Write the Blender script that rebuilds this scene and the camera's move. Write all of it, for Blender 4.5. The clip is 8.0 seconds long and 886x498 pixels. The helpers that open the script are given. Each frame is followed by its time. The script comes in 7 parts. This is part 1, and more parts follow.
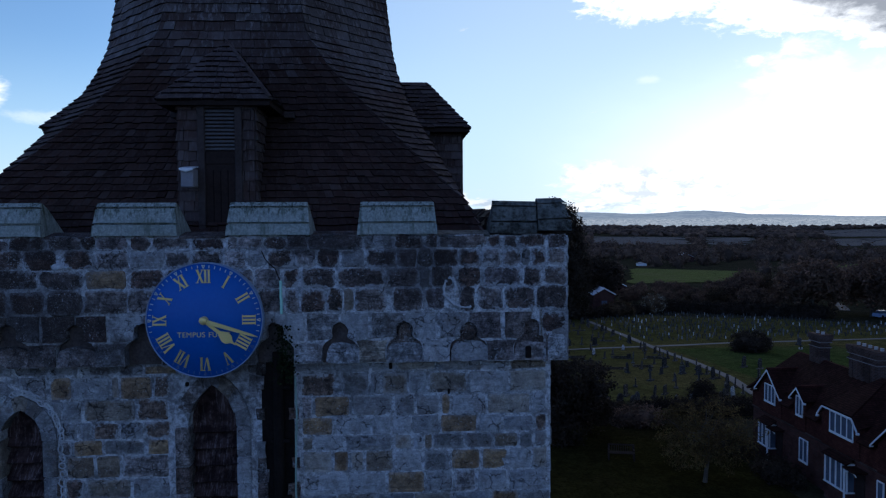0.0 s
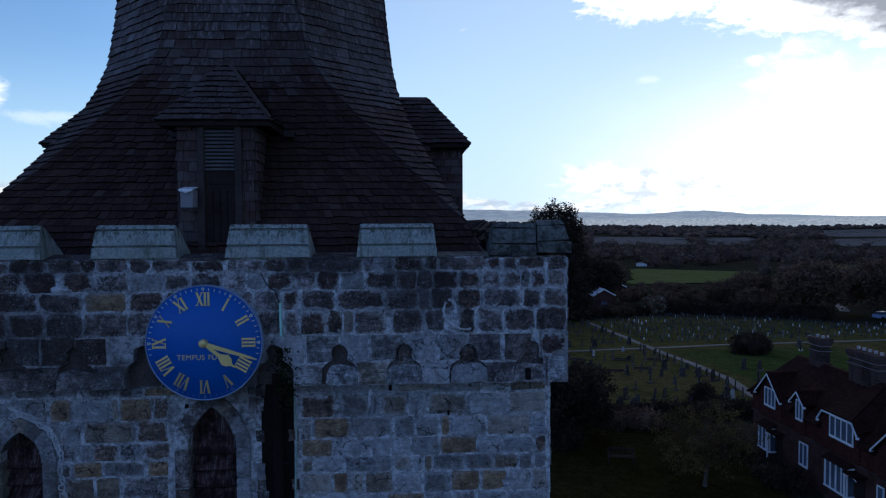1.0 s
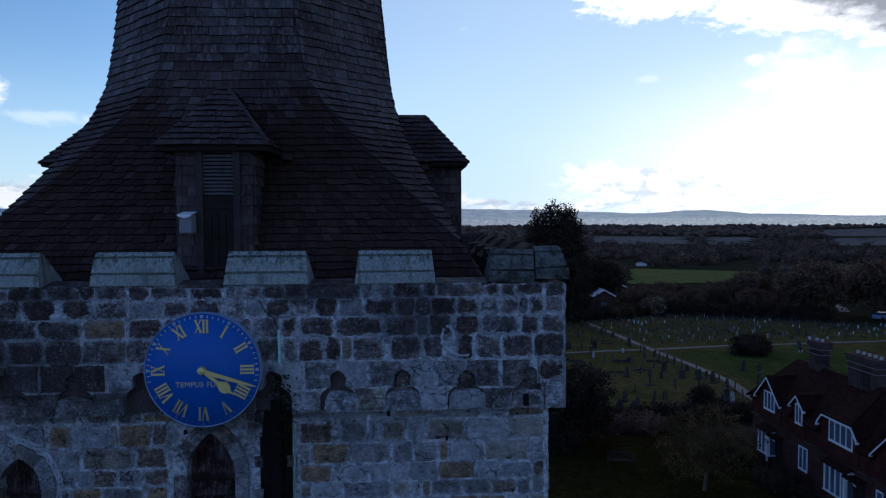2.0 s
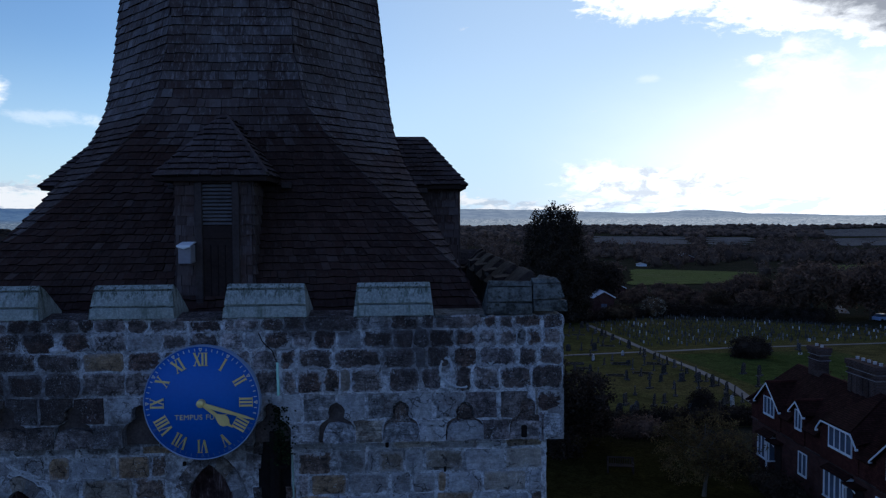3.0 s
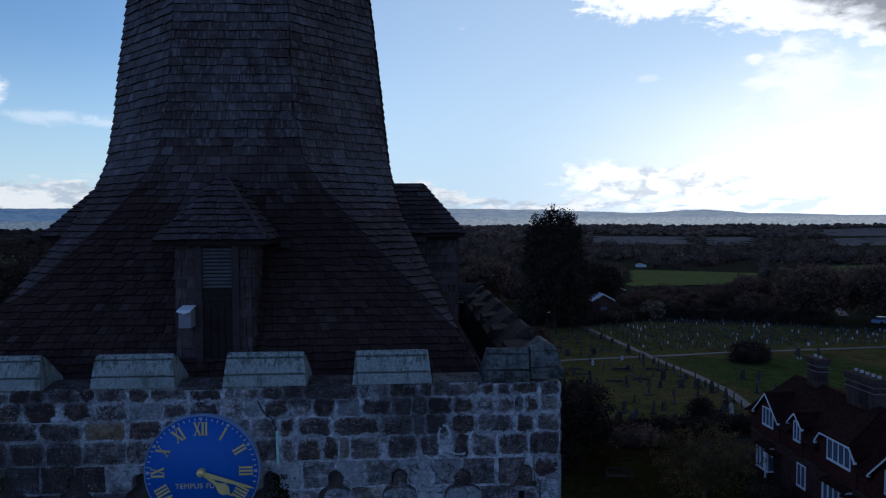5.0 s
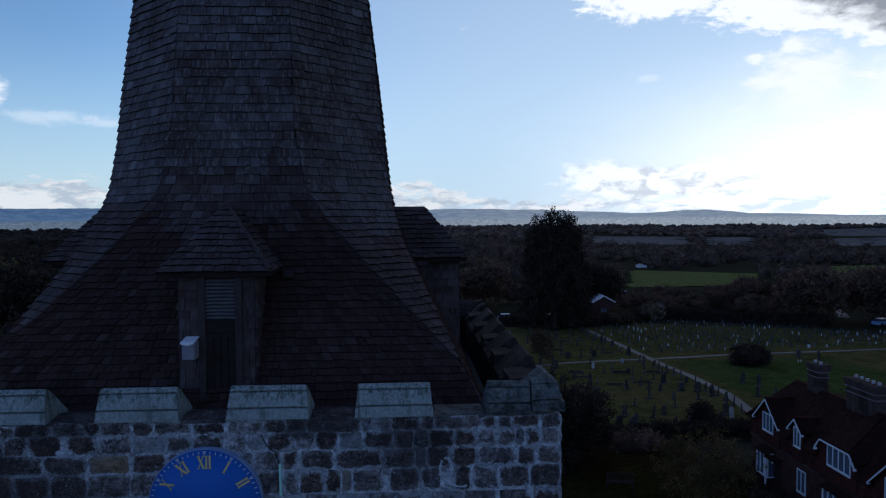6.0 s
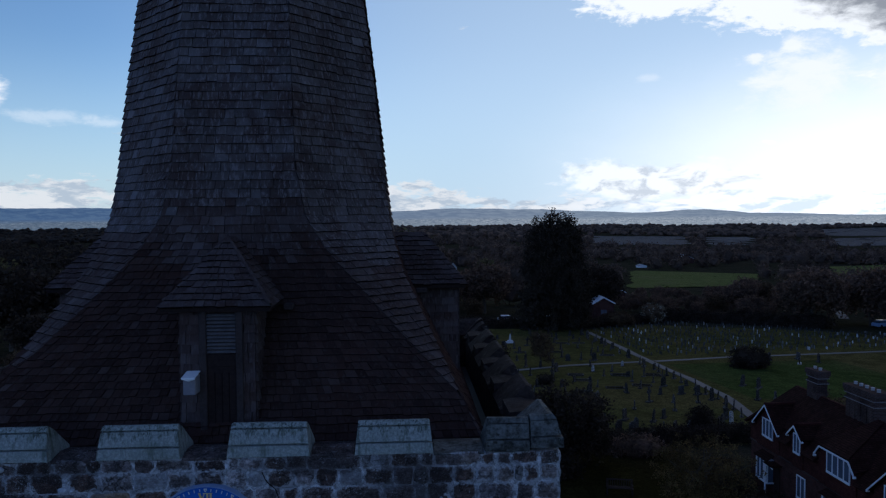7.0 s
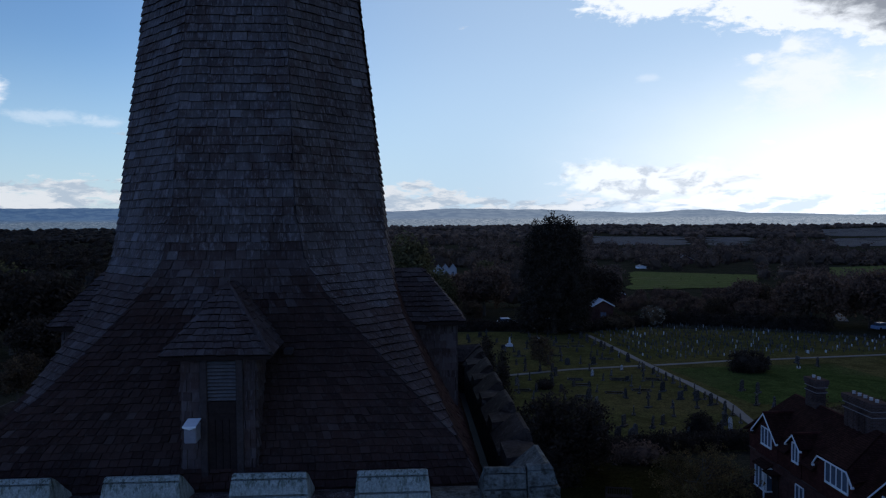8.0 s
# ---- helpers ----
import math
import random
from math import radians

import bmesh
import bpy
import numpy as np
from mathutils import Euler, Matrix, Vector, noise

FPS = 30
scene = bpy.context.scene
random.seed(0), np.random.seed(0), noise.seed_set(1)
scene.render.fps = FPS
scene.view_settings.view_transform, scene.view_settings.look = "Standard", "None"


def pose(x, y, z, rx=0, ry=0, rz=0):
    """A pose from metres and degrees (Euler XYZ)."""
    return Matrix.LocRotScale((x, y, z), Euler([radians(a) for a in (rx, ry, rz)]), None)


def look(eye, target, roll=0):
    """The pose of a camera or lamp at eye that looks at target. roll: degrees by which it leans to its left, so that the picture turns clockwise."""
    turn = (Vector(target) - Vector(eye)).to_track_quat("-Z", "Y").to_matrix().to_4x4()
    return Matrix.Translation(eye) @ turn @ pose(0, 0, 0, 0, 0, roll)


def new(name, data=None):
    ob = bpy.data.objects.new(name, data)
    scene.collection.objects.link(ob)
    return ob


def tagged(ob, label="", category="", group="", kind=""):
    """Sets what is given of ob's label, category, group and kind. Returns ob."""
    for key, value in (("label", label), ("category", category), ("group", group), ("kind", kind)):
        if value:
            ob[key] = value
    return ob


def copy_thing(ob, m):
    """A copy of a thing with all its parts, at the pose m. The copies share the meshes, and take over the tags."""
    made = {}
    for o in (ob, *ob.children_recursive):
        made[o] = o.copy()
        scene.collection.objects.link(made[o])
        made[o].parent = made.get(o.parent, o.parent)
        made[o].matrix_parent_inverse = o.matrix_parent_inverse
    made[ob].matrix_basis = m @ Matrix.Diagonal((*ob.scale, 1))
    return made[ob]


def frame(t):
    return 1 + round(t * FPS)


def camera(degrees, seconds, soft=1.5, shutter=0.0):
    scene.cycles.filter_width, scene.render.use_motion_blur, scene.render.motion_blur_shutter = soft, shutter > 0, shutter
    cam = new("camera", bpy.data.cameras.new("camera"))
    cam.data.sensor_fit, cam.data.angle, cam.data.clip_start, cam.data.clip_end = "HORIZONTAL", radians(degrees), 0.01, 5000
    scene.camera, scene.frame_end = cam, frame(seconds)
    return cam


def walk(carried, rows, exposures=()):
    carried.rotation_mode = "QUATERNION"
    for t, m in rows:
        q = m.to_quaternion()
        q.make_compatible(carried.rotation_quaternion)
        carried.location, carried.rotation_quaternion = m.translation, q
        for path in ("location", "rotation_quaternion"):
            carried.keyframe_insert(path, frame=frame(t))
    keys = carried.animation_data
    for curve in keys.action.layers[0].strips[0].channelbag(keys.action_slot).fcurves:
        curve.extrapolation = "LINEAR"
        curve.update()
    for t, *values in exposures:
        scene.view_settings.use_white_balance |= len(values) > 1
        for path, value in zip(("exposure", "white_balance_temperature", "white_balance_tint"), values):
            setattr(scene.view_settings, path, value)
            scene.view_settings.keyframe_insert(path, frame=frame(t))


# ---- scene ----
# ---------------------------------------------------------------- camera
cam = camera(63.4, 8.0, soft=1.25)
# seconds, eye, target two metres ahead, roll
PATH = [
    (0.0, (2.149, -7.335, 14.410), (2.250, -5.339, 14.327), -0.33),
    (0.5, (2.152, -7.326, 14.521), (2.253, -5.330, 14.438), -0.33),
    (1.0, (2.154, -7.324, 14.636), (2.255, -5.328, 14.553), -0.33),
    (1.5, (2.162, -7.325, 14.768), (2.263, -5.330, 14.684), -0.34),
    (3.0, (2.194, -7.337, 15.249), (2.295, -5.341, 15.164), -0.35),
    (3.5, (2.196, -7.338, 15.430), (2.298, -5.343, 15.345), -0.35),
    (4.0, (2.209, -7.342, 15.605), (2.311, -5.347, 15.520), -0.36),
    (4.5, (2.218, -7.357, 15.785), (2.320, -5.362, 15.700), -0.37),
    (5.0, (2.213, -7.373, 15.964), (2.315, -5.377, 15.878), -0.38),
    (6.5, (2.197, -7.430, 16.512), (2.298, -5.434, 16.426), -0.39),
    (7.0, (2.206, -7.442, 16.723), (2.307, -5.447, 16.636), -0.39),
    (7.5, (2.215, -7.465, 16.980), (2.317, -5.470, 16.893), -0.40),
    (8.0, (2.224, -7.508, 17.286), (2.326, -5.513, 17.199), -0.40),
]
EXPOSURES = [(0.0, 0.10, 6050, 10), (1.5, 0.06, 6050, 10), (4.5, -0.12, 6050, 10), (8.0, -0.24, 6050, 10)]
walk(cam, [(t, look(eye, target, roll)) for t, eye, target, roll in PATH], EXPOSURES)

# ---------------------------------------------------------------- sky and sun
SUN_AZ, SUN_EL = 37.0, 13.0     # degrees clockwise from +y, degrees above the horizon
sun_dir = Vector((math.sin(radians(SUN_AZ)) * math.cos(radians(SUN_EL)), math.cos(radians(SUN_AZ)) * math.cos(radians(SUN_EL)), math.sin(radians(SUN_EL))))


SKY_TINT_BACK = (0.68, 0.88, 1.42)
SKY_STRENGTH, SKY_TINT = 0.155, (0.88, 0.945, 1.08)


class Nodes:
    """Short hand for building node trees."""

    def __init__(self, tree):
        self.tree = tree
        tree.nodes.clear()

    def add(self, kind):
        return self.tree.nodes.new(kind)

    def plug(self, socket, value):
        if isinstance(value, bpy.types.NodeSocket):
            self.tree.links.new(value, socket)
        elif value is not None:
            socket.default_value = value

    def math(self, op, a, b=None, clamp=False):
        n = self.add("ShaderNodeMath")
        n.operation, n.use_clamp = op, clamp
        self.plug(n.inputs[0], a)
        self.plug(n.inputs[1], b)
        return n.outputs[0]

    def vec(self, op, a, b=None):
        n = self.add("ShaderNodeVectorMath")
        n.operation = op
        self.plug(n.inputs[0], a)
        self.plug(n.inputs[1], b)
        return n.outputs["Value"] if op in ("DOT_PRODUCT", "LENGTH") else n.outputs["Vector"]

    def mix(self, fac, a, b, blend="MIX"):
        n = self.add("ShaderNodeMix")
        n.data_type, n.blend_type, n.clamp_factor = "RGBA", blend, True
        self.plug(n.inputs[0], fac)
        self.plug(n.inputs[6], a if isinstance(a, bpy.types.NodeSocket) else (*a, 1))
        self.plug(n.inputs[7], b if isinstance(b, bpy.types.NodeSocket) else (*b, 1))
        return n.outputs[2]

    def noise(self, scale, detail=4.0, rough=0.55, vector=None, distortion=0.0):
        n = self.add("ShaderNodeTexNoise")
        n.inputs["Scale"].default_value, n.inputs["Detail"].default_value = scale, detail
        n.inputs["Roughness"].default_value, n.inputs["Distortion"].default_value = rough, distortion
        self.plug(n.inputs["Vector"], vector)
        return n.outputs["Fac"]

    def ramp(self, fac, stops):
        n = self.add("ShaderNodeValToRGB")
        el = n.color_ramp.elements
        while len(el) < len(stops):
            el.new(0.5)
        for e, (p, c) in zip(el, stops):
            e.position, e.color = p, (*c, 1) if len(c) == 3 else c
        self.plug(n.inputs[0], fac)
        return n.outputs[0]

    def smooth(self, value, lo, hi, out_lo=0.0, out_hi=1.0):
        n = self.add("ShaderNodeMapRange")
        n.interpolation_type = "SMOOTHSTEP"
        self.plug(n.inputs[0], value)
        for i, v in zip((1, 2, 3, 4), (lo, hi, out_lo, out_hi)):
            n.inputs[i].default_value = v
        return n.outputs[0]


world = bpy.data.worlds.new("sky")
scene.world = world
world.use_nodes = True
w = Nodes(world.node_tree)
sky = w.add("ShaderNodeTexSky")
sky.sky_type, sky.sun_disc = "NISHITA", False
sky.sun_elevation, sky.sun_rotation = radians(SUN_EL), radians(SUN_AZ)
sky.altitude, sky.air_density, sky.dust_density, sky.ozone_density = 100, 1.0, 0.08, 2.5
way = w.vec("NORMALIZE", w.add("ShaderNodeTexCoord").outputs["Generated"])
sep = w.add("ShaderNodeSeparateXYZ")
w.plug(sep.inputs[0], way)
up = sep.outputs[2]
toward = w.vec("DOT_PRODUCT", way, tuple(sun_dir))
# bearing and height of the view ray in degrees
sep_x, sep_y = sep.outputs[0], sep.outputs[1]
bearing = w.math("MULTIPLY", w.math("ARCTAN2", sep_x, sep_y), 57.2958)
lift = w.math("MULTIPLY", w.math("ARCSINE", up), 57.2958)
flat = w.add("ShaderNodeMapping")
flat.inputs["Scale"].default_value = (1.0, 1.0, 2.2)
w.plug(flat.inputs[0], way)
ragged = w.math("SUBTRACT", w.noise(9.0, 12.0, 0.62, flat.outputs[0], 0.25), 0.5)
crisp = w.math("SUBTRACT", w.noise(26.0, 12.0, 0.66, flat.outputs[0], 0.3), 0.5)


def oval(az, el, wide, high):
    """Distance from a point of the sky, 1 on an oval of these half widths in degrees."""
    dx, dy = w.math("DIVIDE", w.math("SUBTRACT", bearing, az), wide), w.math("DIVIDE", w.math("SUBTRACT", lift, el), high)
    return w.math("SQRT", w.math("ADD", w.math("MULTIPLY", dx, dx), w.math("MULTIPLY", dy, dy)))


# deeper blue away from the sun, paler towards it
tint = w.mix(w.smooth(toward, -0.25, 0.42), SKY_TINT_BACK, SKY_TINT)
sky_scaled = w.vec("SCALE", w.mix(1.0, sky.outputs[0], tint, "MULTIPLY"))
sky_scaled.node.inputs["Scale"].default_value = SKY_STRENGTH
dimmed = w.vec("SCALE", sky_scaled)
w.plug(dimmed.node.inputs["Scale"], w.smooth(toward, 0.62, 0.93, 1.0, 0.66))
hazed = w.mix(w.math("MULTIPLY", w.smooth(toward, 0.50, 0.97, 0.0, 0.74), w.smooth(up, 0.06, 0.34, 1.0, 0.7)), dimmed, (0.755, 0.93, 1.11))
# the glare of thin bright cloud round the sun, widest along the horizon
veil = w.math("POWER", w.smooth(w.math("ADD", oval(37.0, 2.0, 30.0, 12.0), w.math("MULTIPLY", ragged, 0.10)), 1.22, 0.18), 1.5)
veiled = w.mix(w.math("MULTIPLY", veil, 0.95), hazed, (1.32, 1.35, 1.37))
veiled = w.mix(w.math("MULTIPLY", w.smooth(up, 0.0, 0.24, 0.66, 0.0), w.smooth(toward, 0.0, 0.38)), veiled, w.mix(veil, (0.60, 0.785, 0.96), (1.35, 1.36, 1.36)))
# low cumulus over the horizon
flatter = w.add("ShaderNodeMapping")
flatter.inputs["Scale"].default_value = (1.0, 1.0, 3.4)
w.plug(flatter.inputs[0], way)
low = w.noise(12.0, 12.0, 0.64, flatter.outputs[0], 0.2)
band = w.math("MULTIPLY", w.smooth(up, -0.01, 0.012), w.math("SUBTRACT", 1.0, w.smooth(w.math("ADD", up, w.smooth(bearing, -2.0, 10.0, 0.0, 0.022)), 0.030, 0.078)))
low_cover = w.smooth(w.math("ADD", w.math("ADD", low, w.math("MULTIPLY", crisp, 0.16)), w.math("MULTIPLY", w.math("SUBTRACT", band, 1.0), 0.30)), 0.37, 0.47)
low_body = w.smooth(w.math("ADD", w.noise(19.0, 10.0, 0.64, flatter.outputs[0], 0.3), w.math("MULTIPLY", w.smooth(lift, 1.0, 4.5), -0.06)), 0.43, 0.57)
lit = w.math("ADD", 0.95, w.math("MULTIPLY", veil, 0.6))
white_low = w.vec("SCALE", w.mix(low_body, (1.0, 0.99, 0.98), (0.58, 0.655, 0.745)))
w.plug(white_low.node.inputs["Scale"], lit)
final = w.mix(w.math("MULTIPLY", low_cover, 0.88), veiled, white_low)
# a long grey-bottomed bank low under the glare
bank = w.smooth(w.math("ADD", oval(19.0, 2.9, 9.5, 1.5), w.math("ADD", w.math("MULTIPLY", ragged, 2.4), w.math("MULTIPLY", crisp, 1.4))), 1.0, 0.55, 0.0, 0.8)
bank_shade = w.smooth(w.math("ADD", w.noise(21.0, 10.0, 0.64, flat.outputs[0], 0.4), w.math("MULTIPLY", w.smooth(lift, 1.2, 4.0), -0.05)), 0.44, 0.58)
final = w.mix(bank, final, w.mix(bank_shade, (1.25, 1.25, 1.24), (0.72, 0.76, 0.82)))
# scattered puffs
for az, el, wide, high, strength in ((29.2, 9.2, 3.2, 3.0, 0.9), (28.6, 12.0, 0.8, 0.7, 0.9), (26.4, 11.2, 0.5, 0.4, 0.8), (34.6, 8.8, 2.0, 1.8, 0.85), (-29.9, 8.6, 1.5, 1.5, 0.9), (-25.6, 7.2, 3.6, 0.6, 0.34), (-22.0, 6.9, 1.9, 0.5, 0.34), (19.0, 10.4, 1.0, 0.35, 0.3)):
    puff = w.smooth(w.math("ADD", oval(az, el, wide, high), w.math("ADD", w.math("MULTIPLY", ragged, 2.2), w.math("MULTIPLY", crisp, 2.2))), 1.15, 0.2, 0.0, strength)
    final = w.mix(puff, final, (1.14, 1.15, 1.16))
# a heavy bank high towards the sun: bright below, grey in its body
edge = w.math("ADD", w.math("SUBTRACT", 19.3, w.math("MULTIPLY", bearing, 0.23)), w.smooth(bearing, 60.0, 130.0, 0.0, 70.0))
above = w.math("ADD", w.math("SUBTRACT", lift, edge), w.math("ADD", w.math("MULTIPLY", ragged, 6.0), w.math("MULTIPLY", crisp, 4.0)))
cover_high = w.math("MULTIPLY", w.smooth(above, -0.3, 0.5), w.smooth(bearing, 3.0, 12.0))
body = w.math("MULTIPLY", w.smooth(w.math("ADD", w.math("ADD", lift, w.math("MULTIPLY", bearing, 0.43)), w.math("ADD", w.math("MULTIPLY", ragged, 5.0), w.math("MULTIPLY", crisp, 4.0))), 26.6, 28.6), w.smooth(bearing, 20.0, 26.0))
white_high = w.mix(body, (1.15, 1.16, 1.17), w.mix(w.smooth(up, 0.30, 0.5), (0.36, 0.38, 0.42), (0.05, 0.075, 0.20)))
final = w.mix(cover_high, final, white_high)
# unseen broken cloud, added outside the view to set the light on the walls
broken = w.noise(3.4, 11.0, 0.57, flat.outputs[0], 0.25)
elsewhere = w.math("MAXIMUM", w.math("MULTIPLY", w.smooth(lift, 19.0, 26.0), 0.6), w.smooth(toward, 0.30, 0.10))
broken_cover = w.math("MULTIPLY", w.smooth(broken, 0.47, 0.60, 0.0, 0.40), elsewhere)
final = w.mix(w.math("MULTIPLY", broken_cover, w.math("MULTIPLY", w.smooth(toward, 0.75, 0.55), w.smooth(lift, 60.0, 35.0))), final, w.mix(w.smooth(broken, 0.56, 0.68), (0.95, 0.96, 0.97), (0.50, 0.53, 0.58)))
back = w.add("ShaderNodeBackground")
w.plug(back.inputs[0], final)
back.inputs[1].default_value = 1.0
w.plug(w.add("ShaderNodeOutputWorld").inputs[0], back.outputs[0])

lamp = bpy.data.lights.new("sun", "SUN")
lamp.energy, lamp.angle, lamp.color = 0.18, radians(14), (1.0, 0.93, 0.82)
sun = new("sun", lamp)
sun.matrix_world = look((0, 0, 60), Vector((0, 0, 60)) - sun_dir)

# ---------------------------------------------------------------- materials
def material(name, roughness=0.8, metallic=0.0, specular=0.4):
    m = bpy.data.materials.new(name)
    m.use_nodes = True
    n = Nodes(m.node_tree)
    shader = n.add("ShaderNodeBsdfPrincipled")
    shader.inputs["Roughness"].default_value = roughness
    shader.inputs["Metallic"].default_value = metallic
    shader.inputs["Specular IOR Level"].default_value = specular
    n.plug(n.add("ShaderNodeOutputMaterial").inputs[0], shader.outputs[0])
    return m, n, shader


def bump(n, shader, height, strength=0.4, distance=0.01):
    b = n.add("ShaderNodeBump")
    b.inputs["Strength"].default_value, b.inputs["Distance"].default_value = strength, distance
    n.plug(b.inputs["Height"], height)
    n.plug(shader.inputs["Normal"], b.outputs[0])


def place(n):
    """World-sized coordinates."""
    return n.add("ShaderNodeNewGeometry").outputs["Position"]


def two_scale(name, dark, light, big=0.6, small=14.0, roughness=0.85, relief=0.4, depth=0.006, metallic=0.0, spread=(0.3, 0.7), specular=0.3, third=None):
    """A surface that varies at two scales between two colours, with fine relief."""
    m, n, s = material(name, roughness, metallic, specular)
    p = place(n)
    a, b = n.noise(big, 3, 0.6, p), n.noise(small, 6, 0.65, p)
    f = n.math("ADD", n.math("MULTIPLY", a, 0.5), n.math("MULTIPLY", b, 0.5))
    c = n.ramp(f, [(spread[0], dark), (spread[1], light)])
    if third:
        c = n.mix(n.smooth(n.noise(big * 2.7, 5, 0.6, p), 0.56, 0.68), c, third)
    n.plug(s.inputs["Base Color"], c)
    bump(n, s, b, relief, depth)
    return m


SOOT_STAINS = ((2.28, 13.96, 0.48, 0.44), (1.20, 14.16, 0.62, 0.13), (-1.75, 13.50, 1.0, 0.42), (0.42, 12.98, 0.30, 0.40), (0.13, 12.86, 0.34, 0.22), (-0.75, 13.05, 0.55, 0.22), (-1.45, 14.16, 0.45, 0.14))


def soot(n, p):
    """How strongly the old soot and moisture stains lie on the front wall, ragged at their edges."""
    sep = n.add("ShaderNodeSeparateXYZ")
    n.plug(sep.inputs[0], p)
    ragged = n.math("MULTIPLY", n.math("SUBTRACT", n.noise(5.5, 8, 0.72, p, 0.5), 0.5), 2.2)
    total = None
    for x, z, rx, rz in SOOT_STAINS:
        dx, dz = n.math("DIVIDE", n.math("SUBTRACT", sep.outputs[0], x), rx), n.math("DIVIDE", n.math("SUBTRACT", sep.outputs[2], z), rz)
        d = n.math("SQRT", n.math("ADD", n.math("MULTIPLY", dx, dx), n.math("MULTIPLY", dz, dz)))
        f = n.smooth(n.math("ADD", d, ragged), 0.6, 1.25, 0.78, 0.0)
        total = f if total is None else n.math("MAXIMUM", total, f)
    return total


def stone_material(name, stops, lime=0.5, crust=0.3, joined=False, pale=(0.54, 0.56, 0.59), warm=0.3, contrast=1.0, soil=(0.024, 0.020, 0.019)):
    """Weathered sandstone: each block its own tone and bedding, crusted, pitted, with lime smeared in from its joints."""
    m, n, s = material(name, 0.92, 0, 0.2)
    p = place(n)
    own = n.add("ShaderNodeNewGeometry").outputs["Random Per Island"] if joined else n.add("ShaderNodeObjectInfo").outputs["Random"]
    tone = n.ramp(own, stops)
    tone.node.color_ramp.interpolation = "CONSTANT"
    apart = n.add("ShaderNodeCombineXYZ")
    for i, k in enumerate((13.0, 7.0, 29.0)):
        n.plug(apart.inputs[i], n.math("MULTIPLY", own, k))
    q = n.vec("ADD", p, apart.outputs[0])
    layers = n.add("ShaderNodeMapping")
    layers.inputs["Scale"].default_value = (5.0, 5.0, 42.0)
    n.plug(layers.inputs[0], q)
    bed = n.noise(1.0, 6, 0.72, layers.outputs[0], 0.8)
    broad, mid, fine = n.noise(6.5, 8, 0.70, q, 0.3), n.noise(23, 9, 0.78, q, 0.4), n.noise(85, 5, 0.8, q)
    strength = n.math("MULTIPLY", n.smooth(broad, 0.36, 0.64, 1 - 0.5 * contrast, 1 + 0.5 * contrast), n.math("MULTIPLY", n.smooth(mid, 0.38, 0.63, 1 - 0.5 * contrast, 1 + 0.55 * contrast), n.smooth(bed, 0.40, 0.60, 1 + 0.22 * contrast, 1 - 0.26 * contrast)))
    body = n.vec("SCALE", tone)
    n.plug(body.node.inputs["Scale"], strength)
    c = n.mix(n.smooth(n.noise(2.9, 6, 0.68, q, 0.8), 0.50, 0.64, 0, warm), body, (0.125, 0.072, 0.042))
    rim = n.add("ShaderNodeAttribute")
    rim.attribute_name = "rim"
    # soot and algae that run on from stone to stone
    crusted = n.math("ADD", n.math("MULTIPLY", n.noise(1.7, 5, 0.66, p, 0.4), 0.62), n.math("MULTIPLY", n.noise(9.0, 9, 0.76, p, 0.5), 0.50))
    c = n.mix(n.smooth(crusted, 0.555, 0.66, 0, crust), c, soil)
    # lime, heaviest along the joints
    limed = n.math("ADD", n.math("ADD", n.math("MULTIPLY", n.noise(3.4, 7, 0.72, p, 0.4), 0.55), n.math("MULTIPLY", n.noise(17.0, 10, 0.80, p, 0.6), 0.55)), n.math("MULTIPLY", rim.outputs["Fac"], 0.11))
    c = n.mix(n.smooth(limed, 0.60, 0.69, 0, lime), c, pale)
    c = n.mix(soot(n, p), c, (0.036, 0.027, 0.025))
    # flecks of lime and lichen in clusters
    fleck = n.math("MULTIPLY", n.smooth(n.noise(48, 4, 0.7, p, 0.3), 0.57, 0.63), n.smooth(n.noise(4.2, 4, 0.65, p), 0.48, 0.60, 0.0, 0.5))
    c = n.mix(fleck, c, (0.56, 0.57, 0.58))
    c = n.mix(n.smooth(fine, 0.30, 0.46, 0.6, 0.0), c, (0.014, 0.013, 0.013))
    # hair cracks and spalled edges
    bent = n.add("ShaderNodeVectorMath")
    bent.operation = "MULTIPLY_ADD"
    wobble = n.add("ShaderNodeTexNoise")
    wobble.inputs["Scale"].default_value, wobble.inputs["Detail"].default_value = 9.0, 5.0
    n.plug(wobble.inputs["Vector"], q)
    n.plug(bent.inputs[0], wobble.outputs["Color"])
    n.plug(bent.inputs[1], (0.16, 0.16, 0.16))
    n.plug(bent.inputs[2], q)
    cell = n.add("ShaderNodeTexVoronoi")
    cell.feature = "DISTANCE_TO_EDGE"
    cell.inputs["Scale"].default_value = 6.5
    n.plug(cell.inputs["Vector"], bent.outputs[0])
    crack = n.math("MULTIPLY", n.smooth(cell.outputs["Distance"], 0.010, 0.045, 0.8, 0.0), n.smooth(n.noise(5.0, 4, 0.6, q), 0.50, 0.58))
    c = n.mix(crack, c, (0.018, 0.016, 0.016))
    c = n.mix(n.smooth(n.noise(120, 4, 0.75, p), 0.56, 0.66, 0.0, 0.28), c, pale)
    n.plug(s.inputs["Base Color"], c)
    h = n.math("ADD", n.math("MULTIPLY", mid, 1.0), n.math("ADD", n.math("MULTIPLY", fine, 0.45), n.math("ADD", n.math("SUBTRACT", n.math("MULTIPLY", broad, 1.2), n.math("MULTIPLY", crack, 0.5)), n.math("MULTIPLY", bed, 0.5))))
    bump(n, s, h, 1.0, 0.035)
    return m


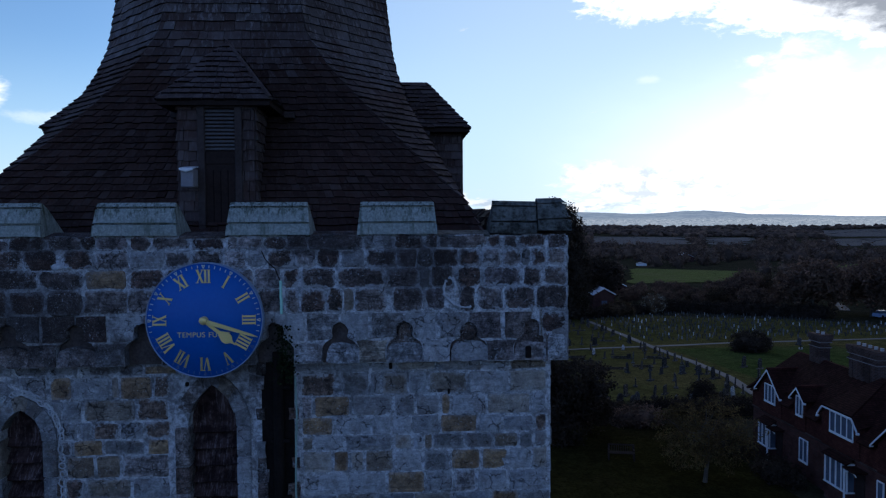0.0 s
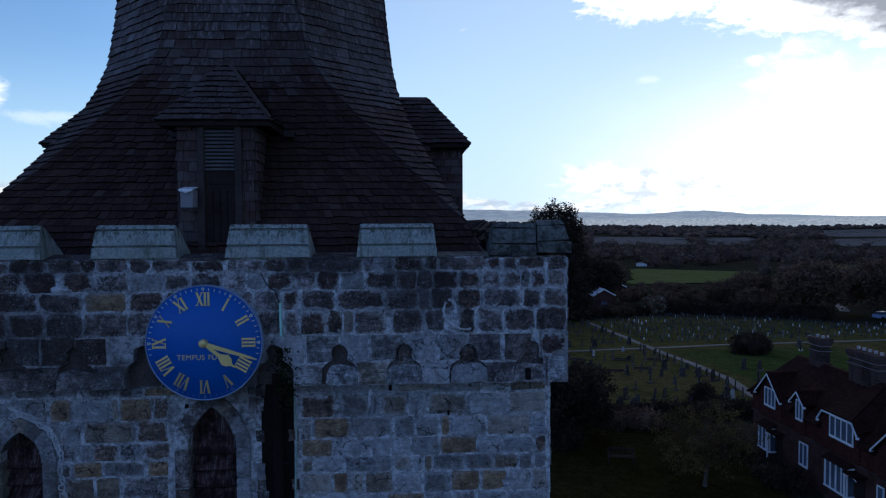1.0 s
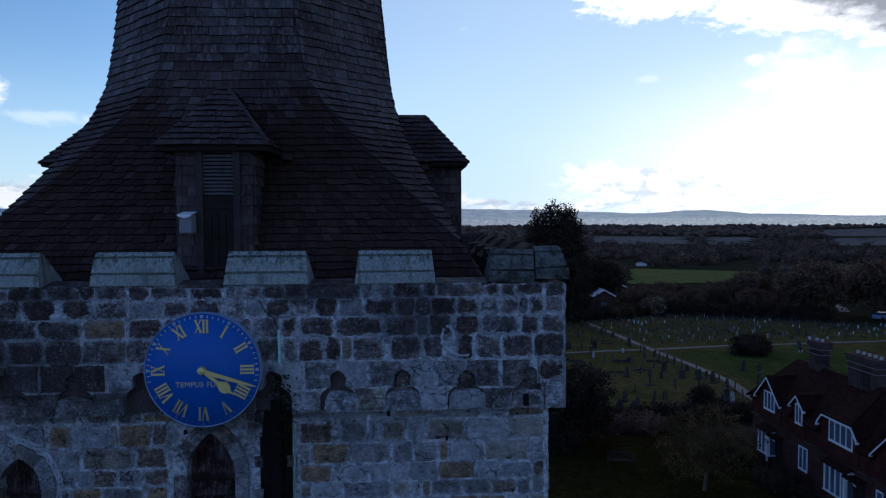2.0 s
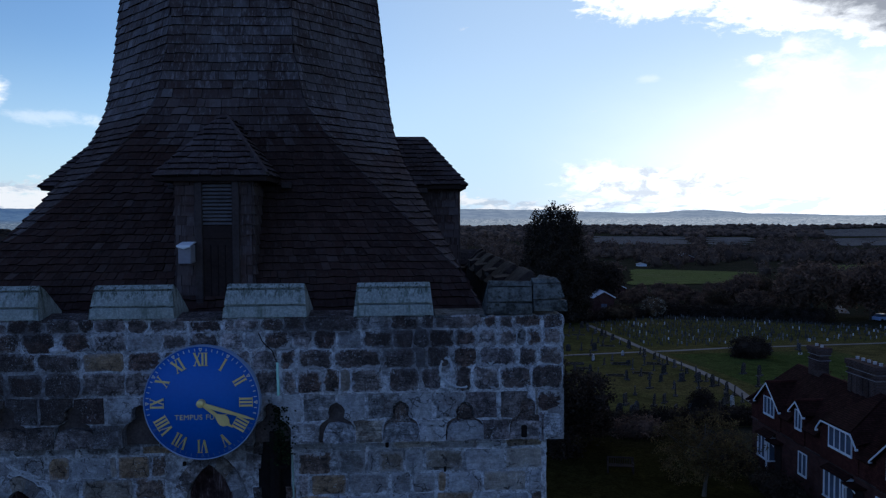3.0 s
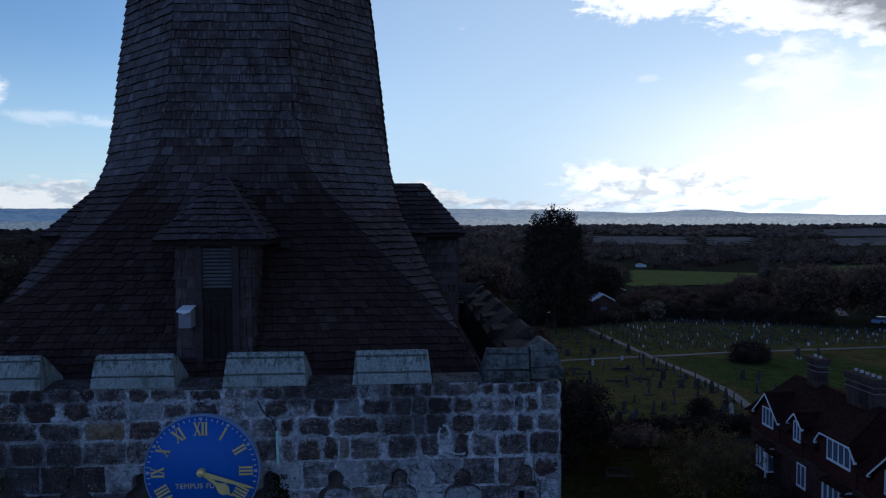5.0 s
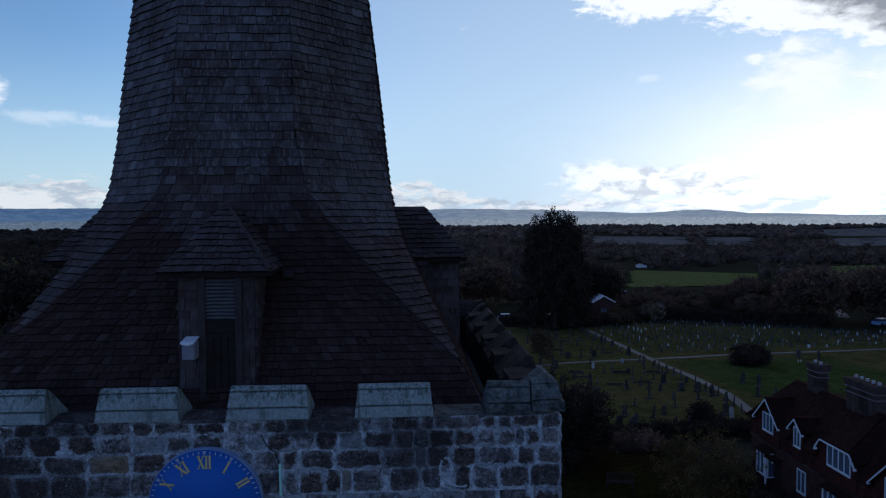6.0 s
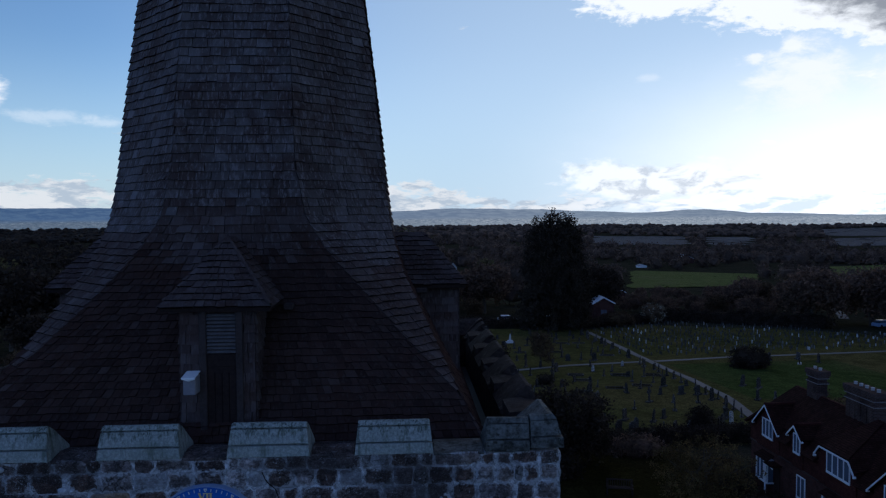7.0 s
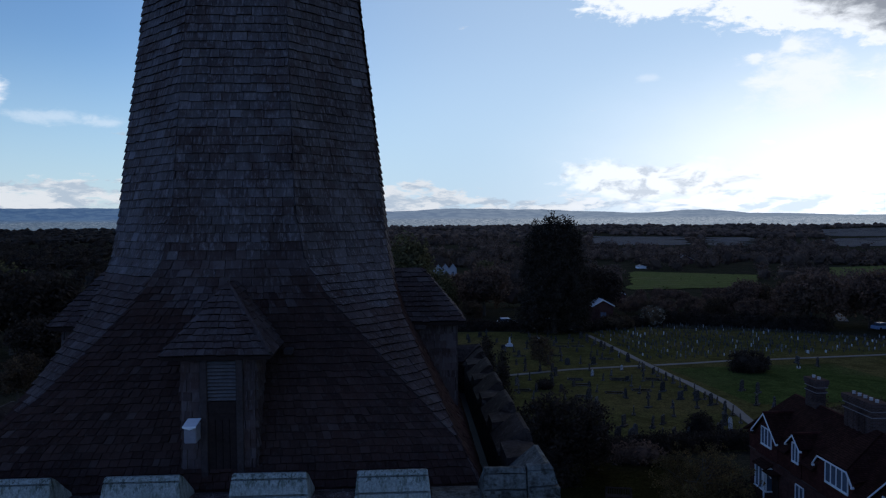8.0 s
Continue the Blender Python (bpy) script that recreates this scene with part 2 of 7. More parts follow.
DARK_STOPS = [(0.0, (0.060, 0.055, 0.052)), (0.2, (0.10, 0.098, 0.10)), (0.38, (0.045, 0.037, 0.034)), (0.55, (0.13, 0.135, 0.145)), (0.7, (0.08, 0.066, 0.056)), (0.82, (0.055, 0.050, 0.047)), (0.92, (0.18, 0.19, 0.21))]
LIGHT_STOPS = [(0.0, (0.29, 0.315, 0.355)), (0.25, (0.22, 0.24, 0.265)), (0.42, (0.34, 0.365, 0.40)), (0.58, (0.24, 0.225, 0.20)), (0.70, (0.19, 0.20, 0.21)), (0.80, (0.22, 0.155, 0.090)), (0.86, (0.30, 0.32, 0.36)), (0.95, (0.18, 0.12, 0.068))]
M_STONE_DARK = stone_material("dark_sandstone", [(0.0, (0.095, 0.076, 0.071)), (0.3, (0.131, 0.112, 0.107)), (0.45, (0.062, 0.042, 0.039)), (0.62, (0.105, 0.071, 0.059)), (0.8, (0.163, 0.144, 0.148))], 0.7, 0.6, warm=0.18)
M_STONE_UPPER = stone_material("brown_parapet_sandstone", [(0.0, (0.178, 0.155, 0.148)), (0.25, (0.117, 0.085, 0.074)), (0.45, (0.246, 0.224, 0.225)), (0.7, (0.155, 0.115, 0.094)), (0.88, (0.290, 0.270, 0.273))], 0.7, 0.55)
M_STONE_GREY = stone_material("grey_sandstone", [(0.0, (0.248, 0.254, 0.268)), (0.3, (0.179, 0.178, 0.180)), (0.55, (0.299, 0.309, 0.326)), (0.8, (0.231, 0.203, 0.171))], 0.35, 0.3, contrast=0.5)
M_STONE_OCHRE = stone_material("ochre_sandstone", [(0.0, (0.27, 0.19, 0.12)), (0.4, (0.22, 0.18, 0.14)), (0.7, (0.30, 0.21, 0.125))], 0.2, 0.3, warm=0.45, contrast=0.6)
M_LIME = two_scale("pale_lime_smear", (0.22, 0.235, 0.25), (0.50, 0.52, 0.54), 9, 50, 0.9, 0.6, 0.01)
M_STONE_LIGHT = stone_material("pale_sandstone", [(0.0, (0.363, 0.377, 0.399)), (0.3, (0.290, 0.300, 0.319)), (0.55, (0.408, 0.422, 0.444)), (0.72, (0.345, 0.318, 0.284)), (0.88, (0.272, 0.269, 0.275))], 0.35, 0.22, contrast=0.42)
M_STONE_DARK_REST = stone_material("dark_sandstone_rest", DARK_STOPS, 0.6, 0.55, joined=True)
M_STONE_LIGHT_REST = stone_material("pale_sandstone_rest", LIGHT_STOPS, 0.35, 0.25, joined=True, contrast=0.45)


def mortar_material(name="lime_mortar", low=(0.24, 0.25, 0.265), high=(0.69, 0.71, 0.74), dirt=0.55):
    """Lime mortar smeared unevenly over the joints, dirty in patches."""
    m, n, s = material(name, 0.95, 0, 0.15)
    p = place(n)
    mid, fine = n.noise(15, 10, 0.80, p, 0.5), n.noise(75, 5, 0.78, p)
    c = n.mix(n.smooth(mid, 0.40, 0.60), low, high)
    crusted = n.math("ADD", n.math("MULTIPLY", n.noise(1.7, 5, 0.66, p, 0.4), 0.62), n.math("MULTIPLY", n.noise(9.0, 9, 0.76, p, 0.5), 0.50))
    c = n.mix(n.smooth(crusted, 0.545, 0.65, 0, dirt), c, (0.040, 0.036, 0.035))
    c = n.mix(n.math("MULTIPLY", soot(n, p), 0.8), c, (0.045, 0.036, 0.034))
    c = n.mix(n.smooth(fine, 0.32, 0.48, 0.55, 0.0), c, (0.04, 0.04, 0.04))
    n.plug(s.inputs["Base Color"], c)
    bump(n, s, n.math("ADD", mid, n.math("MULTIPLY", fine, 0.4)), 1.0, 0.03)
    return m


M_MORTAR_LOW = mortar_material("dull_lime_mortar", (0.22, 0.225, 0.235), (0.62, 0.64, 0.67), 0.55)
M_MORTAR = mortar_material()
M_NICHE = two_scale("shaded_sooty_niche_stone", (0.024, 0.020, 0.019), (0.098, 0.082, 0.077), 5, 40, 0.95, 0.7, 0.01, specular=0.05)
M_NEAR_BLACK = two_scale("near_black_stone", (0.004, 0.004, 0.004), (0.020, 0.016, 0.015), 2, 25, 0.95, 0.8, 0.015, specular=0.03)


def coping_material():
    m, n, s = material("weathered_coping", 0.9, 0, 0.25)
    p = place(n)
    streak_map = n.add("ShaderNodeMapping")
    streak_map.inputs["Scale"].default_value = (14, 14, 2.0)
    n.plug(streak_map.inputs[0], p)
    streak, fine, big = n.noise(1.0, 5, 0.7, streak_map.outputs[0]), n.noise(40, 5, 0.7, p), n.noise(2.2, 4, 0.6, p)
    c = n.mix(n.smooth(fine, 0.35, 0.7), (0.17, 0.195, 0.183), (0.31, 0.335, 0.315))
    c = n.mix(n.smooth(streak, 0.50, 0.64, 0, 0.7), c, (0.060, 0.075, 0.055))
    c = n.mix(n.smooth(big, 0.52, 0.66, 0, 0.4), c, (0.12, 0.135, 0.11))
    sep = n.add("ShaderNodeSeparateXYZ")
    n.plug(sep.inputs[0], p)
    drip_map = n.add("ShaderNodeMapping")
    drip_map.inputs["Scale"].default_value = (30, 30, 5.0)
    n.plug(drip_map.inputs[0], p)
    drip = n.smooth(n.noise(1.0, 6, 0.72, drip_map.outputs[0]), 0.50, 0.60, 0, 0.85)
    moss = n.math("MULTIPLY", drip, n.smooth(n.math("ADD", sep.outputs[2], n.math("MULTIPLY", n.noise(9, 4, 0.6, p), 0.1)), 14.45, 14.58))
    c = n.mix(moss, c, (0.030, 0.042, 0.030))
    n.plug(s.inputs["Base Color"], c)
    bump(n, s, n.math("ADD", fine, streak), 0.5, 0.006)
    return m


M_CORBEL = stone_material("grey_corbel_stone", [(0.0, (0.324, 0.335, 0.357)), (0.35, (0.402, 0.419, 0.446)), (0.7, (0.212, 0.212, 0.218)), (0.9, (0.312, 0.285, 0.246))], 0.5, 0.4)
M_COPING = coping_material()
M_COPING_SIDE = two_scale("dark_side_coping", (0.016, 0.011, 0.010), (0.054, 0.043, 0.039), 3, 16, 0.92, 1.0, 0.02, spread=(0.38, 0.66), third=(0.072, 0.064, 0.059), specular=0.08)
M_COPING_DARK = two_scale("lichened_corner_coping", (0.016, 0.017, 0.015), (0.129, 0.138, 0.131), 5, 26, 0.92, 1.0, 0.02, spread=(0.40, 0.62), third=(0.020, 0.022, 0.017))


def shingle_material(name, joined, dark_tone=False, mid_tone=False):
    m, n, s = material(name, 0.95, 0, 0.0 if dark_tone else 0.12)
    p = place(n)
    if joined:
        own = n.add("ShaderNodeNewGeometry").outputs["Random Per Island"]
    else:
        own = n.add("ShaderNodeObjectInfo").outputs["Random"]
    c = n.ramp(own, [(0.0, (0.046, 0.037, 0.036)), (0.25, (0.072, 0.061, 0.061)), (0.5, (0.092, 0.080, 0.081)), (0.62, (0.056, 0.043, 0.040)), (0.85, (0.080, 0.066, 0.064)), (0.95, (0.105, 0.093, 0.095)), (1.0, (0.14, 0.128, 0.133))])
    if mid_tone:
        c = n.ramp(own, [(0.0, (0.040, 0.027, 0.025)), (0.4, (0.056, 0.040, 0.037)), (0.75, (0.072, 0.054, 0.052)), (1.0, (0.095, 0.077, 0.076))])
    elif dark_tone:
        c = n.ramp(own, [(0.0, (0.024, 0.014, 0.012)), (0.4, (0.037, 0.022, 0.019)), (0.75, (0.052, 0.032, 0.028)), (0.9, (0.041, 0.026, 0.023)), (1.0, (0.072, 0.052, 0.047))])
    grain_map = n.add("ShaderNodeMapping")
    grain_map.inputs["Scale"].default_value = (75, 75, 4)
    n.plug(grain_map.inputs[0], p)
    grain, big, mid = n.noise(1.0, 5, 0.7, grain_map.outputs[0]), n.noise(0.9, 4, 0.6, p), n.noise(8, 5, 0.65, p)
    c = n.mix(n.smooth(grain, 0.4, 0.75, 0, 0.5), c, (0.032, 0.024, 0.023) if dark_tone else (0.068, 0.056, 0.059) if mid_tone else (0.125, 0.118, 0.122))
    c = n.mix(n.smooth(n.noise(2.3, 6, 0.68, p, 0.4), 0.46, 0.60, 0.0, 0.6), c, (0.040, 0.022, 0.018))
    c = n.mix(n.smooth(big, 0.46, 0.62, 0.0, 0.45), c, (0.026, 0.018, 0.016))
    streak_map = n.add("ShaderNodeMapping")
    streak_map.inputs["Scale"].default_value = (26, 26, 1.6)
    shift = n.add("ShaderNodeCombineXYZ")
    n.plug(shift.inputs[2], n.math("MULTIPLY", own, 40.0))
    n.plug(shift.inputs[0], n.math("MULTIPLY", own, 17.0))
    n.plug(streak_map.inputs[0], n.vec("ADD", p, shift.outputs[0]))
    c = n.mix(n.smooth(n.noise(1.0, 6, 0.7, streak_map.outputs[0]), 0.50, 0.64, 0.0, 0.6), c, (0.05, 0.04, 0.038) if dark_tone else (0.10, 0.085, 0.086) if mid_tone else (0.19, 0.17, 0.175))
    c = n.mix(n.smooth(mid, 0.58, 0.74, 0.0, 0.5), c, (0.016, 0.015, 0.012) if dark_tone else (0.05, 0.054, 0.042))
    n.plug(s.inputs["Base Color"], c)
    bump(n, s, n.math("ADD", grain, mid), 0.8, 0.008)
    return m


M_SHINGLE = shingle_material("weathered_oak_shingle", False)
M_SHINGLES = shingle_material("weathered_oak_shingles", True)
M_SHINGLES_MID = shingle_material("dulled_oak_shingles", True, False, True)
# the darkest of the three shingle tones, for the low flared faces
M_SHINGLES_DARK = shingle_material("dark_oak_shingles", True, True)
# near-black that paints in the shadow line under each shingle row
M_ROW_SHADOW = two_scale("shingle_row_shadow", (0.006, 0.005, 0.005), (0.018, 0.014, 0.013), 3, 30, 0.95, 0.4, 0.004, specular=0.05)
M_OAK = two_scale("weathered_oak", (0.020, 0.015, 0.014), (0.066, 0.053, 0.052), 3, 30, 0.9, 0.5, 0.006, specular=0.1)
M_OAK_DARK = two_scale("dark_oak_boards", (0.014, 0.010, 0.009), (0.036, 0.025, 0.023), 3, 30, 0.92, 0.5, 0.006, specular=0.08)


def board_material():
    """Rotten louvre boards: brown, streaked pale down the grain where the face has washed out."""
    m, n, s = material("weathered_louvre_board", 0.9, 0, 0.08)
    p = place(n)
    stretch = n.add("ShaderNodeMapping")
    stretch.inputs["Scale"].default_value = (55, 8, 5)
    n.plug(stretch.inputs[0], p)
    grain, patch = n.noise(1.0, 7, 0.72, stretch.outputs[0], 0.3), n.noise(6, 6, 0.7, p)
    c = n.mix(n.smooth(patch, 0.38, 0.62), (0.016, 0.009, 0.009), (0.060, 0.038, 0.036))
    c = n.mix(n.math("MULTIPLY", n.smooth(grain, 0.50, 0.64), n.smooth(patch, 0.42, 0.58, 0.15, 0.9)), c, (0.17, 0.14, 0.145))
    n.plug(s.inputs["Base Color"], c)
    bump(n, s, n.math("ADD", grain, patch), 0.9, 0.015)
    return m


M_LOUVRE_BOARD = board_material()
M_LOUVRE = two_scale("louvre_slat_oak", (0.055, 0.050, 0.052), (0.12, 0.115, 0.12), 5, 40, 0.7, 0.4, 0.004)
M_GREY_METAL = two_scale("grey_enamelled_metal", (0.034, 0.037, 0.046), (0.062, 0.068, 0.084), 4, 60, 0.5, 0.15, 0.002)
M_BLUE = two_scale("blue_enamel", (0.005, 0.072, 0.31), (0.009, 0.098, 0.39), 2.5, 30, 0.5, 0.05, 0.002, specular=0.25)
M_GOLD = two_scale("gold_leaf", (0.52, 0.40, 0.14), (0.72, 0.57, 0.24), 6, 60, 0.45, 0.2, 0.002, metallic=0.35)
M_TICK = two_scale("pale_gilt", (0.418, 0.432, 0.374), (0.540, 0.547, 0.475), 6, 60, 0.5, 0.1, 0.002)
M_GOLD_DIM = two_scale("dim_gilding", (0.20, 0.16, 0.07), (0.46, 0.36, 0.15), 9, 60, 0.6, 0.2, 0.002, metallic=0.2)
M_TICK_DIM = two_scale("dim_gilt_marks", (0.02, 0.07, 0.24), (0.10, 0.15, 0.26), 6, 60, 0.6, 0.1, 0.002)
M_RIM = two_scale("pale_rim_paint", (0.16, 0.24, 0.40), (0.28, 0.37, 0.52), 6, 50, 0.5, 0.1, 0.002)
M_VERDIGRIS = two_scale("verdigris_copper", (0.22, 0.45, 0.38), (0.42, 0.66, 0.55), 6, 50, 0.7, 0.3, 0.003)
M_CABLE = two_scale("dull_copper_cable", (0.12, 0.19, 0.165), (0.28, 0.37, 0.33), 6, 50, 0.7, 0.3, 0.003)
M_LANE = two_scale("grey_lane_tarmac", (0.06, 0.062, 0.065), (0.11, 0.112, 0.115), 0.8, 8, 0.9, 0.3, 0.01, specular=0.1)
M_LEAD = two_scale("lead_sheet", (0.018, 0.018, 0.019), (0.045, 0.044, 0.044), 2, 18, 0.6, 0.2, 0.004)


def bonded_material(name, dark, light, joint, width, height, roughness=0.9, gap=0.012):
    """Small bricks or tiles in bond, too far off to tell apart singly, weathered in patches."""
    m, n, s = material(name, roughness, 0, 0.03)
    p = place(n)
    sep = n.add("ShaderNodeSeparateXYZ")
    n.plug(sep.inputs[0], p)
    flat = n.add("ShaderNodeCombineXYZ")
    n.plug(flat.inputs[0], n.math("ADD", sep.outputs[0], sep.outputs[1]))
    n.plug(flat.inputs[1], sep.outputs[2])
    b = n.add("ShaderNodeTexBrick")
    b.inputs["Scale"].default_value, b.inputs["Brick Width"].default_value, b.inputs["Row Height"].default_value = 1.0, width, height
    b.inputs["Mortar Size"].default_value, b.inputs["Mortar Smooth"].default_value = gap, 0.3
    b.inputs["Color1"].default_value, b.inputs["Color2"].default_value, b.inputs["Mortar"].default_value = (*dark, 1), (*light, 1), (*joint, 1)
    n.plug(b.inputs["Vector"], flat.outputs[0])
    c = n.mix(n.smooth(n.noise(1.1, 5, 0.62, p), 0.45, 0.65, 0, 0.6), b.outputs["Color"], tuple(v * 0.5 for v in dark))
    c = n.mix(n.smooth(n.noise(9, 5, 0.7, p), 0.52, 0.7, 0, 0.35), c, joint)
    n.plug(s.inputs["Base Color"], c)
    bump(n, s, n.math("SUBTRACT", n.noise(30, 4, 0.6, p), b.outputs["Fac"]), 0.6, 0.01)
    return m


M_BRICK = bonded_material("red_brick", (0.050, 0.020, 0.017), (0.085, 0.034, 0.028), (0.060, 0.046, 0.042), 0.225, 0.075)
M_TILE_HUNG = bonded_material("red_tile_hanging", (0.046, 0.016, 0.013), (0.080, 0.028, 0.022), (0.014, 0.009, 0.009), 0.165, 0.11, gap=0.010)
M_ROOF_TILE = bonded_material("brown_clay_roof_tile", (0.022, 0.009, 0.007), (0.042, 0.017, 0.013), (0.008, 0.005, 0.005), 0.165, 0.075, gap=0.010)
M_MARBLE = two_scale("dull_white_marble", (0.30, 0.31, 0.32), (0.48, 0.49, 0.5), 4, 20, 0.7, 0.3, 0.004)
M_WHITE = two_scale("white_paint", (0.50, 0.52, 0.54), (0.68, 0.69, 0.70), 2, 25, 0.55, 0.15, 0.003)
M_POT = two_scale("pale_chimney_pot", (0.22, 0.215, 0.215), (0.36, 0.355, 0.355), 3, 20, 0.85, 0.3, 0.005)
M_CHIMNEY = bonded_material("chimney_brick", (0.034, 0.020, 0.018), (0.070, 0.040, 0.034), (0.080, 0.070, 0.066), 0.225, 0.075)
M_CHIMNEY_BAND = two_scale("weathered_chimney_band", (0.10, 0.09, 0.09), (0.22, 0.20, 0.20), 3, 20, 0.9, 0.4, 0.008)


def glass_material():
    m, n, s = material("window_glass", 0.06, 0, 0.9)
    # the sky's blue reflection is put into the panes' base colour
    n.plug(s.inputs["Base Color"], n.mix(n.noise(1.3, 2, 0.5, place(n)), (0.03, 0.04, 0.06), (0.12, 0.15, 0.20)))
    return m


M_GLASS = glass_material()


def grass_material(name, dark, light, worn, mow=0.0):
    m, n, s = material(name, 1.0, 0, 0.0)
    p = place(n)
    a, b, f = n.noise(0.05, 5, 0.6, p), n.noise(0.7, 5, 0.65, p), n.noise(6, 4, 0.7, p)
    c = n.mix(n.smooth(b, 0.35, 0.68), dark, light)
    c = n.mix(n.smooth(a, 0.44, 0.64, 0, 0.7), c, worn)
    c = n.mix(n.smooth(n.noise(0.22, 6, 0.7, p, 0.5), 0.50, 0.64, 0, 0.55), c, tuple(v * 0.5 for v in dark))
    c = n.mix(n.smooth(n.noise(1.9, 6, 0.7, p), 0.50, 0.66, 0, 0.6), c, tuple(v * 0.4 for v in dark))
    c = n.mix(n.smooth(f, 0.42, 0.62, 0, 0.7), c, tuple(v * 0.4 for v in dark))
    if mow:
        wave = n.add("ShaderNodeTexWave")
        wave.bands_direction = "Y"
        wave.inputs["Scale"].default_value, wave.inputs["Distortion"].default_value = mow, 1.5
        n.plug(wave.inputs["Vector"], p)
        c = n.mix(n.math("MULTIPLY", wave.outputs["Fac"], 0.35), c, tuple(v * 0.6 for v in dark))
    n.plug(s.inputs["Base Color"], c)
    bump(n, s, f, 0.6, 0.05)
    return m


M_GROUND = grass_material("rough_grass", (0.036, 0.035, 0.021), (0.054, 0.050, 0.030), (0.062, 0.052, 0.035))
M_YARD = grass_material("churchyard_grass", (0.063, 0.061, 0.021), (0.116, 0.106, 0.035), (0.135, 0.103, 0.041))
M_LAWN = grass_material("mown_lawn", (0.046, 0.063, 0.019), (0.079, 0.100, 0.028), (0.094, 0.090, 0.034))
# the garden's shade is put into this darker grass colour
M_GARDEN = grass_material("dark_garden_grass", (0.020, 0.018, 0.006), (0.033, 0.029, 0.009), (0.039, 0.025, 0.012))
M_FIELD = grass_material("green_pasture", (0.130, 0.146, 0.048), (0.180, 0.196, 0.064), (0.200, 0.180, 0.080), 0.02)
M_STUBBLE = grass_material("grey_stubble_field", (0.177, 0.161, 0.146), (0.228, 0.207, 0.188), (0.187, 0.179, 0.158), 0.01)
M_PATH = two_scale("pale_tarmac_path", (0.078, 0.074, 0.071), (0.141, 0.134, 0.126), 0.8, 8, 0.9, 0.4, 0.01)
M_GRAVE = stone_material("old_headstone", [(0.0, (0.022, 0.021, 0.020)), (0.3, (0.030, 0.029, 0.028)), (0.55, (0.016, 0.015, 0.015)), (0.78, (0.050, 0.050, 0.050)), (0.9, (0.04, 0.04, 0.042)), (0.965, (0.32, 0.33, 0.34))], 0.2, 0.2, pale=(0.22, 0.23, 0.22), warm=0.1)


def leaf_material(name, stops, roughness=0.7, patch=0.8, shade=0.4, through_light=0.3):
    m, n, s = material(name, roughness, 0, 0.06)
    own = n.add("ShaderNodeNewGeometry").outputs["Random Per Island"]
    c = n.ramp(own, stops)
    c = n.mix(n.smooth(n.noise(patch, 4, 0.6, place(n)), 0.38, 0.62, 0, 0.75), c, tuple(v * shade for v in stops[0][1]))
    n.plug(s.inputs["Base Color"], c)
    # light from behind comes through the leaves
    thin = n.add("ShaderNodeBsdfTranslucent")
    n.plug(thin.inputs[0], c)
    both = n.add("ShaderNodeMixShader")
    both.inputs[0].default_value = through_light
    n.plug(both.inputs[1], s.outputs[0])
    n.plug(both.inputs[2], thin.outputs[0])
    n.plug(n.tree.nodes["Material Output"].inputs[0], both.outputs[0])
    return m


M_DARK_LEAF = leaf_material("dark_dense_foliage", [(0.0, (0.028, 0.022, 0.018)), (0.6, (0.047, 0.035, 0.026)), (1.0, (0.067, 0.048, 0.036))])
M_CONIFER = leaf_material("brown_green_cypress_sprays", [(0.0, (0.030, 0.024, 0.019)), (0.6, (0.050, 0.040, 0.030)), (1.0, (0.072, 0.056, 0.040))], 0.8, 0.5, 0.45, 0.15)
M_LEAF = leaf_material("green_foliage", [(0.0, (0.098, 0.067, 0.051)), (0.5, (0.146, 0.095, 0.070)), (0.85, (0.192, 0.118, 0.084)), (1.0, (0.227, 0.133, 0.092))])
M_AUTUMN = leaf_material("autumn_foliage", [(0.0, (0.052, 0.035, 0.025)), (0.5, (0.085, 0.056, 0.035)), (0.85, (0.100, 0.071, 0.038)), (1.0, (0.130, 0.081, 0.042))])
M_OLIVE = leaf_material("olive_leaves", [(0.0, (0.075, 0.068, 0.035)), (0.5, (0.12, 0.105, 0.05)), (0.85, (0.145, 0.13, 0.06)), (1.0, (0.18, 0.15, 0.065))])
M_RUSSET = leaf_material("russet_leaves", [(0.0, (0.072, 0.048, 0.023)), (0.5, (0.126, 0.082, 0.034)), (0.85, (0.120, 0.102, 0.039)), (1.0, (0.180, 0.108, 0.039))])
# haze over the distance is put in as a lighter leaf colour
M_WOODS = leaf_material("distant_wood_foliage", [(0.0, (0.089, 0.064, 0.050)), (0.4, (0.111, 0.076, 0.059)), (0.75, (0.136, 0.089, 0.064)), (1.0, (0.188, 0.118, 0.079))], 0.95, 0.05, 0.35, 0.12)
M_PLUME = leaf_material("pale_feathery_foliage", [(0.0, (0.10, 0.10, 0.075)), (0.6, (0.22, 0.21, 0.17)), (1.0, (0.36, 0.35, 0.31))])
M_IVY = leaf_material("ivy_leaves", [(0.0, (0.005, 0.009, 0.004)), (0.7, (0.014, 0.022, 0.008)), (1.0, (0.03, 0.045, 0.018))], 0.5)
M_BARK = two_scale("rough_bark", (0.03, 0.024, 0.018), (0.09, 0.075, 0.06), 2, 14, 0.95, 0.9, 0.03)



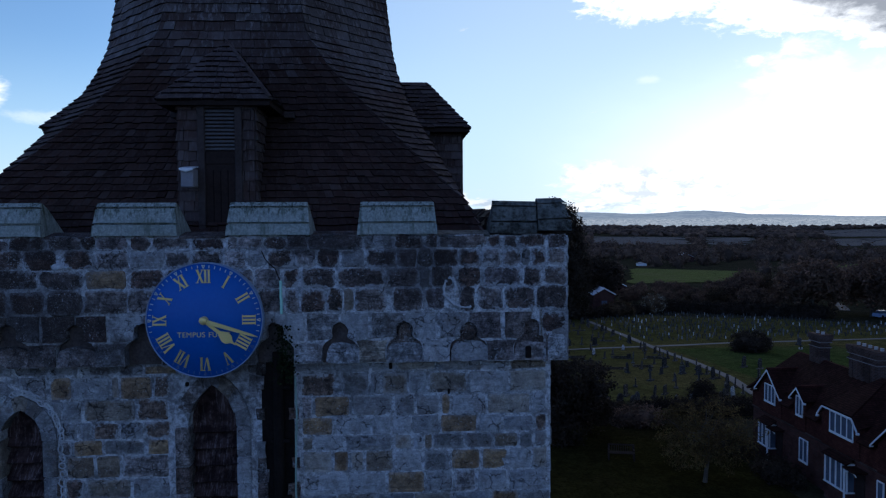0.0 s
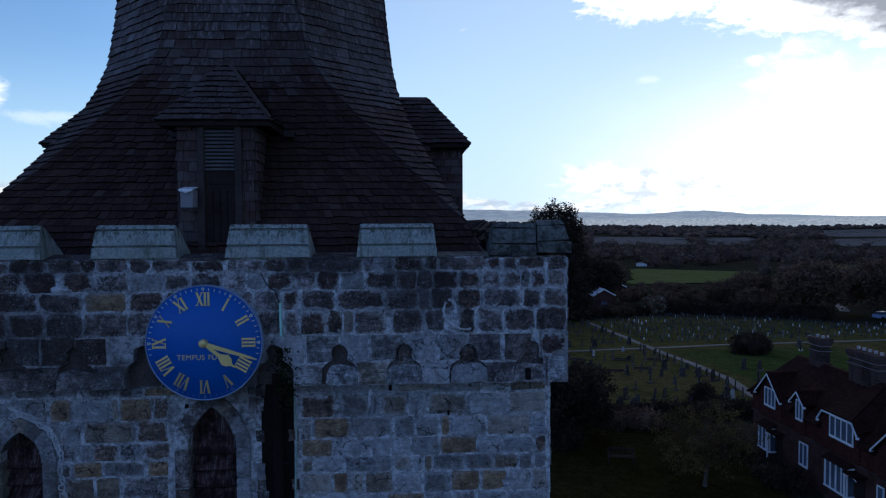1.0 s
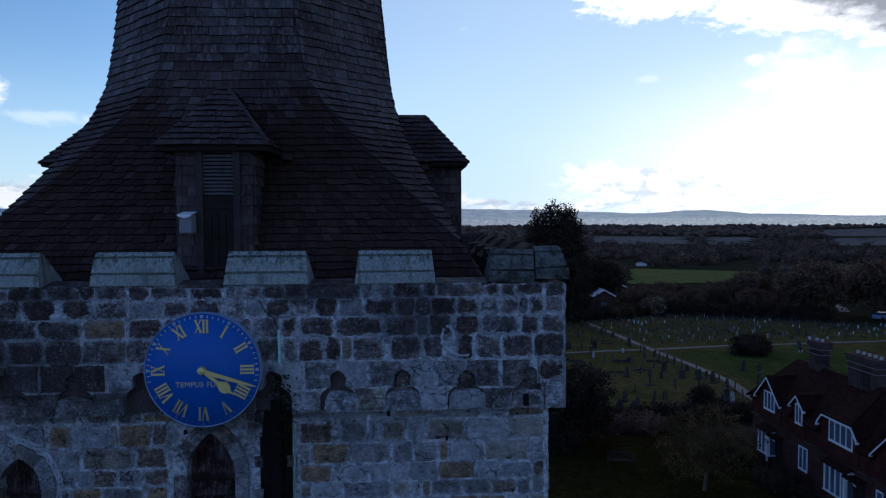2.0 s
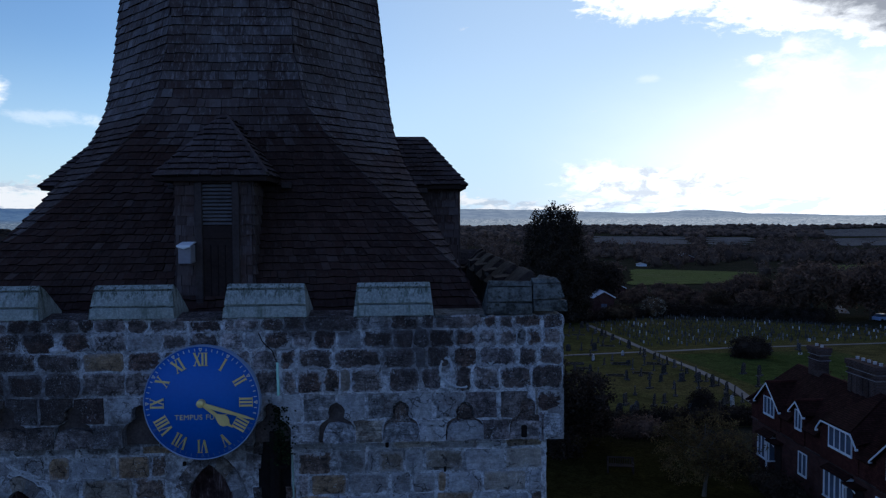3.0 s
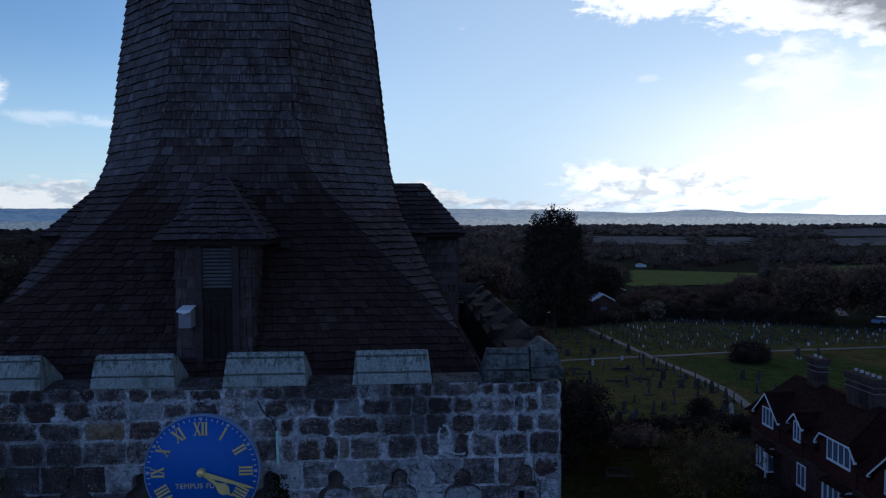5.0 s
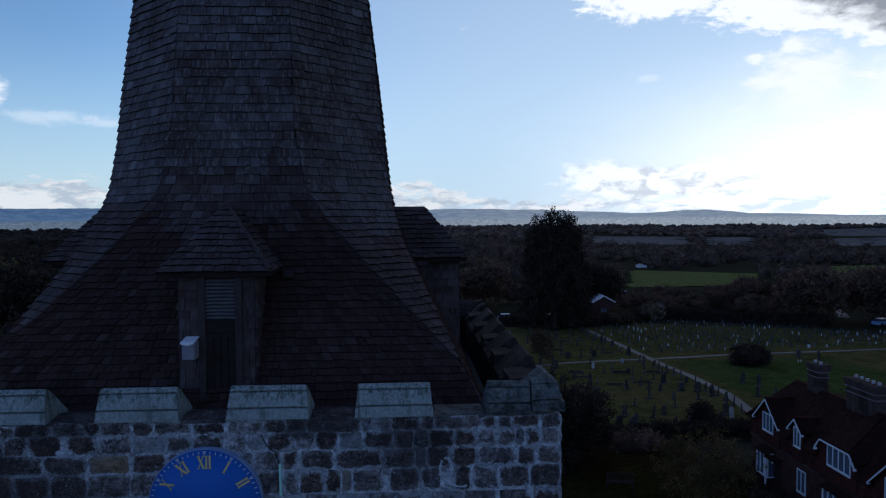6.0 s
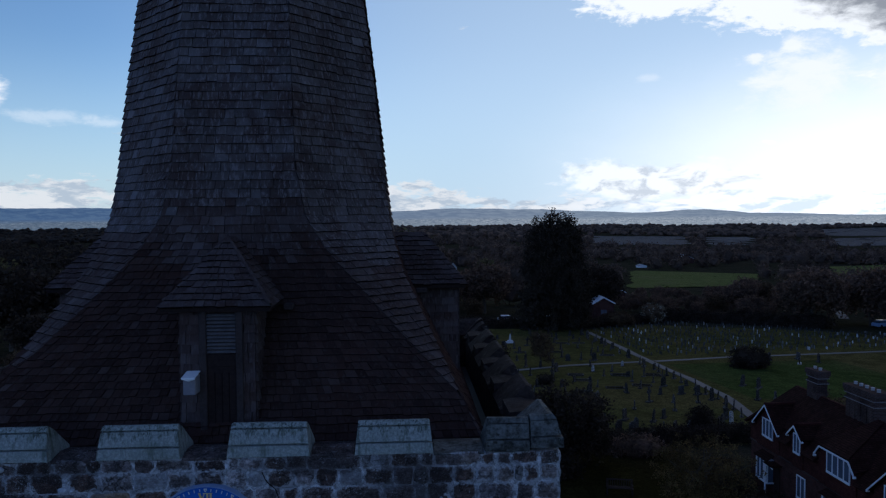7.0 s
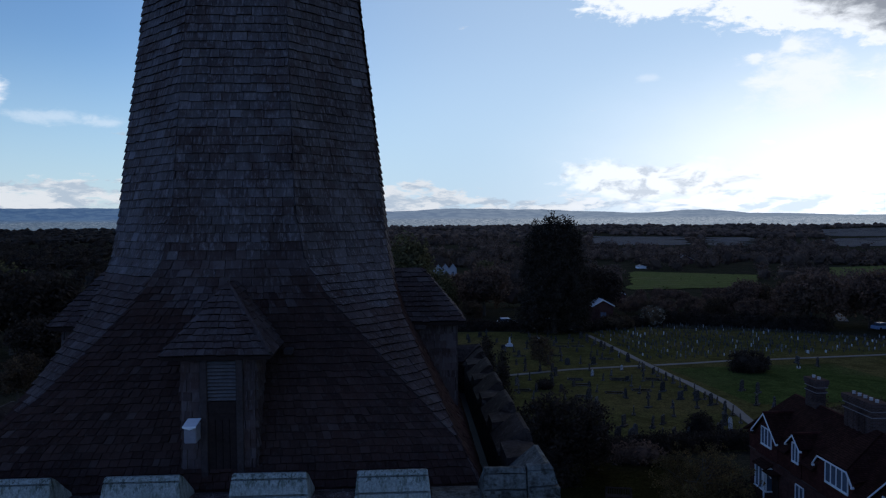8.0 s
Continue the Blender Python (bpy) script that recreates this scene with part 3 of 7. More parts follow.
def hills_material():
    """Far hills and plain, the blue air painted into their colour and glow."""
    m, n, s = material("hazy_far_hills", 1.0, 0, 0.0)
    p = place(n)
    sep = n.add("ShaderNodeSeparateXYZ")
    n.plug(sep.inputs[0], p)
    bands = n.add("ShaderNodeMapping")
    bands.inputs["Scale"].default_value = (0.015, 0.015, 0.022)
    n.plug(bands.inputs[0], p)
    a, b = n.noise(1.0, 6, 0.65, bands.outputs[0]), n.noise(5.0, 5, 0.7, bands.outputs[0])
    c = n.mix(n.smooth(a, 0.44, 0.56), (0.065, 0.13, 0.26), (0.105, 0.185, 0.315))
    # paler towards +x: the sun-side haze is mixed into the colour
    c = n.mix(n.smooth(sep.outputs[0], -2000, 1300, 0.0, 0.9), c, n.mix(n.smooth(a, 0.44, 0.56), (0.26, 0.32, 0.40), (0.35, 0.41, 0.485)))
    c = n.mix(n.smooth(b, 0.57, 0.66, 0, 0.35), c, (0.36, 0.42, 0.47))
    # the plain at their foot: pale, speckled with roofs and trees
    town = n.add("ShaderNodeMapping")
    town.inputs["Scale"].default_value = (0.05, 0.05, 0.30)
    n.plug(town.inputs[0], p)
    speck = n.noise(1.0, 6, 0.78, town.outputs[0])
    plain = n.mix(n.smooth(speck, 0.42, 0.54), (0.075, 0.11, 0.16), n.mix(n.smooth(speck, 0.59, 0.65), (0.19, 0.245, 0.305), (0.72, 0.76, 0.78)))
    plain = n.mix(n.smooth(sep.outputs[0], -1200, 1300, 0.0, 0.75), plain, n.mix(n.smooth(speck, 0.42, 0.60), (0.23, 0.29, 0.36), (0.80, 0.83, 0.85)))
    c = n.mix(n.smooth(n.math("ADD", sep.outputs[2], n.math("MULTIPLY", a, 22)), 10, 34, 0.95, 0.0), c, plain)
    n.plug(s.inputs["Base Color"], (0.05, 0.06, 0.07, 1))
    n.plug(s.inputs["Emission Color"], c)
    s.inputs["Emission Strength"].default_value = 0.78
    return m


M_HILLS = hills_material()



def graves_material():
    """Small headstones seen far off, each its own tone."""
    m, n, s = material("mixed_headstones", 0.85, 0, 0.3)
    c = n.ramp(n.add("ShaderNodeNewGeometry").outputs["Random Per Island"], [(0.0, (0.014, 0.014, 0.014)), (0.45, (0.026, 0.026, 0.027)), (0.75, (0.055, 0.056, 0.058)), (0.92, (0.12, 0.125, 0.13)), (0.983, (0.46, 0.47, 0.48))])
    n.plug(s.inputs["Base Color"], n.mix(n.smooth(n.noise(9, 4, 0.6, place(n)), 0.4, 0.7, 0, 0.4), c, (0.08, 0.085, 0.07)))
    return m


M_GRAVES = graves_material()

# ---------------------------------------------------------------- mesh helpers
def mesh_from(name, verts, faces, material=None, smooth=False):
    me = bpy.data.meshes.new(name)
    me.from_pydata([tuple(v) for v in verts], [], faces)
    if material:
        me.materials.append(material)
    if smooth:
        me.polygons.foreach_set("use_smooth", [True] * len(me.polygons))
    me.update()
    return me


def put(name, me, parent=None, label=""):
    ob = new(name, me)
    if parent:
        ob.parent = parent
    if label:
        ob["label"] = label
    return ob


def part(name, bm, material, parent=None, label="", smooth=False):
    bmesh.ops.recalc_face_normals(bm, faces=bm.faces)
    me = bpy.data.meshes.new(name)
    bm.to_mesh(me)
    bm.free()
    me.materials.append(material)
    if smooth:
        me.polygons.foreach_set("use_smooth", [True] * len(me.polygons))
    return put(name, me, parent, label)


def thing(name, label, category, at=(0, 0, 0), group="", kind="", turn=0.0):
    ob = new(name)
    ob.empty_display_size = 0.2
    ob.matrix_basis = pose(*at, 0, 0, turn)
    return tagged(ob, label, category, group, kind)


def box(bm, x0, x1, y0, y1, z0, z1, bevel=0.0, m=None):
    r = bmesh.ops.create_cube(bm, size=1.0)
    vs = r["verts"]
    bmesh.ops.transform(bm, verts=vs, matrix=Matrix.Translation(((x0 + x1) / 2, (y0 + y1) / 2, (z0 + z1) / 2)) @ Matrix.Diagonal((abs(x1 - x0), abs(y1 - y0), abs(z1 - z0), 1)))
    if bevel:
        es = list({e for v in vs for e in v.link_edges})
        out = bmesh.ops.bevel(bm, geom=es, offset=bevel, segments=1, affect="EDGES")
        vs = list({v for f in out["faces"] for v in f.verts} | {v for v in vs if v.is_valid})
    if m:
        bmesh.ops.transform(bm, verts=vs, matrix=m)
    return bm


def boxes(*dims, bevel=0.0, m=None):
    bm = bmesh.new()
    for d in dims:
        box(bm, *d, bevel=bevel, m=m)
    return bm


def prism(outline, y0, y1):
    """A polygon in x, z pushed through from y0 to y1."""
    bm = bmesh.new()
    a = [bm.verts.new((x, y0, z)) for x, z in outline]
    b = [bm.verts.new((x, y1, z)) for x, z in outline]
    n = len(outline)
    bm.faces.new(a)
    bm.faces.new(b[::-1])
    for i in range(n):
        bm.faces.new((a[i], b[i], b[(i + 1) % n], a[(i + 1) % n]))
    return bm


def sheet_with_holes(outline, holes, y0, y1):
    """A wall in x, z from y0 to y1 with openings right through it."""
    bm = bmesh.new()
    edges = []
    for loop in (outline, *holes):
        vs = [bm.verts.new((x, y0, z)) for x, z in loop]
        edges += [bm.edges.new((vs[i], vs[(i + 1) % len(vs)])) for i in range(len(vs))]
    out = bmesh.ops.triangle_fill(bm, use_beauty=True, use_dissolve=False, edges=edges)
    faces = [g for g in out["geom"] if isinstance(g, bmesh.types.BMFace)]
    ext = bmesh.ops.extrude_face_region(bm, geom=faces)
    bmesh.ops.translate(bm, verts=[g for g in ext["geom"] if isinstance(g, bmesh.types.BMVert)], vec=(0, y1 - y0, 0))
    return bm


def tube(points, radius, sides=8):
    """A round bar along points; radius may be a list."""
    bm = bmesh.new()
    rings = []
    n = len(points)
    for i, p in enumerate(points):
        p = Vector(p)
        d = (Vector(points[min(i + 1, n - 1)]) - Vector(points[max(i - 1, 0)])).normalized()
        u = d.cross(Vector((0.31, 0.83, 0.46))).normalized()
        v = d.cross(u)
        r = radius[i] if isinstance(radius, (list, tuple)) else radius
        rings.append([bm.verts.new(p + r * (math.cos(k * math.tau / sides) * u + math.sin(k * math.tau / sides) * v)) for k in range(sides)])
    for a, b in zip(rings, rings[1:]):
        for k in range(sides):
            bm.faces.new((a[k], a[(k + 1) % sides], b[(k + 1) % sides], b[k]))
    bm.faces.new(rings[0][::-1])
    bm.faces.new(rings[-1])
    return bm


class Pile:
    """Many small pieces gathered into one mesh."""

    def __init__(self):
        self.v, self.f = [], []

    def add(self, verts, faces):
        k = len(self.v)
        self.v.extend(verts)
        self.f.extend([tuple(i + k for i in f) for f in faces])

    def mesh(self, name, material, smooth=False):
        return mesh_from(name, self.v, self.f, material, smooth)


# ---------------------------------------------------------------- church tower
CX, CY = 0.03, 3.78            # the tower's axis
UP, LOW = 3.78, 3.63           # half widths: parapet, shaft below the corbel table
Z_CORBEL, Z_PAR, Z_TOP = 12.94, 13.465, 14.25
rng = random.Random(7)

tower = thing("church_tower", "square medieval sandstone church tower with battlemented parapet", "church tower", (CX, CY, 0))


def side_turn(k):
    """From the front wall's own x, y, z (axis at 0) to side k, counted anticlockwise from above."""
    return Matrix.Rotation(k * math.pi / 2, 4, "Z")


def arch_loop(xc, half, z_bottom, z_spring, z_apex, n=7):
    """A pointed two-centred opening, anticlockwise from bottom left."""
    pts = [(xc - half, z_bottom), (xc + half, z_bottom)]
    rise = z_apex - z_spring
    big = (rise * rise + half * half) / (2 * half)
    last = math.asin(min(1.0, rise / big))
    right = [(xc + half - big + big * math.cos(last * i / n), z_spring + big * math.sin(last * i / n)) for i in range(n)] + [(xc, z_apex)]
    return pts + right + [(2 * xc - x, z) for x, z in right[-2::-1]]


# openings of the front wall, tower's own x
LANCETS = [(-1.84, 0.225, 10.6, 12.16, 12.50), (0.097, 0.255, 10.6, 12.27, 12.73)]
CHASE = (0.60, 0.935, 9.0, 13.37)
shaft_outline = [(-LOW, 0.0), (LOW, 0.0), (LOW, Z_PAR), (-LOW, Z_PAR)]
shaft_holes = [arch_loop(*l) for l in LANCETS]
front_shaft = part("wall_front", sheet_with_holes(shaft_outline, shaft_holes, -LOW, -LOW + 0.75), M_MORTAR_LOW, tower)
for k in (1, 2, 3):
    bm = boxes((-LOW + 0.75, LOW - (0.75 if k != 2 else 0.75), -LOW, -LOW + 0.75, 0.0, Z_PAR), m=side_turn(k))
    part("wall_side", bm, M_MORTAR, tower)
PT = 0.42                       # the parapet's thickness
for k in range(4):
    bm = boxes((-UP + (PT if k == 1 else 0), UP - (PT if k else 0), -UP, -UP + PT, Z_PAR, Z_TOP - 0.012), m=side_turn(k))
    # the three other sides take a darker brown than the front
    part("parapet", bm, M_COPING_SIDE if k else M_MORTAR, tower)
part("roof_deck", boxes((-UP + PT, UP - PT, -UP + PT, UP - PT, Z_PAR + 0.05, Z_PAR + 0.2)), M_LEAD, tower, "flat lead roof behind the parapet")
part("plinth", boxes((-LOW - 0.2, LOW + 0.2, -LOW - 0.2, LOW + 0.2, -0.3, 0.9), bevel=0.06), M_MORTAR, tower)

# stones -----------------------------------------------------------
STONE_RING = 12


def stone_geometry(x0, x1, z0, z1, y, proud, round_off, r):
    """A hewn block on a wall facing -y: a worn, uneven outline, a rounded arris and a slightly domed, uneven face."""
    w_, h_ = x1 - x0, z1 - z0
    c = min(round_off * r.uniform(0.5, 1.3), w_ * 0.26, h_ * 0.28)
    xm, zm = (x0 + x1) / 2, (z0 + z1) / 2
    pts = [(x0 + c, z0), (x0 + w_ * r.uniform(0.4, 0.6), z0), (x1 - c, z0), (x1, z0 + c), (x1, z0 + h_ * r.uniform(0.4, 0.6)), (x1, z1 - c),
           (x1 - c, z1), (x0 + w_ * r.uniform(0.4, 0.6), z1), (x0 + c, z1), (x0, z1 - c), (x0, z0 + h_ * r.uniform(0.4, 0.6)), (x0, z0 + c)]
    a = min(0.011, 0.25 * round_off + 0.002)
    pts = [(x + r.uniform(-a, a), z + r.uniform(-a, a)) for x, z in pts]
    n = STONE_RING

    def inset(e):
        e = min(e, 0.3 * w_, 0.3 * h_)
        return [(x + e * max(-1, min(1, (xm - x) / (0.4 * w_))), z + e * max(-1, min(1, (zm - z) / (0.4 * h_)))) for x, z in pts]

    tx, tz = r.uniform(-0.012, 0.012), r.uniform(-0.012, 0.012)
    verts = [(x, y + 0.004, z) for x, z in pts]
    verts += [(x, y - proud * 0.7 - tx * (x - xm) / w_ - tz * (z - zm) / h_, z) for x, z in inset(0.006 + 0.12 * round_off)]
    verts += [(x, y - proud - r.uniform(-0.003, 0.006) - tx * (x - xm) / w_ - tz * (z - zm) / h_, z) for x, z in inset(0.045)]
    faces = [(k + i, k + (i + 1) % n, k + n + (i + 1) % n, k + n + i) for k in (0, n) for i in range(n)]
    faces.append(tuple(range(2 * n, 3 * n)))
    return verts, faces


def with_rim(me):
    """Marks the outer rings of blocks, where lime clings."""
    mark = me.attributes.new("rim", "FLOAT", "POINT")
    mark.data.foreach_set("value", [1.0 if i % (3 * STONE_RING) < 2 * STONE_RING else 0.0 for i in range(len(me.vertices))])
    return me


def rough_outline(shape, amp=0.006, step=0.06):
    """The same outline with worn, wavering edges."""
    out = []
    for (xa, za), (xb, zb) in zip(shape, shape[1:] + shape[:1]):
        m = max(1, int(math.dist((xa, za), (xb, zb)) / step))
        for i in range(m):
            f = i / m
            x, z = xa + (xb - xa) * f, za + (zb - za) * f
            out.append((x + rng.uniform(-amp, amp), z + rng.uniform(-amp, amp)))
    return out


def course(x0, x1, lo, hi, r, avoid=()):
    """Block ends along a course, leaving out the stretches to avoid."""
    spans, at = [], x0
    for a, b in sorted(avoid):
        if a > at:
            spans.append((at, min(a, x1)))
        at = max(at, b)
    if at < x1:
        spans.append((at, x1))
    out = []
    for a, b in spans:
        x = a
        while b - x > 0.04:
            wd = r.uniform(lo, hi)
            if b - x - wd < lo * 0.6:
                wd = b - x if b - x < hi * 1.2 else (b - x) / 2
            out.append((x, min(x + wd, b)))
            x += wd
    return out


RING = 0.145                    # the dressed stones round the lancets
upper_courses = [13.465, 13.58, 13.73, 13.92, 14.08, 14.245]
rest_light, rest_dark = Pile(), Pile()


def lay(x0, x1, z0, z1, y, dark, r):
    """A block of the joined stonework where the masons' layout is not told apart."""
    gap = r.uniform(0.010, 0.02) if dark else r.uniform(0.004, 0.009)
    (rest_dark if dark else rest_light).add(*stone_geometry(x0 + gap, x1 - gap, z0 + gap * 0.8, z1 - gap * 0.8, y, r.uniform(0.010, 0.03) if dark else r.uniform(0.006, 0.018), 0.035 if dark else 0.016, r))


def lancet_gap(z0, z1):
    """What a course must leave free for lancets and the chase."""
    out = []
    for xc, half, zb, zs, za in LANCETS:
        if z0 < za + 0.10 and z1 > zb:
            if z0 <= zs:
                hw = half + RING
            else:
                hw = (half + RING) * math.sqrt(max(0.0, 1 - ((z0 - zs) / (za + 0.12 - zs)) ** 2))
            if hw > 0.05:
                out.append((xc - hw, xc + hw))
    if z0 < CHASE[3] and z1 > CHASE[2]:
        out.append((CHASE[0], CHASE[1]))
    return out


# how the masons laid the courses: from:to in metres, then the stone's tone (dark, grey, pale, ochre)
UPPER_LAYOUT = []
UPPER_LAYOUT.append((14.115, 14.26, "-2.41:-1.83p -1.82:-1.63d -1.63:-1.48d -1.46:-1.13g -1.13:-0.99d -0.98:-0.67d -0.65:-0.45d -0.43:-0.06d -0.05:0.27d 0.31:0.41g 0.42:0.66g 0.68:0.89g 0.91:1.11d 1.12:1.66d 1.69:1.97p 2.00:2.28d 2.31:2.44d 2.45:2.94g 2.95:3.10d 3.11:3.26d 3.27:3.55d 3.57:3.77d"))
UPPER_LAYOUT.append((13.925, 14.115, "-2.41:-1.95d -1.94:-1.71g -1.70:-1.38d -1.30:-1.02d -1.00:-0.67p -0.66:-0.32p -0.31:-0.06g -0.05:0.26d 0.27:0.50g 0.51:0.69p 0.71:0.97g 0.98:1.19g 1.21:1.44d 1.45:1.69p 1.71:2.01d 2.02:2.22d 2.23:2.39p 2.40:2.64d 2.65:2.88d 2.89:3.08g 3.10:3.29g 3.30:3.39p 3.40:3.56d 3.57:3.77g"))
UPPER_LAYOUT.append((13.72, 13.925, "-2.41:-2.04d -2.03:-1.57d -1.55:-1.12d -1.10:-0.69o -0.65:-0.32d -0.31:0.03g 0.04:0.38d 0.39:0.57g 0.58:0.84g 0.87:1.02g 1.05:1.39d 1.41:1.89d 1.91:2.23g 2.24:2.35p 2.37:2.59d 2.64:2.88d 2.91:3.29d 3.32:3.51d 3.53:3.77g"))
UPPER_LAYOUT.append((13.47, 13.72, "-2.41:-2.09d -2.06:-1.87p -1.84:-1.50d -1.48:-1.13d -1.12:-0.69p -0.68:-0.32g -0.31:-0.03d -0.02:0.26d 0.27:0.59g 0.61:0.86d 0.88:1.02g 1.04:1.28d 1.30:1.46g 1.47:1.58p 1.59:1.91g 1.97:2.28d 2.30:2.50d 2.64:2.82d 2.84:3.10g 3.12:3.44d 3.46:3.77d"))
LOWER_LAYOUT = []
LOWER_LAYOUT.append((12.815, 12.93, "-2.39:-1.92p -1.89:-1.56g -1.54:-1.26g -1.24:-0.88p -0.85:-0.60p -0.59:-0.26o 0.46:0.56g 0.95:1.35p 1.36:1.72p 1.74:2.00p 2.01:2.41p 2.42:2.89p 2.90:3.16p 3.20:3.59o"))
LOWER_LAYOUT.append((12.575, 12.815, "-2.39:-1.88g -1.86:-1.58g -1.55:-1.33o -1.31:-0.95p -0.93:-0.85p -0.84:-0.52o -0.50:-0.34g 0.46:0.56p 1.01:1.36d 1.43:1.71g 1.73:1.83g 1.85:2.12g 2.13:2.32g 2.34:2.74g 2.77:3.18p 3.19:3.59p"))
LOWER_LAYOUT.append((12.345, 12.575, "-2.39:-2.15g -1.61:-1.44g -1.42:-1.23g -1.21:-0.69p -0.67:-0.36g 0.54:0.57d 1.01:1.12d 1.14:1.51o 1.54:1.96p 1.98:2.19g 2.21:2.45p 2.47:2.56o 2.58:2.95p 2.96:3.42p 3.44:3.59g"))
LOWER_LAYOUT.append((12.155, 12.345, "-2.39:-2.15p -1.49:-1.28g -1.26:-1.13p -1.12:-0.87d -0.85:-0.62p -0.60:-0.33g 1.01:1.33o 1.36:1.73p 1.74:1.94p 1.95:2.15p 2.16:2.44g 2.46:2.85o 2.87:3.11p 3.12:3.45p 3.47:3.59d"))
LOWER_LAYOUT.append((11.985, 12.155, "-2.39:-2.15g -1.46:-1.34g -1.32:-1.03o -1.01:-0.60p -0.58:-0.36o 1.01:1.13g 1.14:1.44p 1.46:1.95g 1.97:2.16p 2.18:2.27p 2.29:2.37o 2.39:2.71g 2.73:3.02g 3.03:3.28o 3.30:3.44g 3.46:3.59p"))
LOWER_LAYOUT.append((11.755, 11.985, "-2.39:-2.15p -1.49:-1.42p -1.39:-1.12o -1.10:-0.85o -0.83:-0.36g 1.02:1.32p 1.34:1.49o 1.51:1.65p 1.67:1.96g 1.99:2.26p 2.28:2.55g 2.57:2.88o 2.90:3.17o 3.19:3.43p 3.44:3.59p"))
LOWER_LAYOUT.append((11.525, 11.755, "-2.39:-2.15g -1.62:-1.44g -1.41:-1.22d -1.20:-0.75p -0.73:-0.36p 1.02:1.48p 1.49:1.88p 1.90:2.29o 2.31:2.59p 2.61:2.83d 2.85:3.17p 3.19:3.59p"))
TONES = {"d": M_STONE_DARK, "g": M_STONE_GREY, "p": M_STONE_LIGHT, "o": M_STONE_OCHRE}


def lay_course(z0, z1, text, y, parent, rough, limit):
    for word in text.split():
        a, b = word[:-1].split(":")
        a, b, tone = max(float(a), -limit), min(float(b), limit), word[-1]
        if b - a < 0.03:
            continue
        h0, h1 = z0 + rng.uniform(-0.006, 0.008), z1 + rng.uniform(-0.012, 0.004)
        gap = rng.uniform(-0.003, 0.004) if rough else rng.uniform(0.001, 0.008)
        proud = rng.uniform(0.006, 0.018)
        g = stone_geometry(a + gap, b - gap, h0 + gap * 1.2, h1 - gap * 1.2, y, proud, 0.030 if rough else 0.016, rng)
        stone_tone = TONES[tone]
        if not rough and tone == "d":
            stone_tone = M_STONE_UPPER
        elif not rough and b < -0.25 and tone == "p" and rng.random() < 0.55:
            stone_tone = M_STONE_GREY
        elif not rough and b < -0.25 and tone == "g" and rng.random() < 0.5:
            stone_tone = M_STONE_UPPER
        elif rough and b < -0.6 and tone in "pg":
            stone_tone = M_STONE_UPPER
        elif rough:
            stone_tone = M_STONE_GREY if tone == "p" else M_STONE_UPPER if tone == "g" else stone_tone
        put("stone", with_rim(mesh_from("stone", *g, stone_tone)), parent)


for z0, z1, text in UPPER_LAYOUT:
    lay_course(z0, z1, text, -UP, tower, True, UP)
    for a, b in course(-UP, -2.42, 0.22, 0.48, rng):
        lay(a, b, z0, z1, -UP, True, rng)
for z0, z1, text in LOWER_LAYOUT:
    lay_course(z0, z1, text, -LOW, front_shaft, False, LOW)
    for a, b in course(-LOW, -2.40, 0.22, 0.5, rng, lancet_gap(z0, z1)):
        lay(a, b, z0, z1, -LOW, False, rng)
for z0, z1 in ((12.93, 13.16), (13.16, 13.38), (11.33, 11.525), (11.10, 11.33), (10.9, 11.10)):
    for a, b in course(-LOW, LOW, 0.2, 0.46, rng, lancet_gap(z0, z1)):
        lay(a, b, z0, z1, -LOW, False, rng)
z = 10.9
while z > 0.9:
    h = rng.uniform(0.18, 0.26)
    for a, b in course(-LOW, LOW, 0.25, 0.55, rng, lancet_gap(z - h, z)):
        lay(a, b, z - h, z, -LOW, False, rng)
    z -= h
put("stonework", with_rim(rest_light.mesh("stonework", M_STONE_LIGHT_REST)), tower, "pale squared sandstone blocks")["kind"] = "stuff"
put("parapet_stonework", with_rim(rest_dark.mesh("parapet_stonework", M_STONE_DARK_REST)), tower, "dark weathered sandstone blocks")["kind"] = "stuff"
# the three other sides
for k in (1, 2, 3):
    pile_low, pile_up = Pile(), Pile()
    z = Z_PAR
    while z > 0.9:
        h = rng.uniform(0.19, 0.3)
        for a, b in course(-LOW, LOW, 0.3, 0.65, rng):
            pile_low.add(*stone_geometry(a + 0.008, b - 0.008, z - h + 0.007, z - 0.007, -LOW, rng.uniform(0.006, 0.02), 0.02, rng))
        z -= h
    for z0, z1 in zip(upper_courses, upper_courses[1:]):
        for a, b in course(-UP, UP, 0.25, 0.5, rng):
            pile_up.add(*stone_geometry(a + 0.013, b - 0.013, z0 + 0.01, z1 - 0.01, -UP, rng.uniform(0.01, 0.03), 0.03, rng))
    for pile, mat in ((pile_low, M_STONE_LIGHT_REST), (pile_up, M_STONE_DARK_REST)):
        me = with_rim(pile.mesh("side_stonework", mat))
        me.transform(side_turn(k))
        put("side_stonework", me, tower)["kind"] = "stuff"

# corbel table: spandrel stones between cusped niches ----------------
HALF_CUSP = [(0.188, Z_CORBEL), (0.188, 13.09), (0.182, 13.13), (0.158, 13.168), (0.118, 13.192), (0.088, 13.21), (0.080, 13.23), (0.088, 13.262), (0.088, 13.296), (0.075, 13.332), (0.05, 13.358), (0.02, 13.374), (0.0, 13.376)]


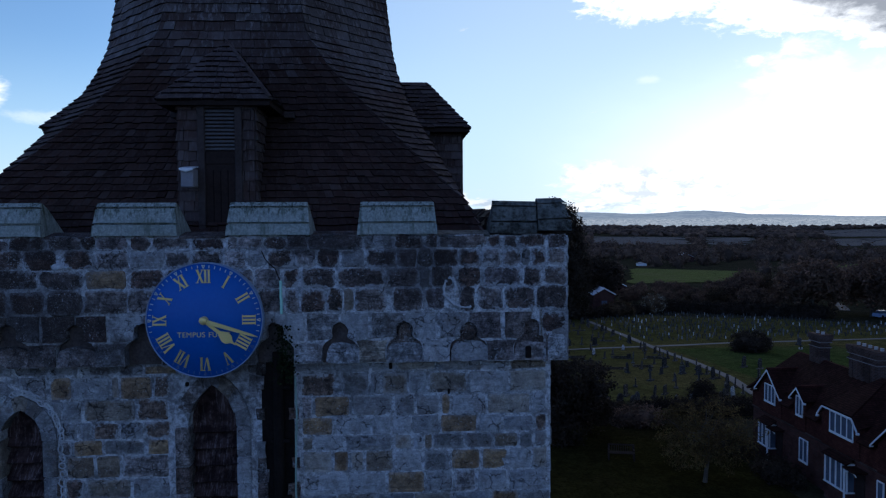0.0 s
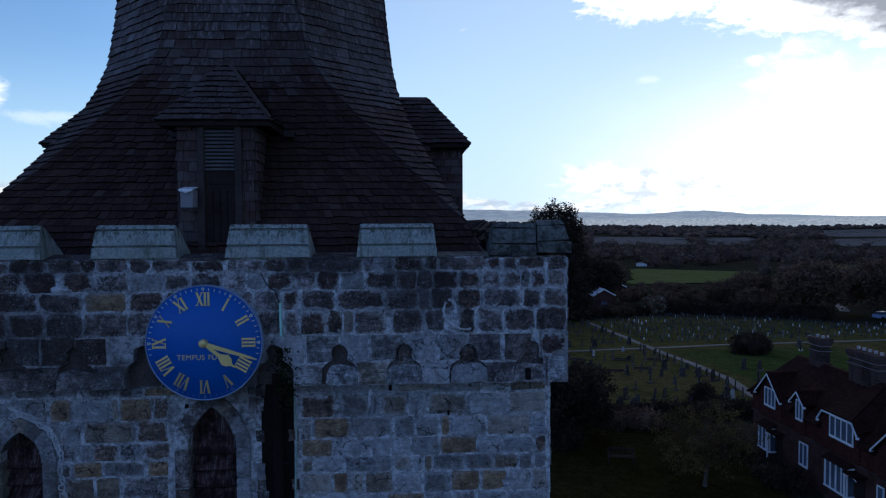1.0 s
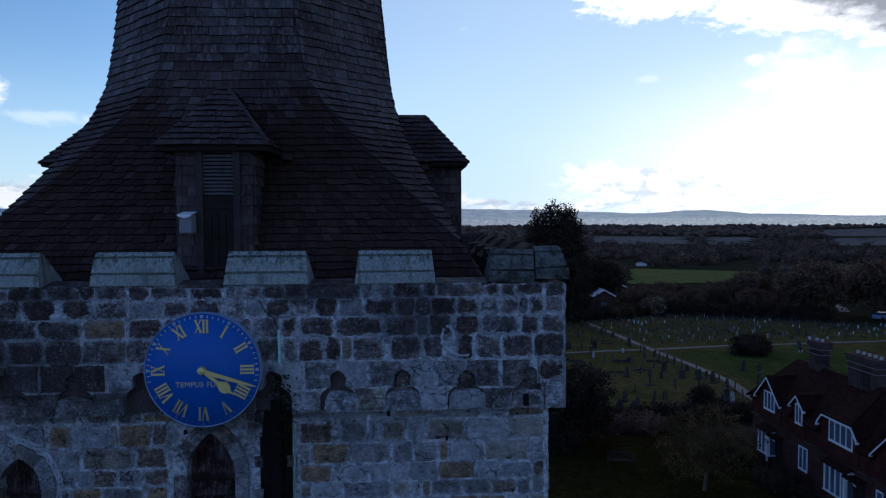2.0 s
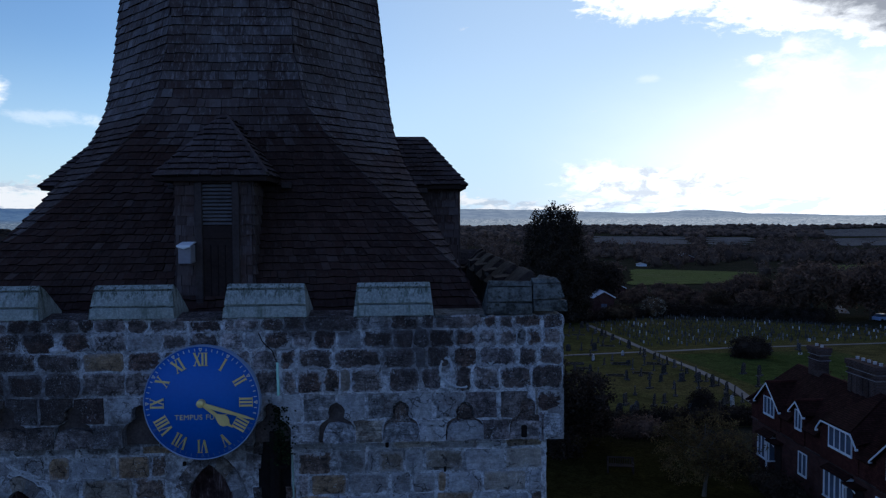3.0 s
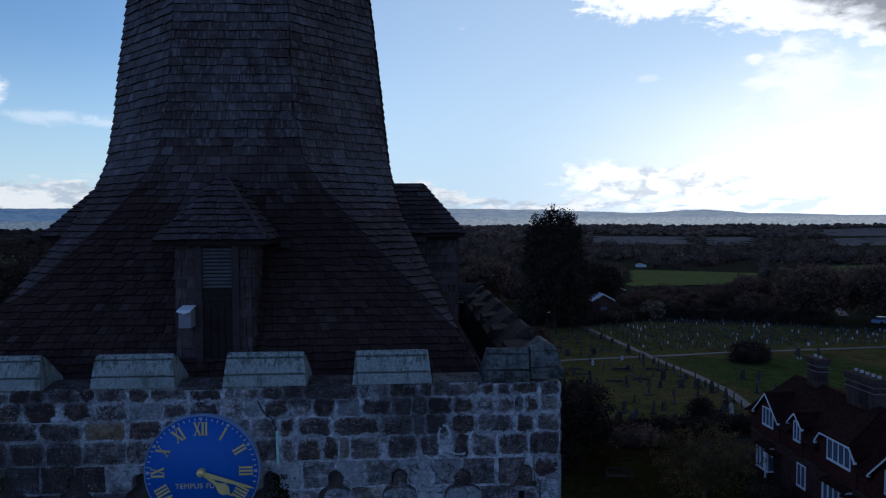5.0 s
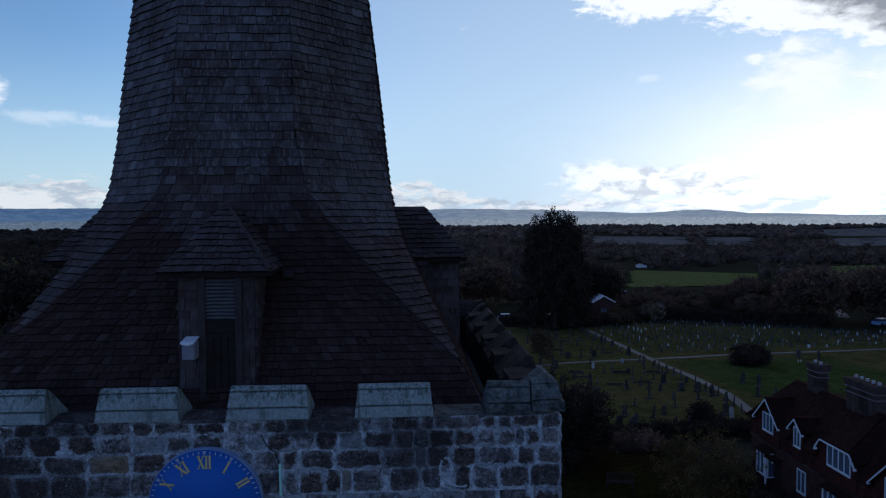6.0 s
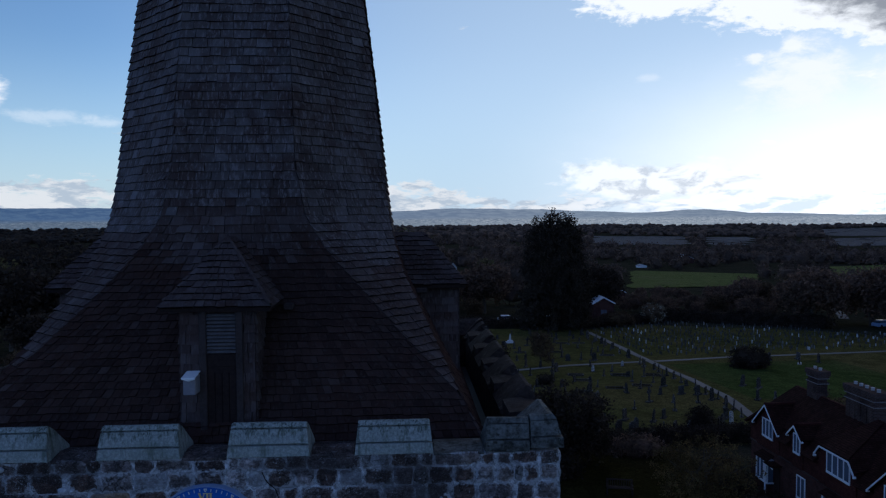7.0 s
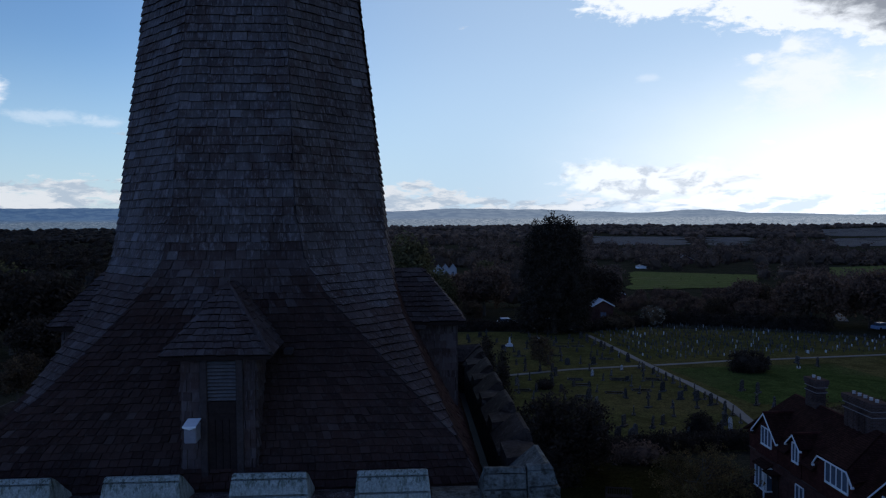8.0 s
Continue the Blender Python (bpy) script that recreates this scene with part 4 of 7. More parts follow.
def cusp(x):
    """Half the outline of the niche at x, worn by a different amount at each."""
    k = 1 + 0.10 * noise.noise((x * 3.1, 4.0, 0))
    return [(dx * k * (1 + 0.07 * noise.noise((x * 5, z * 9, 1))), z + (0.030 * noise.noise((x * 2.3, 8.0, z * 2)) - 0.008 if z > 13.12 else 0.0)) for dx, z in HALF_CUSP]


NICHE = [1.43 + 0.66 * i for i in range(-8, 4)]
NICHE = [x for x in NICHE if abs(x) < UP]


def spandrels(m, name):
    xs = [-UP - 0.22] + NICHE + [UP + 0.17]
    for a, b in zip(xs, xs[1:]):
        left = [(a + dx, z) for dx, z in cusp(a)]
        right = [(b - dx, z) for dx, z in cusp(b)]
        if a < -UP:
            left = [(-UP, Z_CORBEL), (-UP, Z_PAR)]
        if b > UP:
            right = [(UP, Z_CORBEL), (UP, Z_PAR)]
        outline = right[::-1] if b > UP else [(b, Z_PAR)] + right[::-1]
        outline = outline + left + ([] if a < -UP else [(a, Z_PAR)])
        zs_ = 13.172 + rng.uniform(-0.012, 0.012)
        xm = (a + b) / 2 + rng.uniform(-0.03, 0.03)
        if a > -UP and b < UP:
            low = [(a + 0.187, Z_CORBEL), (b - 0.187, Z_CORBEL), (b - 0.187, 13.10), (b - 0.174, 13.145), (b - 0.150, zs_ - 0.004), (a + 0.150, zs_ - 0.004), (a + 0.174, 13.145), (a + 0.187, 13.10)]
            left_wing = [(xm - 0.004, zs_ + 0.004), (xm - 0.004, Z_PAR), (a + 0.003, Z_PAR)] + [(a + max(dx, 0.003), z) for dx, z in cusp(a)[::-1] if z > zs_ + 0.004]
            right_wing = [(xm + 0.004, zs_ + 0.004), (xm + 0.004, Z_PAR), (b - 0.003, Z_PAR)] + [(b - max(dx, 0.003), z) for dx, z in cusp(b)[::-1] if z > zs_ + 0.004]
            shapes = [low, left_wing, right_wing]
        elif b > UP:
            back = prism(outline, -UP + 0.006, -LOW + 0.012)
            bmesh.ops.transform(back, matrix=m, verts=back.verts)
            part("corbel_bedding", back, M_MORTAR, tower)
            for x0, x1, z0, z1 in ((a + 0.11, UP - 0.30, 13.215, 13.45), (UP - 0.285, UP - 0.006, 13.235, 13.455), (a + 0.19, UP - 0.25, 12.945, 13.195), (UP - 0.235, UP - 0.004, 12.95, 13.215)):
                me = with_rim(mesh_from("corbel", *stone_geometry(x0, x1, z0, z1, -UP + 0.006, rng.uniform(0.010, 0.02), 0.03, rng), rng.choice((M_STONE_UPPER, M_STONE_DARK, M_CORBEL))))
                me.transform(m)
                put("corbel", me, tower)
            continue
        else:
            shapes = [outline]
        if len(shapes) > 1:
            # lime bedding behind the stones
            back = prism([(a + (dx + 0.004 if dx else 0.0), z) for dx, z in cusp(a)] + [(a, Z_PAR), (b, Z_PAR)] + [(b - (dx + 0.004 if dx else 0.0), z) for dx, z in cusp(b)[::-1]], -UP + 0.008, -LOW + 0.012)
            bmesh.ops.transform(back, matrix=m, verts=back.verts)
            part("corbel_bedding", back, M_MORTAR, tower)
            inset = []
            for shape in shapes:
                cx_, cz_ = sum(p[0] for p in shape) / len(shape), sum(p[1] for p in shape) / len(shape)
                g = rng.uniform(0.90, 0.95)
                inset.append([(cx_ + (px_ - cx_) * g, cz_ + (pz_ - cz_) * g) for px_, pz_ in shape])
            shapes = inset
        for shape in shapes:
            bm = prism(rough_outline(shape) if m == side_turn(0) else shape, -UP - rng.uniform(-0.004, 0.016), -LOW + 0.01)
            bmesh.ops.transform(bm, matrix=m, verts=bm.verts)
            xs_ = sum(p[0] for p in shape) / len(shape)
            dark = rng.random() < (0.0 if 0.5 < xs_ < 2.65 else 0.08 if -0.95 < xs_ < -0.25 else 0.75)
            part("corbel", bm, M_STONE_DARK if dark else M_CORBEL if rng.random() < 0.5 else M_STONE_LIGHT, tower)


for k in range(4):
    spandrels(side_turn(k), "corbel")
# the niches: dark backs, most of them walled up below their heads
for x in NICHE:
    if not -2.8 < x < 3.6:
        continue
    whole = [(x - dx, z) for dx, z in cusp(x)] + [(x + dx, z) for dx, z in cusp(x)[-2::-1]]
    walled = x > 1.0 or x < -0.9
    # soot and the recess's shade are both painted into the dark back
    part("niche_back", prism(whole, -UP + (0.035 if x > 1.6 else 0.06 if walled else 0.12), -LOW + 0.012), M_STONE_DARK if x > 1.6 else M_NICHE, tower, "cusped niche back, its soot and recess shade in the colour")
    if not walled:
        continue
    gap = 0.045 if 1.0 < x < 1.6 else 0.004
    top = 13.145 + rng.uniform(-0.015, 0.012)
    foot = [(x - 0.188 + gap, Z_CORBEL), (x - 0.182 + gap, 13.06), (x - 0.160 + gap, 13.11), (x - 0.118 + gap * 0.7, top - 0.008), (x - 0.03, top + 0.006), (x + 0.08, top - 0.004), (x + 0.150, top - 0.02), (x + 0.190, 13.09), (x + 0.194, Z_CORBEL)]
    part("niche_filling", prism(rough_outline(foot, 0.007, 0.035), -UP + rng.uniform(0.004, 0.014), -LOW + 0.01), M_STONE_UPPER if x < 0 or x > 3.0 else M_STONE_LIGHT if x > 2.4 else M_CORBEL, tower)
    if 1.6 < x < 2.9:
        head = [(x + sx * 0.72 * dx, z - 0.03) for sx, half in ((-1, cusp(x)[3:-1]), (1, cusp(x)[3:-1][::-1])) for dx, z in half]
        part("niche_filling", prism(rough_outline(head, 0.006, 0.03), -UP + 0.018, -LOW + 0.01), M_STONE_UPPER, tower)

# dressed stones round the lancets
for xc, half, zb, zs, za in LANCETS:
    loop = arch_loop(xc, half - 0.014, zb, zs, za - 0.014)[1:-1]
    outer = arch_loop(xc, half + RING - 0.012, zb, zs, za + 0.13)[1:-1]
    n = len(loop)
    for i in range(1, n - 2):
        a0, a1, b1, b0 = loop[i], loop[i + 1], outer[i + 1], outer[i]
        if i % 2 == 1 and i + 2 <= n - 2:
            quad = [loop[i], loop[i + 1], loop[i + 2], outer[i + 2], outer[i + 1], outer[i]]
            part("voussoir", prism(rough_outline(quad, 0.005, 0.05), -LOW - rng.uniform(0.018, 0.03), -LOW + 0.2), M_STONE_GREY if xc < 0 or quad[0][0] > xc else M_STONE_UPPER, front_shaft)
    for s in (-1, 1):
        z = zs
        while z > zb:
            h = rng.uniform(0.26, 0.42)
            x0, x1 = sorted((xc + s * (half - 0.014), xc + s * (half + RING - 0.012)))
            part("jamb_stone", boxes((x0, x1, -LOW - rng.uniform(0.015, 0.028), -LOW + 0.2, z - h + 0.006, z - 0.004), bevel=0.012), M_STONE_LIGHT if s > 0 and xc > 0 else M_STONE_GREY if xc < 0 else M_STONE_UPPER, front_shaft)
            z -= h
    # louvre boards
    z = zs + 0.02
    while z > zb - 0.1:
        m = Matrix.Translation((xc + rng.uniform(-0.008, 0.008), -LOW + 0.19, z + rng.uniform(-0.012, 0.012))) @ Matrix.Rotation(radians(52 + rng.uniform(-7, 7)), 4, "X") @ Matrix.Rotation(radians(rng.uniform(-2.5, 2.5)), 4, "Y")
        part("louvre_board", boxes((-half, half, -0.14, 0.12, -0.014, 0.014), m=m), M_LOUVRE_BOARD, front_shaft)
        z -= 0.175
    part("louvre_back", boxes((xc - half, xc + half, -LOW + 0.36, -LOW + 0.40, zb, za)), M_OAK_DARK, front_shaft)
    part("louvre_head", prism([(x, z) for x, z in arch_loop(xc, half, zs, zs + 0.02, za - 0.01)], -LOW + 0.15, -LOW + 0.20), M_LOUVRE_BOARD, front_shaft)

# the black chase with its side stones
part("chase_back", boxes((CHASE[0], CHASE[1], -LOW - 0.006, -LOW + 0.02, CHASE[2], CHASE[3])), M_NEAR_BLACK, front_shaft, "black vertical strip")
part("chase_pipe", tube([(0.78, -LOW - 0.05, 9.0), (0.78, -LOW - 0.05, 13.05)], 0.055, 10), M_NEAR_BLACK, front_shaft, "black rainwater pipe")
# broken stone ends that reach into the strip from both sides
z = 13.30
while z > 10.9:
    h = rng.uniform(0.09, 0.2)
    for edge_x, way_in in ((CHASE[0], 1), (CHASE[1], -1)):
        if rng.random() < 0.6:
            x0, x1 = sorted((edge_x - way_in * 0.05, edge_x + way_in * rng.uniform(0.015, 0.085)))
            part("stone_end", prism(rough_outline([(x0, z - h + 0.012), (x1, z - h + 0.012), (x1, z), (x0, z)], 0.008, 0.05), -LOW - rng.uniform(0.012, 0.03), -LOW + 0.01), rng.choice((M_STONE_UPPER, M_STONE_DARK, M_STONE_GREY)), front_shaft)
    z -= h
for z in (12.86, 12.66, 12.1, 11.5):
    part("pipe_bracket", boxes((0.70, 0.90, -LOW - 0.075, -LOW, z, z + 0.04), bevel=0.008), M_NEAR_BLACK, front_shaft)

# crenels and merlons -------------------------------------------------
COPING = [(-0.035, 14.262), (-0.035, 14.300), (-0.030, 14.370), (0.03, 14.374), (0.03, 14.388), (-0.018, 14.392), (0.024, 14.533), (0.065, 14.538), (0.065, 14.550), (0.026, 14.554), (0.06, 14.594), (0.10, 14.592), (0.17, 14.55), (0.45, 14.30), (0.45, 14.262)]


def coping_bar(x0, x1):
    """A saddle-backed coping block along the front, its ends slightly hipped."""
    bm = bmesh.new()
    rows = []
    for s, x in ((1, x0), (1, x0 + 0.05), (-1, x1 - 0.05), (-1, x1)):
        end = x in (x0, x1)
        row = []
        for y, z in COPING:
            lift = (z - 14.262) / 0.32
            row.append(bm.verts.new((x + (s * 0.035 * lift if end else s * 0.0), -UP + y, z - (0.006 if end else 0) + rng.uniform(-0.002, 0.002))))
        rows.append(row)
    n = len(COPING)
    for a, b in zip(rows, rows[1:]):
        for i in range(n):
            bm.faces.new((a[i], a[(i + 1) % n], b[(i + 1) % n], b[i]))
    bm.faces.new(rows[0][::-1])
    bm.faces.new(rows[-1])
    return bm


MERLONS = [(-2.34, -1.50), (-1.02, -0.175), (0.30, 1.148), (1.615, 2.436)]
for k in range(4):
    for a, b in MERLONS:
        mid = (a + b) / 2 + rng.uniform(-0.05, 0.05)
        bm = coping_bar(a, b)
        bmesh.ops.transform(bm, matrix=side_turn(k), verts=bm.verts)
        part("merlon_coping", bm, M_COPING_SIDE if k else M_COPING, tower, "pale lichened saddle-backed stone coping")
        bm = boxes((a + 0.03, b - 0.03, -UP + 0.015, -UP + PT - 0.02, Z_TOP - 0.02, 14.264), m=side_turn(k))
        part("merlon_bed", bm, M_COPING_SIDE if k else M_COPING, tower)
    # the corner: a coping turned through a right angle
    c0, c1, cut = 2.98, 0.83, 3.455
    n = len(COPING)
    for block in range(2):
        bm = bmesh.new()
        rows = []
        for step in range(2 + block):
            row = []
            for y, z in COPING:
                e = 0.03 * (z - 14.262) / 0.32
                if block == 0:
                    p = (c0 + e, -UP + y, z) if step == 0 else (min(cut, UP - y - 0.03), -UP + y, z - 0.006)
                elif step == 0:
                    p = (min(cut + 0.016, UP - y - 0.012), -UP + y, z + 0.022)
                elif step == 1:
                    p = (UP - y, -UP + y, z + 0.03)
                else:
                    p = (UP - y, -UP + c1 - e, z)
                row.append(bm.verts.new(Vector(p) + Vector((rng.uniform(-0.006, 0.006), rng.uniform(-0.004, 0.004), rng.uniform(-0.008, 0.008)))))
            rows.append(row)
        for a, b in zip(rows, rows[1:]):
            for i in range(n):
                bm.faces.new((a[i], a[(i + 1) % n], b[(i + 1) % n], b[i]))
        bm.faces.new(rows[0][::-1])
        bm.faces.new(rows[-1])
        bmesh.ops.transform(bm, matrix=side_turn(k), verts=bm.verts)
        part("corner_coping", bm, M_COPING_SIDE if k else M_COPING_DARK, tower, "dark lichened corner coping stone")
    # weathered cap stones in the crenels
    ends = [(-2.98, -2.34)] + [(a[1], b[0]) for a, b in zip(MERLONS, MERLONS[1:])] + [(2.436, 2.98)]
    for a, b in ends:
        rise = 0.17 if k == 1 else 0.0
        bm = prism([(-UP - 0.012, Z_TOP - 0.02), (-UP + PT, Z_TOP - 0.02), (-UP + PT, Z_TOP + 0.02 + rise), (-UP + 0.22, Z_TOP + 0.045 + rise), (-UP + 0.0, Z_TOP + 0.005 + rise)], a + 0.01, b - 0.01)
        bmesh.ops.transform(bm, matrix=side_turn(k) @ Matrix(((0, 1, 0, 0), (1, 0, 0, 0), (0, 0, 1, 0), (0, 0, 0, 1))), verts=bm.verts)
        part("crenel_cap", bm, M_COPING_DARK if k == 0 and a > 2.0 else M_COPING_SIDE if k else M_STONE_DARK, tower)

# smears of lime mortar: a loop round a lost stone, a ragged chain over the left lancet
loop_pts = [(2.56 + 0.062 * math.sin(a), 13.695 + 0.115 * math.cos(a)) for a in np.linspace(2.2, -3.0, 22)] + [(2.60, 13.535), (2.66, 13.515), (2.72, 13.505), (2.765, 13.50), (2.775, 13.53)]
bm = tube([(x + 0.006 * noise.noise((i * 0.9, 1, 0)), -UP - 0.004, z + 0.022 * noise.noise((i * 0.9, 7, 0))) for i, (x, z) in enumerate(loop_pts)], [max(0.009, 0.016 + 0.014 * noise.noise((i * 0.8, 3, 3))) for i in range(len(loop_pts))], 7)
part("mortar_loop", bm, M_LIME, tower, "pale smeared lime mortar")
xc, half, zb, zs, za = LANCETS[0]
spine = arch_loop(xc, half + RING + 0.035, 11.55, zs, za + 0.17, 20)[1:-1]
beads = []
for (xa, za_), (xb, zb_) in zip(spine, spine[1:]):
    n = max(1, int(math.dist((xa, za_), (xb, zb_)) / 0.078))
    beads += [(xa + (xb - xa) * i / n, za_ + (zb_ - za_) * i / n, math.atan2(zb_ - za_, xb - xa)) for i in range(n)]
for bx, bz, turn in beads:
    if rng.random() < 0.18:
        continue
    # lime squeezed round small packing stones
    ra, rb = rng.uniform(0.030, 0.052), rng.uniform(0.016, 0.034)
    ca, sa = math.cos(turn + rng.uniform(-0.4, 0.4)), math.sin(turn)
    off = rng.uniform(-0.014, 0.014)
    loop = []
    for k in range(9):
        u, v = ra * math.cos(k * math.tau / 8) * rng.uniform(0.8, 1.15), rb * math.sin(k * math.tau / 8) * rng.uniform(0.8, 1.15) + off
        loop.append((bx + u * ca - v * sa, -LOW - 0.016, bz + u * sa + v * ca))
    part("mortar_bead", tube(loop, [rng.uniform(0.004, 0.011) for _ in loop], 5), M_LIME, front_shaft)
for x, z, a, b in ((-2.0, 14.185, 0.055, 0.03), (-1.36, 13.955, 0.06, 0.035), (-1.27, 13.95, 0.03, 0.02)):
    bm = bmesh.new()
    bmesh.ops.create_icosphere(bm, subdivisions=2, radius=1.0)
    for v in bm.verts:
        v.co = Vector((x + v.co.x * a, -UP - 0.02 + v.co.y * 0.02, z + v.co.z * b)) + 0.012 * noise.noise_vector(v.co * 3)
    part("lime_patch", bm, M_LIME, tower)

# putlog holes: black blocks on the wall paint in their inner darkness
for x, z, a, b in ((1.94, 12.885, 0.018, 0.04), (2.55, 12.60, 0.012, 0.03), (-0.16, 12.72, 0.018, 0.022), (3.37, 13.03, 0.028, 0.06)):
    yy = -LOW if z < 12.93 else -UP
    part("putlog_hole", boxes((x - a, x + a, yy - 0.024, yy + 0.02, z - b, z + b), bevel=0.008), M_NEAR_BLACK, tower)

# copper lightning strap and its cable ---------------------------------
strap = thing("lightning_strap", "verdigris green copper lightning strap fixed to the stone wall", "lightning conductor", (CX, CY, 0))
part("upper_strap", boxes((0.835, 0.862, -UP - 0.045, -UP - 0.03, 13.46, 13.62), (0.832, 0.857, -UP - 0.047, -UP - 0.032, 13.62, 13.80), bevel=0.003), M_VERDIGRIS, strap)
part("lower_cable", tube([(0.955 + 0.010 * math.sin(i * 1.7), -LOW - 0.045, 12.80 - 0.4 * i) for i in range(10)], 0.012, 6), M_CABLE, strap)

part("dark_wire", tube([(0.655, -UP - 0.022, 14.10), (0.69, -UP - 0.024, 14.02), (0.72, -UP - 0.022, 13.98), (0.79, -UP - 0.026, 13.92), (0.835, -UP - 0.035, 13.80)], 0.005, 6), M_NEAR_BLACK, strap, "dark wire above the strap")

# ivy tuft over the chase
ivy = Pile()
r_ivy = random.Random(5)
for i in range(320):
    c = Vector((r_ivy.gauss(0.87, 0.055), -LOW - 0.12 - r_ivy.random() * 0.1, r_ivy.uniform(12.75, 13.35)))
    a = Vector((r_ivy.uniform(-1, 1), r_ivy.uniform(-0.5, 0.3), r_ivy.uniform(-1, 1))).normalized() * 0.016
    b = a.cross(Vector((0.2, 1, 0.1))).normalized() * 0.011
    ivy.add([c - a, c + b, c + a, c - b], [(0, 1, 2, 3)])
plant = put("ivy_plant", ivy.mesh("ivy_plant", M_IVY))
plant.location = (CX, CY, 0)
tagged(plant, "small dark green ivy tuft growing from the wall", "ivy", kind="stuff")

# ---------------------------------------------------------------- shingled broach spire
SX, SY = 0.04, 3.76
spire = thing("church_spire", "octagonal broach spire clad in weathered grey-brown oak shingles", "spire", (SX, SY, 0))
A_Z = [13.6, 14.2, 14.6, 15.05, 15.4, 15.7, 16.0, 16.4, 16.8, 17.3, 18.1, 19.05, 20.1, 33.5]
A_V = [3.25, 3.02, 2.80, 2.57, 2.40, 2.255, 2.12, 2.005, 1.93, 1.876, 1.794, 1.68, 1.552, 0.03]
LEAN_Z, LEAN_X = [15.6, 16.6, 17.5, 18.5, 19.5, 33.5], [0.0, -0.030, -0.034, -0.030, -0.022, 0.0]
B_Z = [13.6, 14.6, 15.23, 15.83, 16.3, 16.75, 17.3]
B_V = [3.25, 2.80, 2.16, 1.60, 1.18, 0.90, 0.80]
GAUGE = 0.115


def spire_a(z):
    return float(np.interp(z, A_Z, A_V))


def spire_b(z):
    return float(np.interp(z, B_Z, B_V)) if z < 17.3 else spire_a(z) * 0.4142


def ring(z, grow=0.0):
    a, b = spire_a(z) + grow, min(spire_b(z) + grow * 0.4, spire_a(z) + grow)
    lean = float(np.interp(z, LEAN_Z, LEAN_X))
    return [Vector((p[0] + lean, p[1], z)) for p in ((b, -a), (a, -b), (a, b), (b, a), (-b, a), (-a, b), (-a, -b), (-b, -a))]


core = bmesh.new()
levels = sorted(set(A_Z + B_Z))
prev = None
for z in levels:
    vs = [core.verts.new(p) for p in ring(z, -0.012)]
    if prev:
        for i in range(8):
            core.faces.new((prev[i], prev[(i + 1) % 8], vs[(i + 1) % 8], vs[i]))
    prev = vs
core.faces.new(prev)
part("spire_boarding", core, M_OAK_DARK, spire)

rs = random.Random(21)


def shingle(a0, a1, b0, b1, out, thick):
    """One shingle: its foot a0-a1 stands off the slope, its head b0-b1 lies under the next row."""
    o, h = out * thick, out * 0.004
    verts = [a0 + o, a1 + o, b1 + h, b0 + h, a0 - out * 0.006, a1 - out * 0.006]
    return verts, [(0, 1, 2, 3), (4, 5, 1, 0), (0, 3, 4), (1, 5, 2)]


def shingle_row(lo0, lo1, hi0, hi1, wlo=0.12, whi=0.225, each=None):
    """A row between a lower and an upper line; each(verts, faces) takes the pieces."""
    length = (lo1 - lo0).length
    if length < 0.03:
        return
    mid_up = ((hi0 + hi1) - (lo0 + lo1)) / 2
    out = (lo1 - lo0).cross(mid_up).normalized()
    x = -rs.uniform(0, wlo)
    while x < length:
        wd = rs.uniform(wlo, whi)
        t0, t1 = max(0.0, x / length), min(1.0, (x + wd - rs.uniform(0.004, 0.009)) / length)
        x += wd
        if (t1 - t0) * length < 0.012:
            continue
        drop = rs.uniform(-0.012, 0.005)
        d = mid_up.normalized() * drop
        each(*shingle(lo0.lerp(lo1, t0) + d, lo0.lerp(lo1, t1) + d * rs.uniform(0.4, 1.4), hi0.lerp(hi1, t0), hi0.lerp(hi1, t1), out, rs.uniform(0.020, 0.034)))


def add_row_shadow(me):
    """Colours each shingle's cut foot darker than its face, for the row's shadow."""
    me.materials.append(M_ROW_SHADOW)
    me.polygons.foreach_set("material_index", [1 if i % 4 == 1 else 0 for i in range(len(me.polygons))])
    return me


cladding, dull_cladding, damp_cladding = Pile(), Pile(), Pile()
single = [0]


def keep_joined(v, f):
    cladding.add(v, f)


def keep_single(v, f):
    if single[0] < 300:
        single[0] += 1
        put("shingle", add_row_shadow(mesh_from("shingle", v, f, M_SHINGLE)), spire)
    else:
        cladding.add(v, f)


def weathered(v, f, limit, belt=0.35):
    """Brown-black low on the flared faces, fading upwards through a dull belt."""
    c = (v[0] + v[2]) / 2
    over_limit = c.z + 0.7 * noise.noise((c.x * 1.1, c.y * 1.1, c.z * 0.8)) + rs.uniform(-0.16, 0.16) - limit
    (damp_cladding if over_limit < -0.35 else dull_cladding if over_limit < belt else cladding).add(v, f)


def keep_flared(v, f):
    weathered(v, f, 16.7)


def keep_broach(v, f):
    # the left broaches keep the dark tone higher up than the right
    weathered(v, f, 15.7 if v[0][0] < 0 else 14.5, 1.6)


z = 13.75
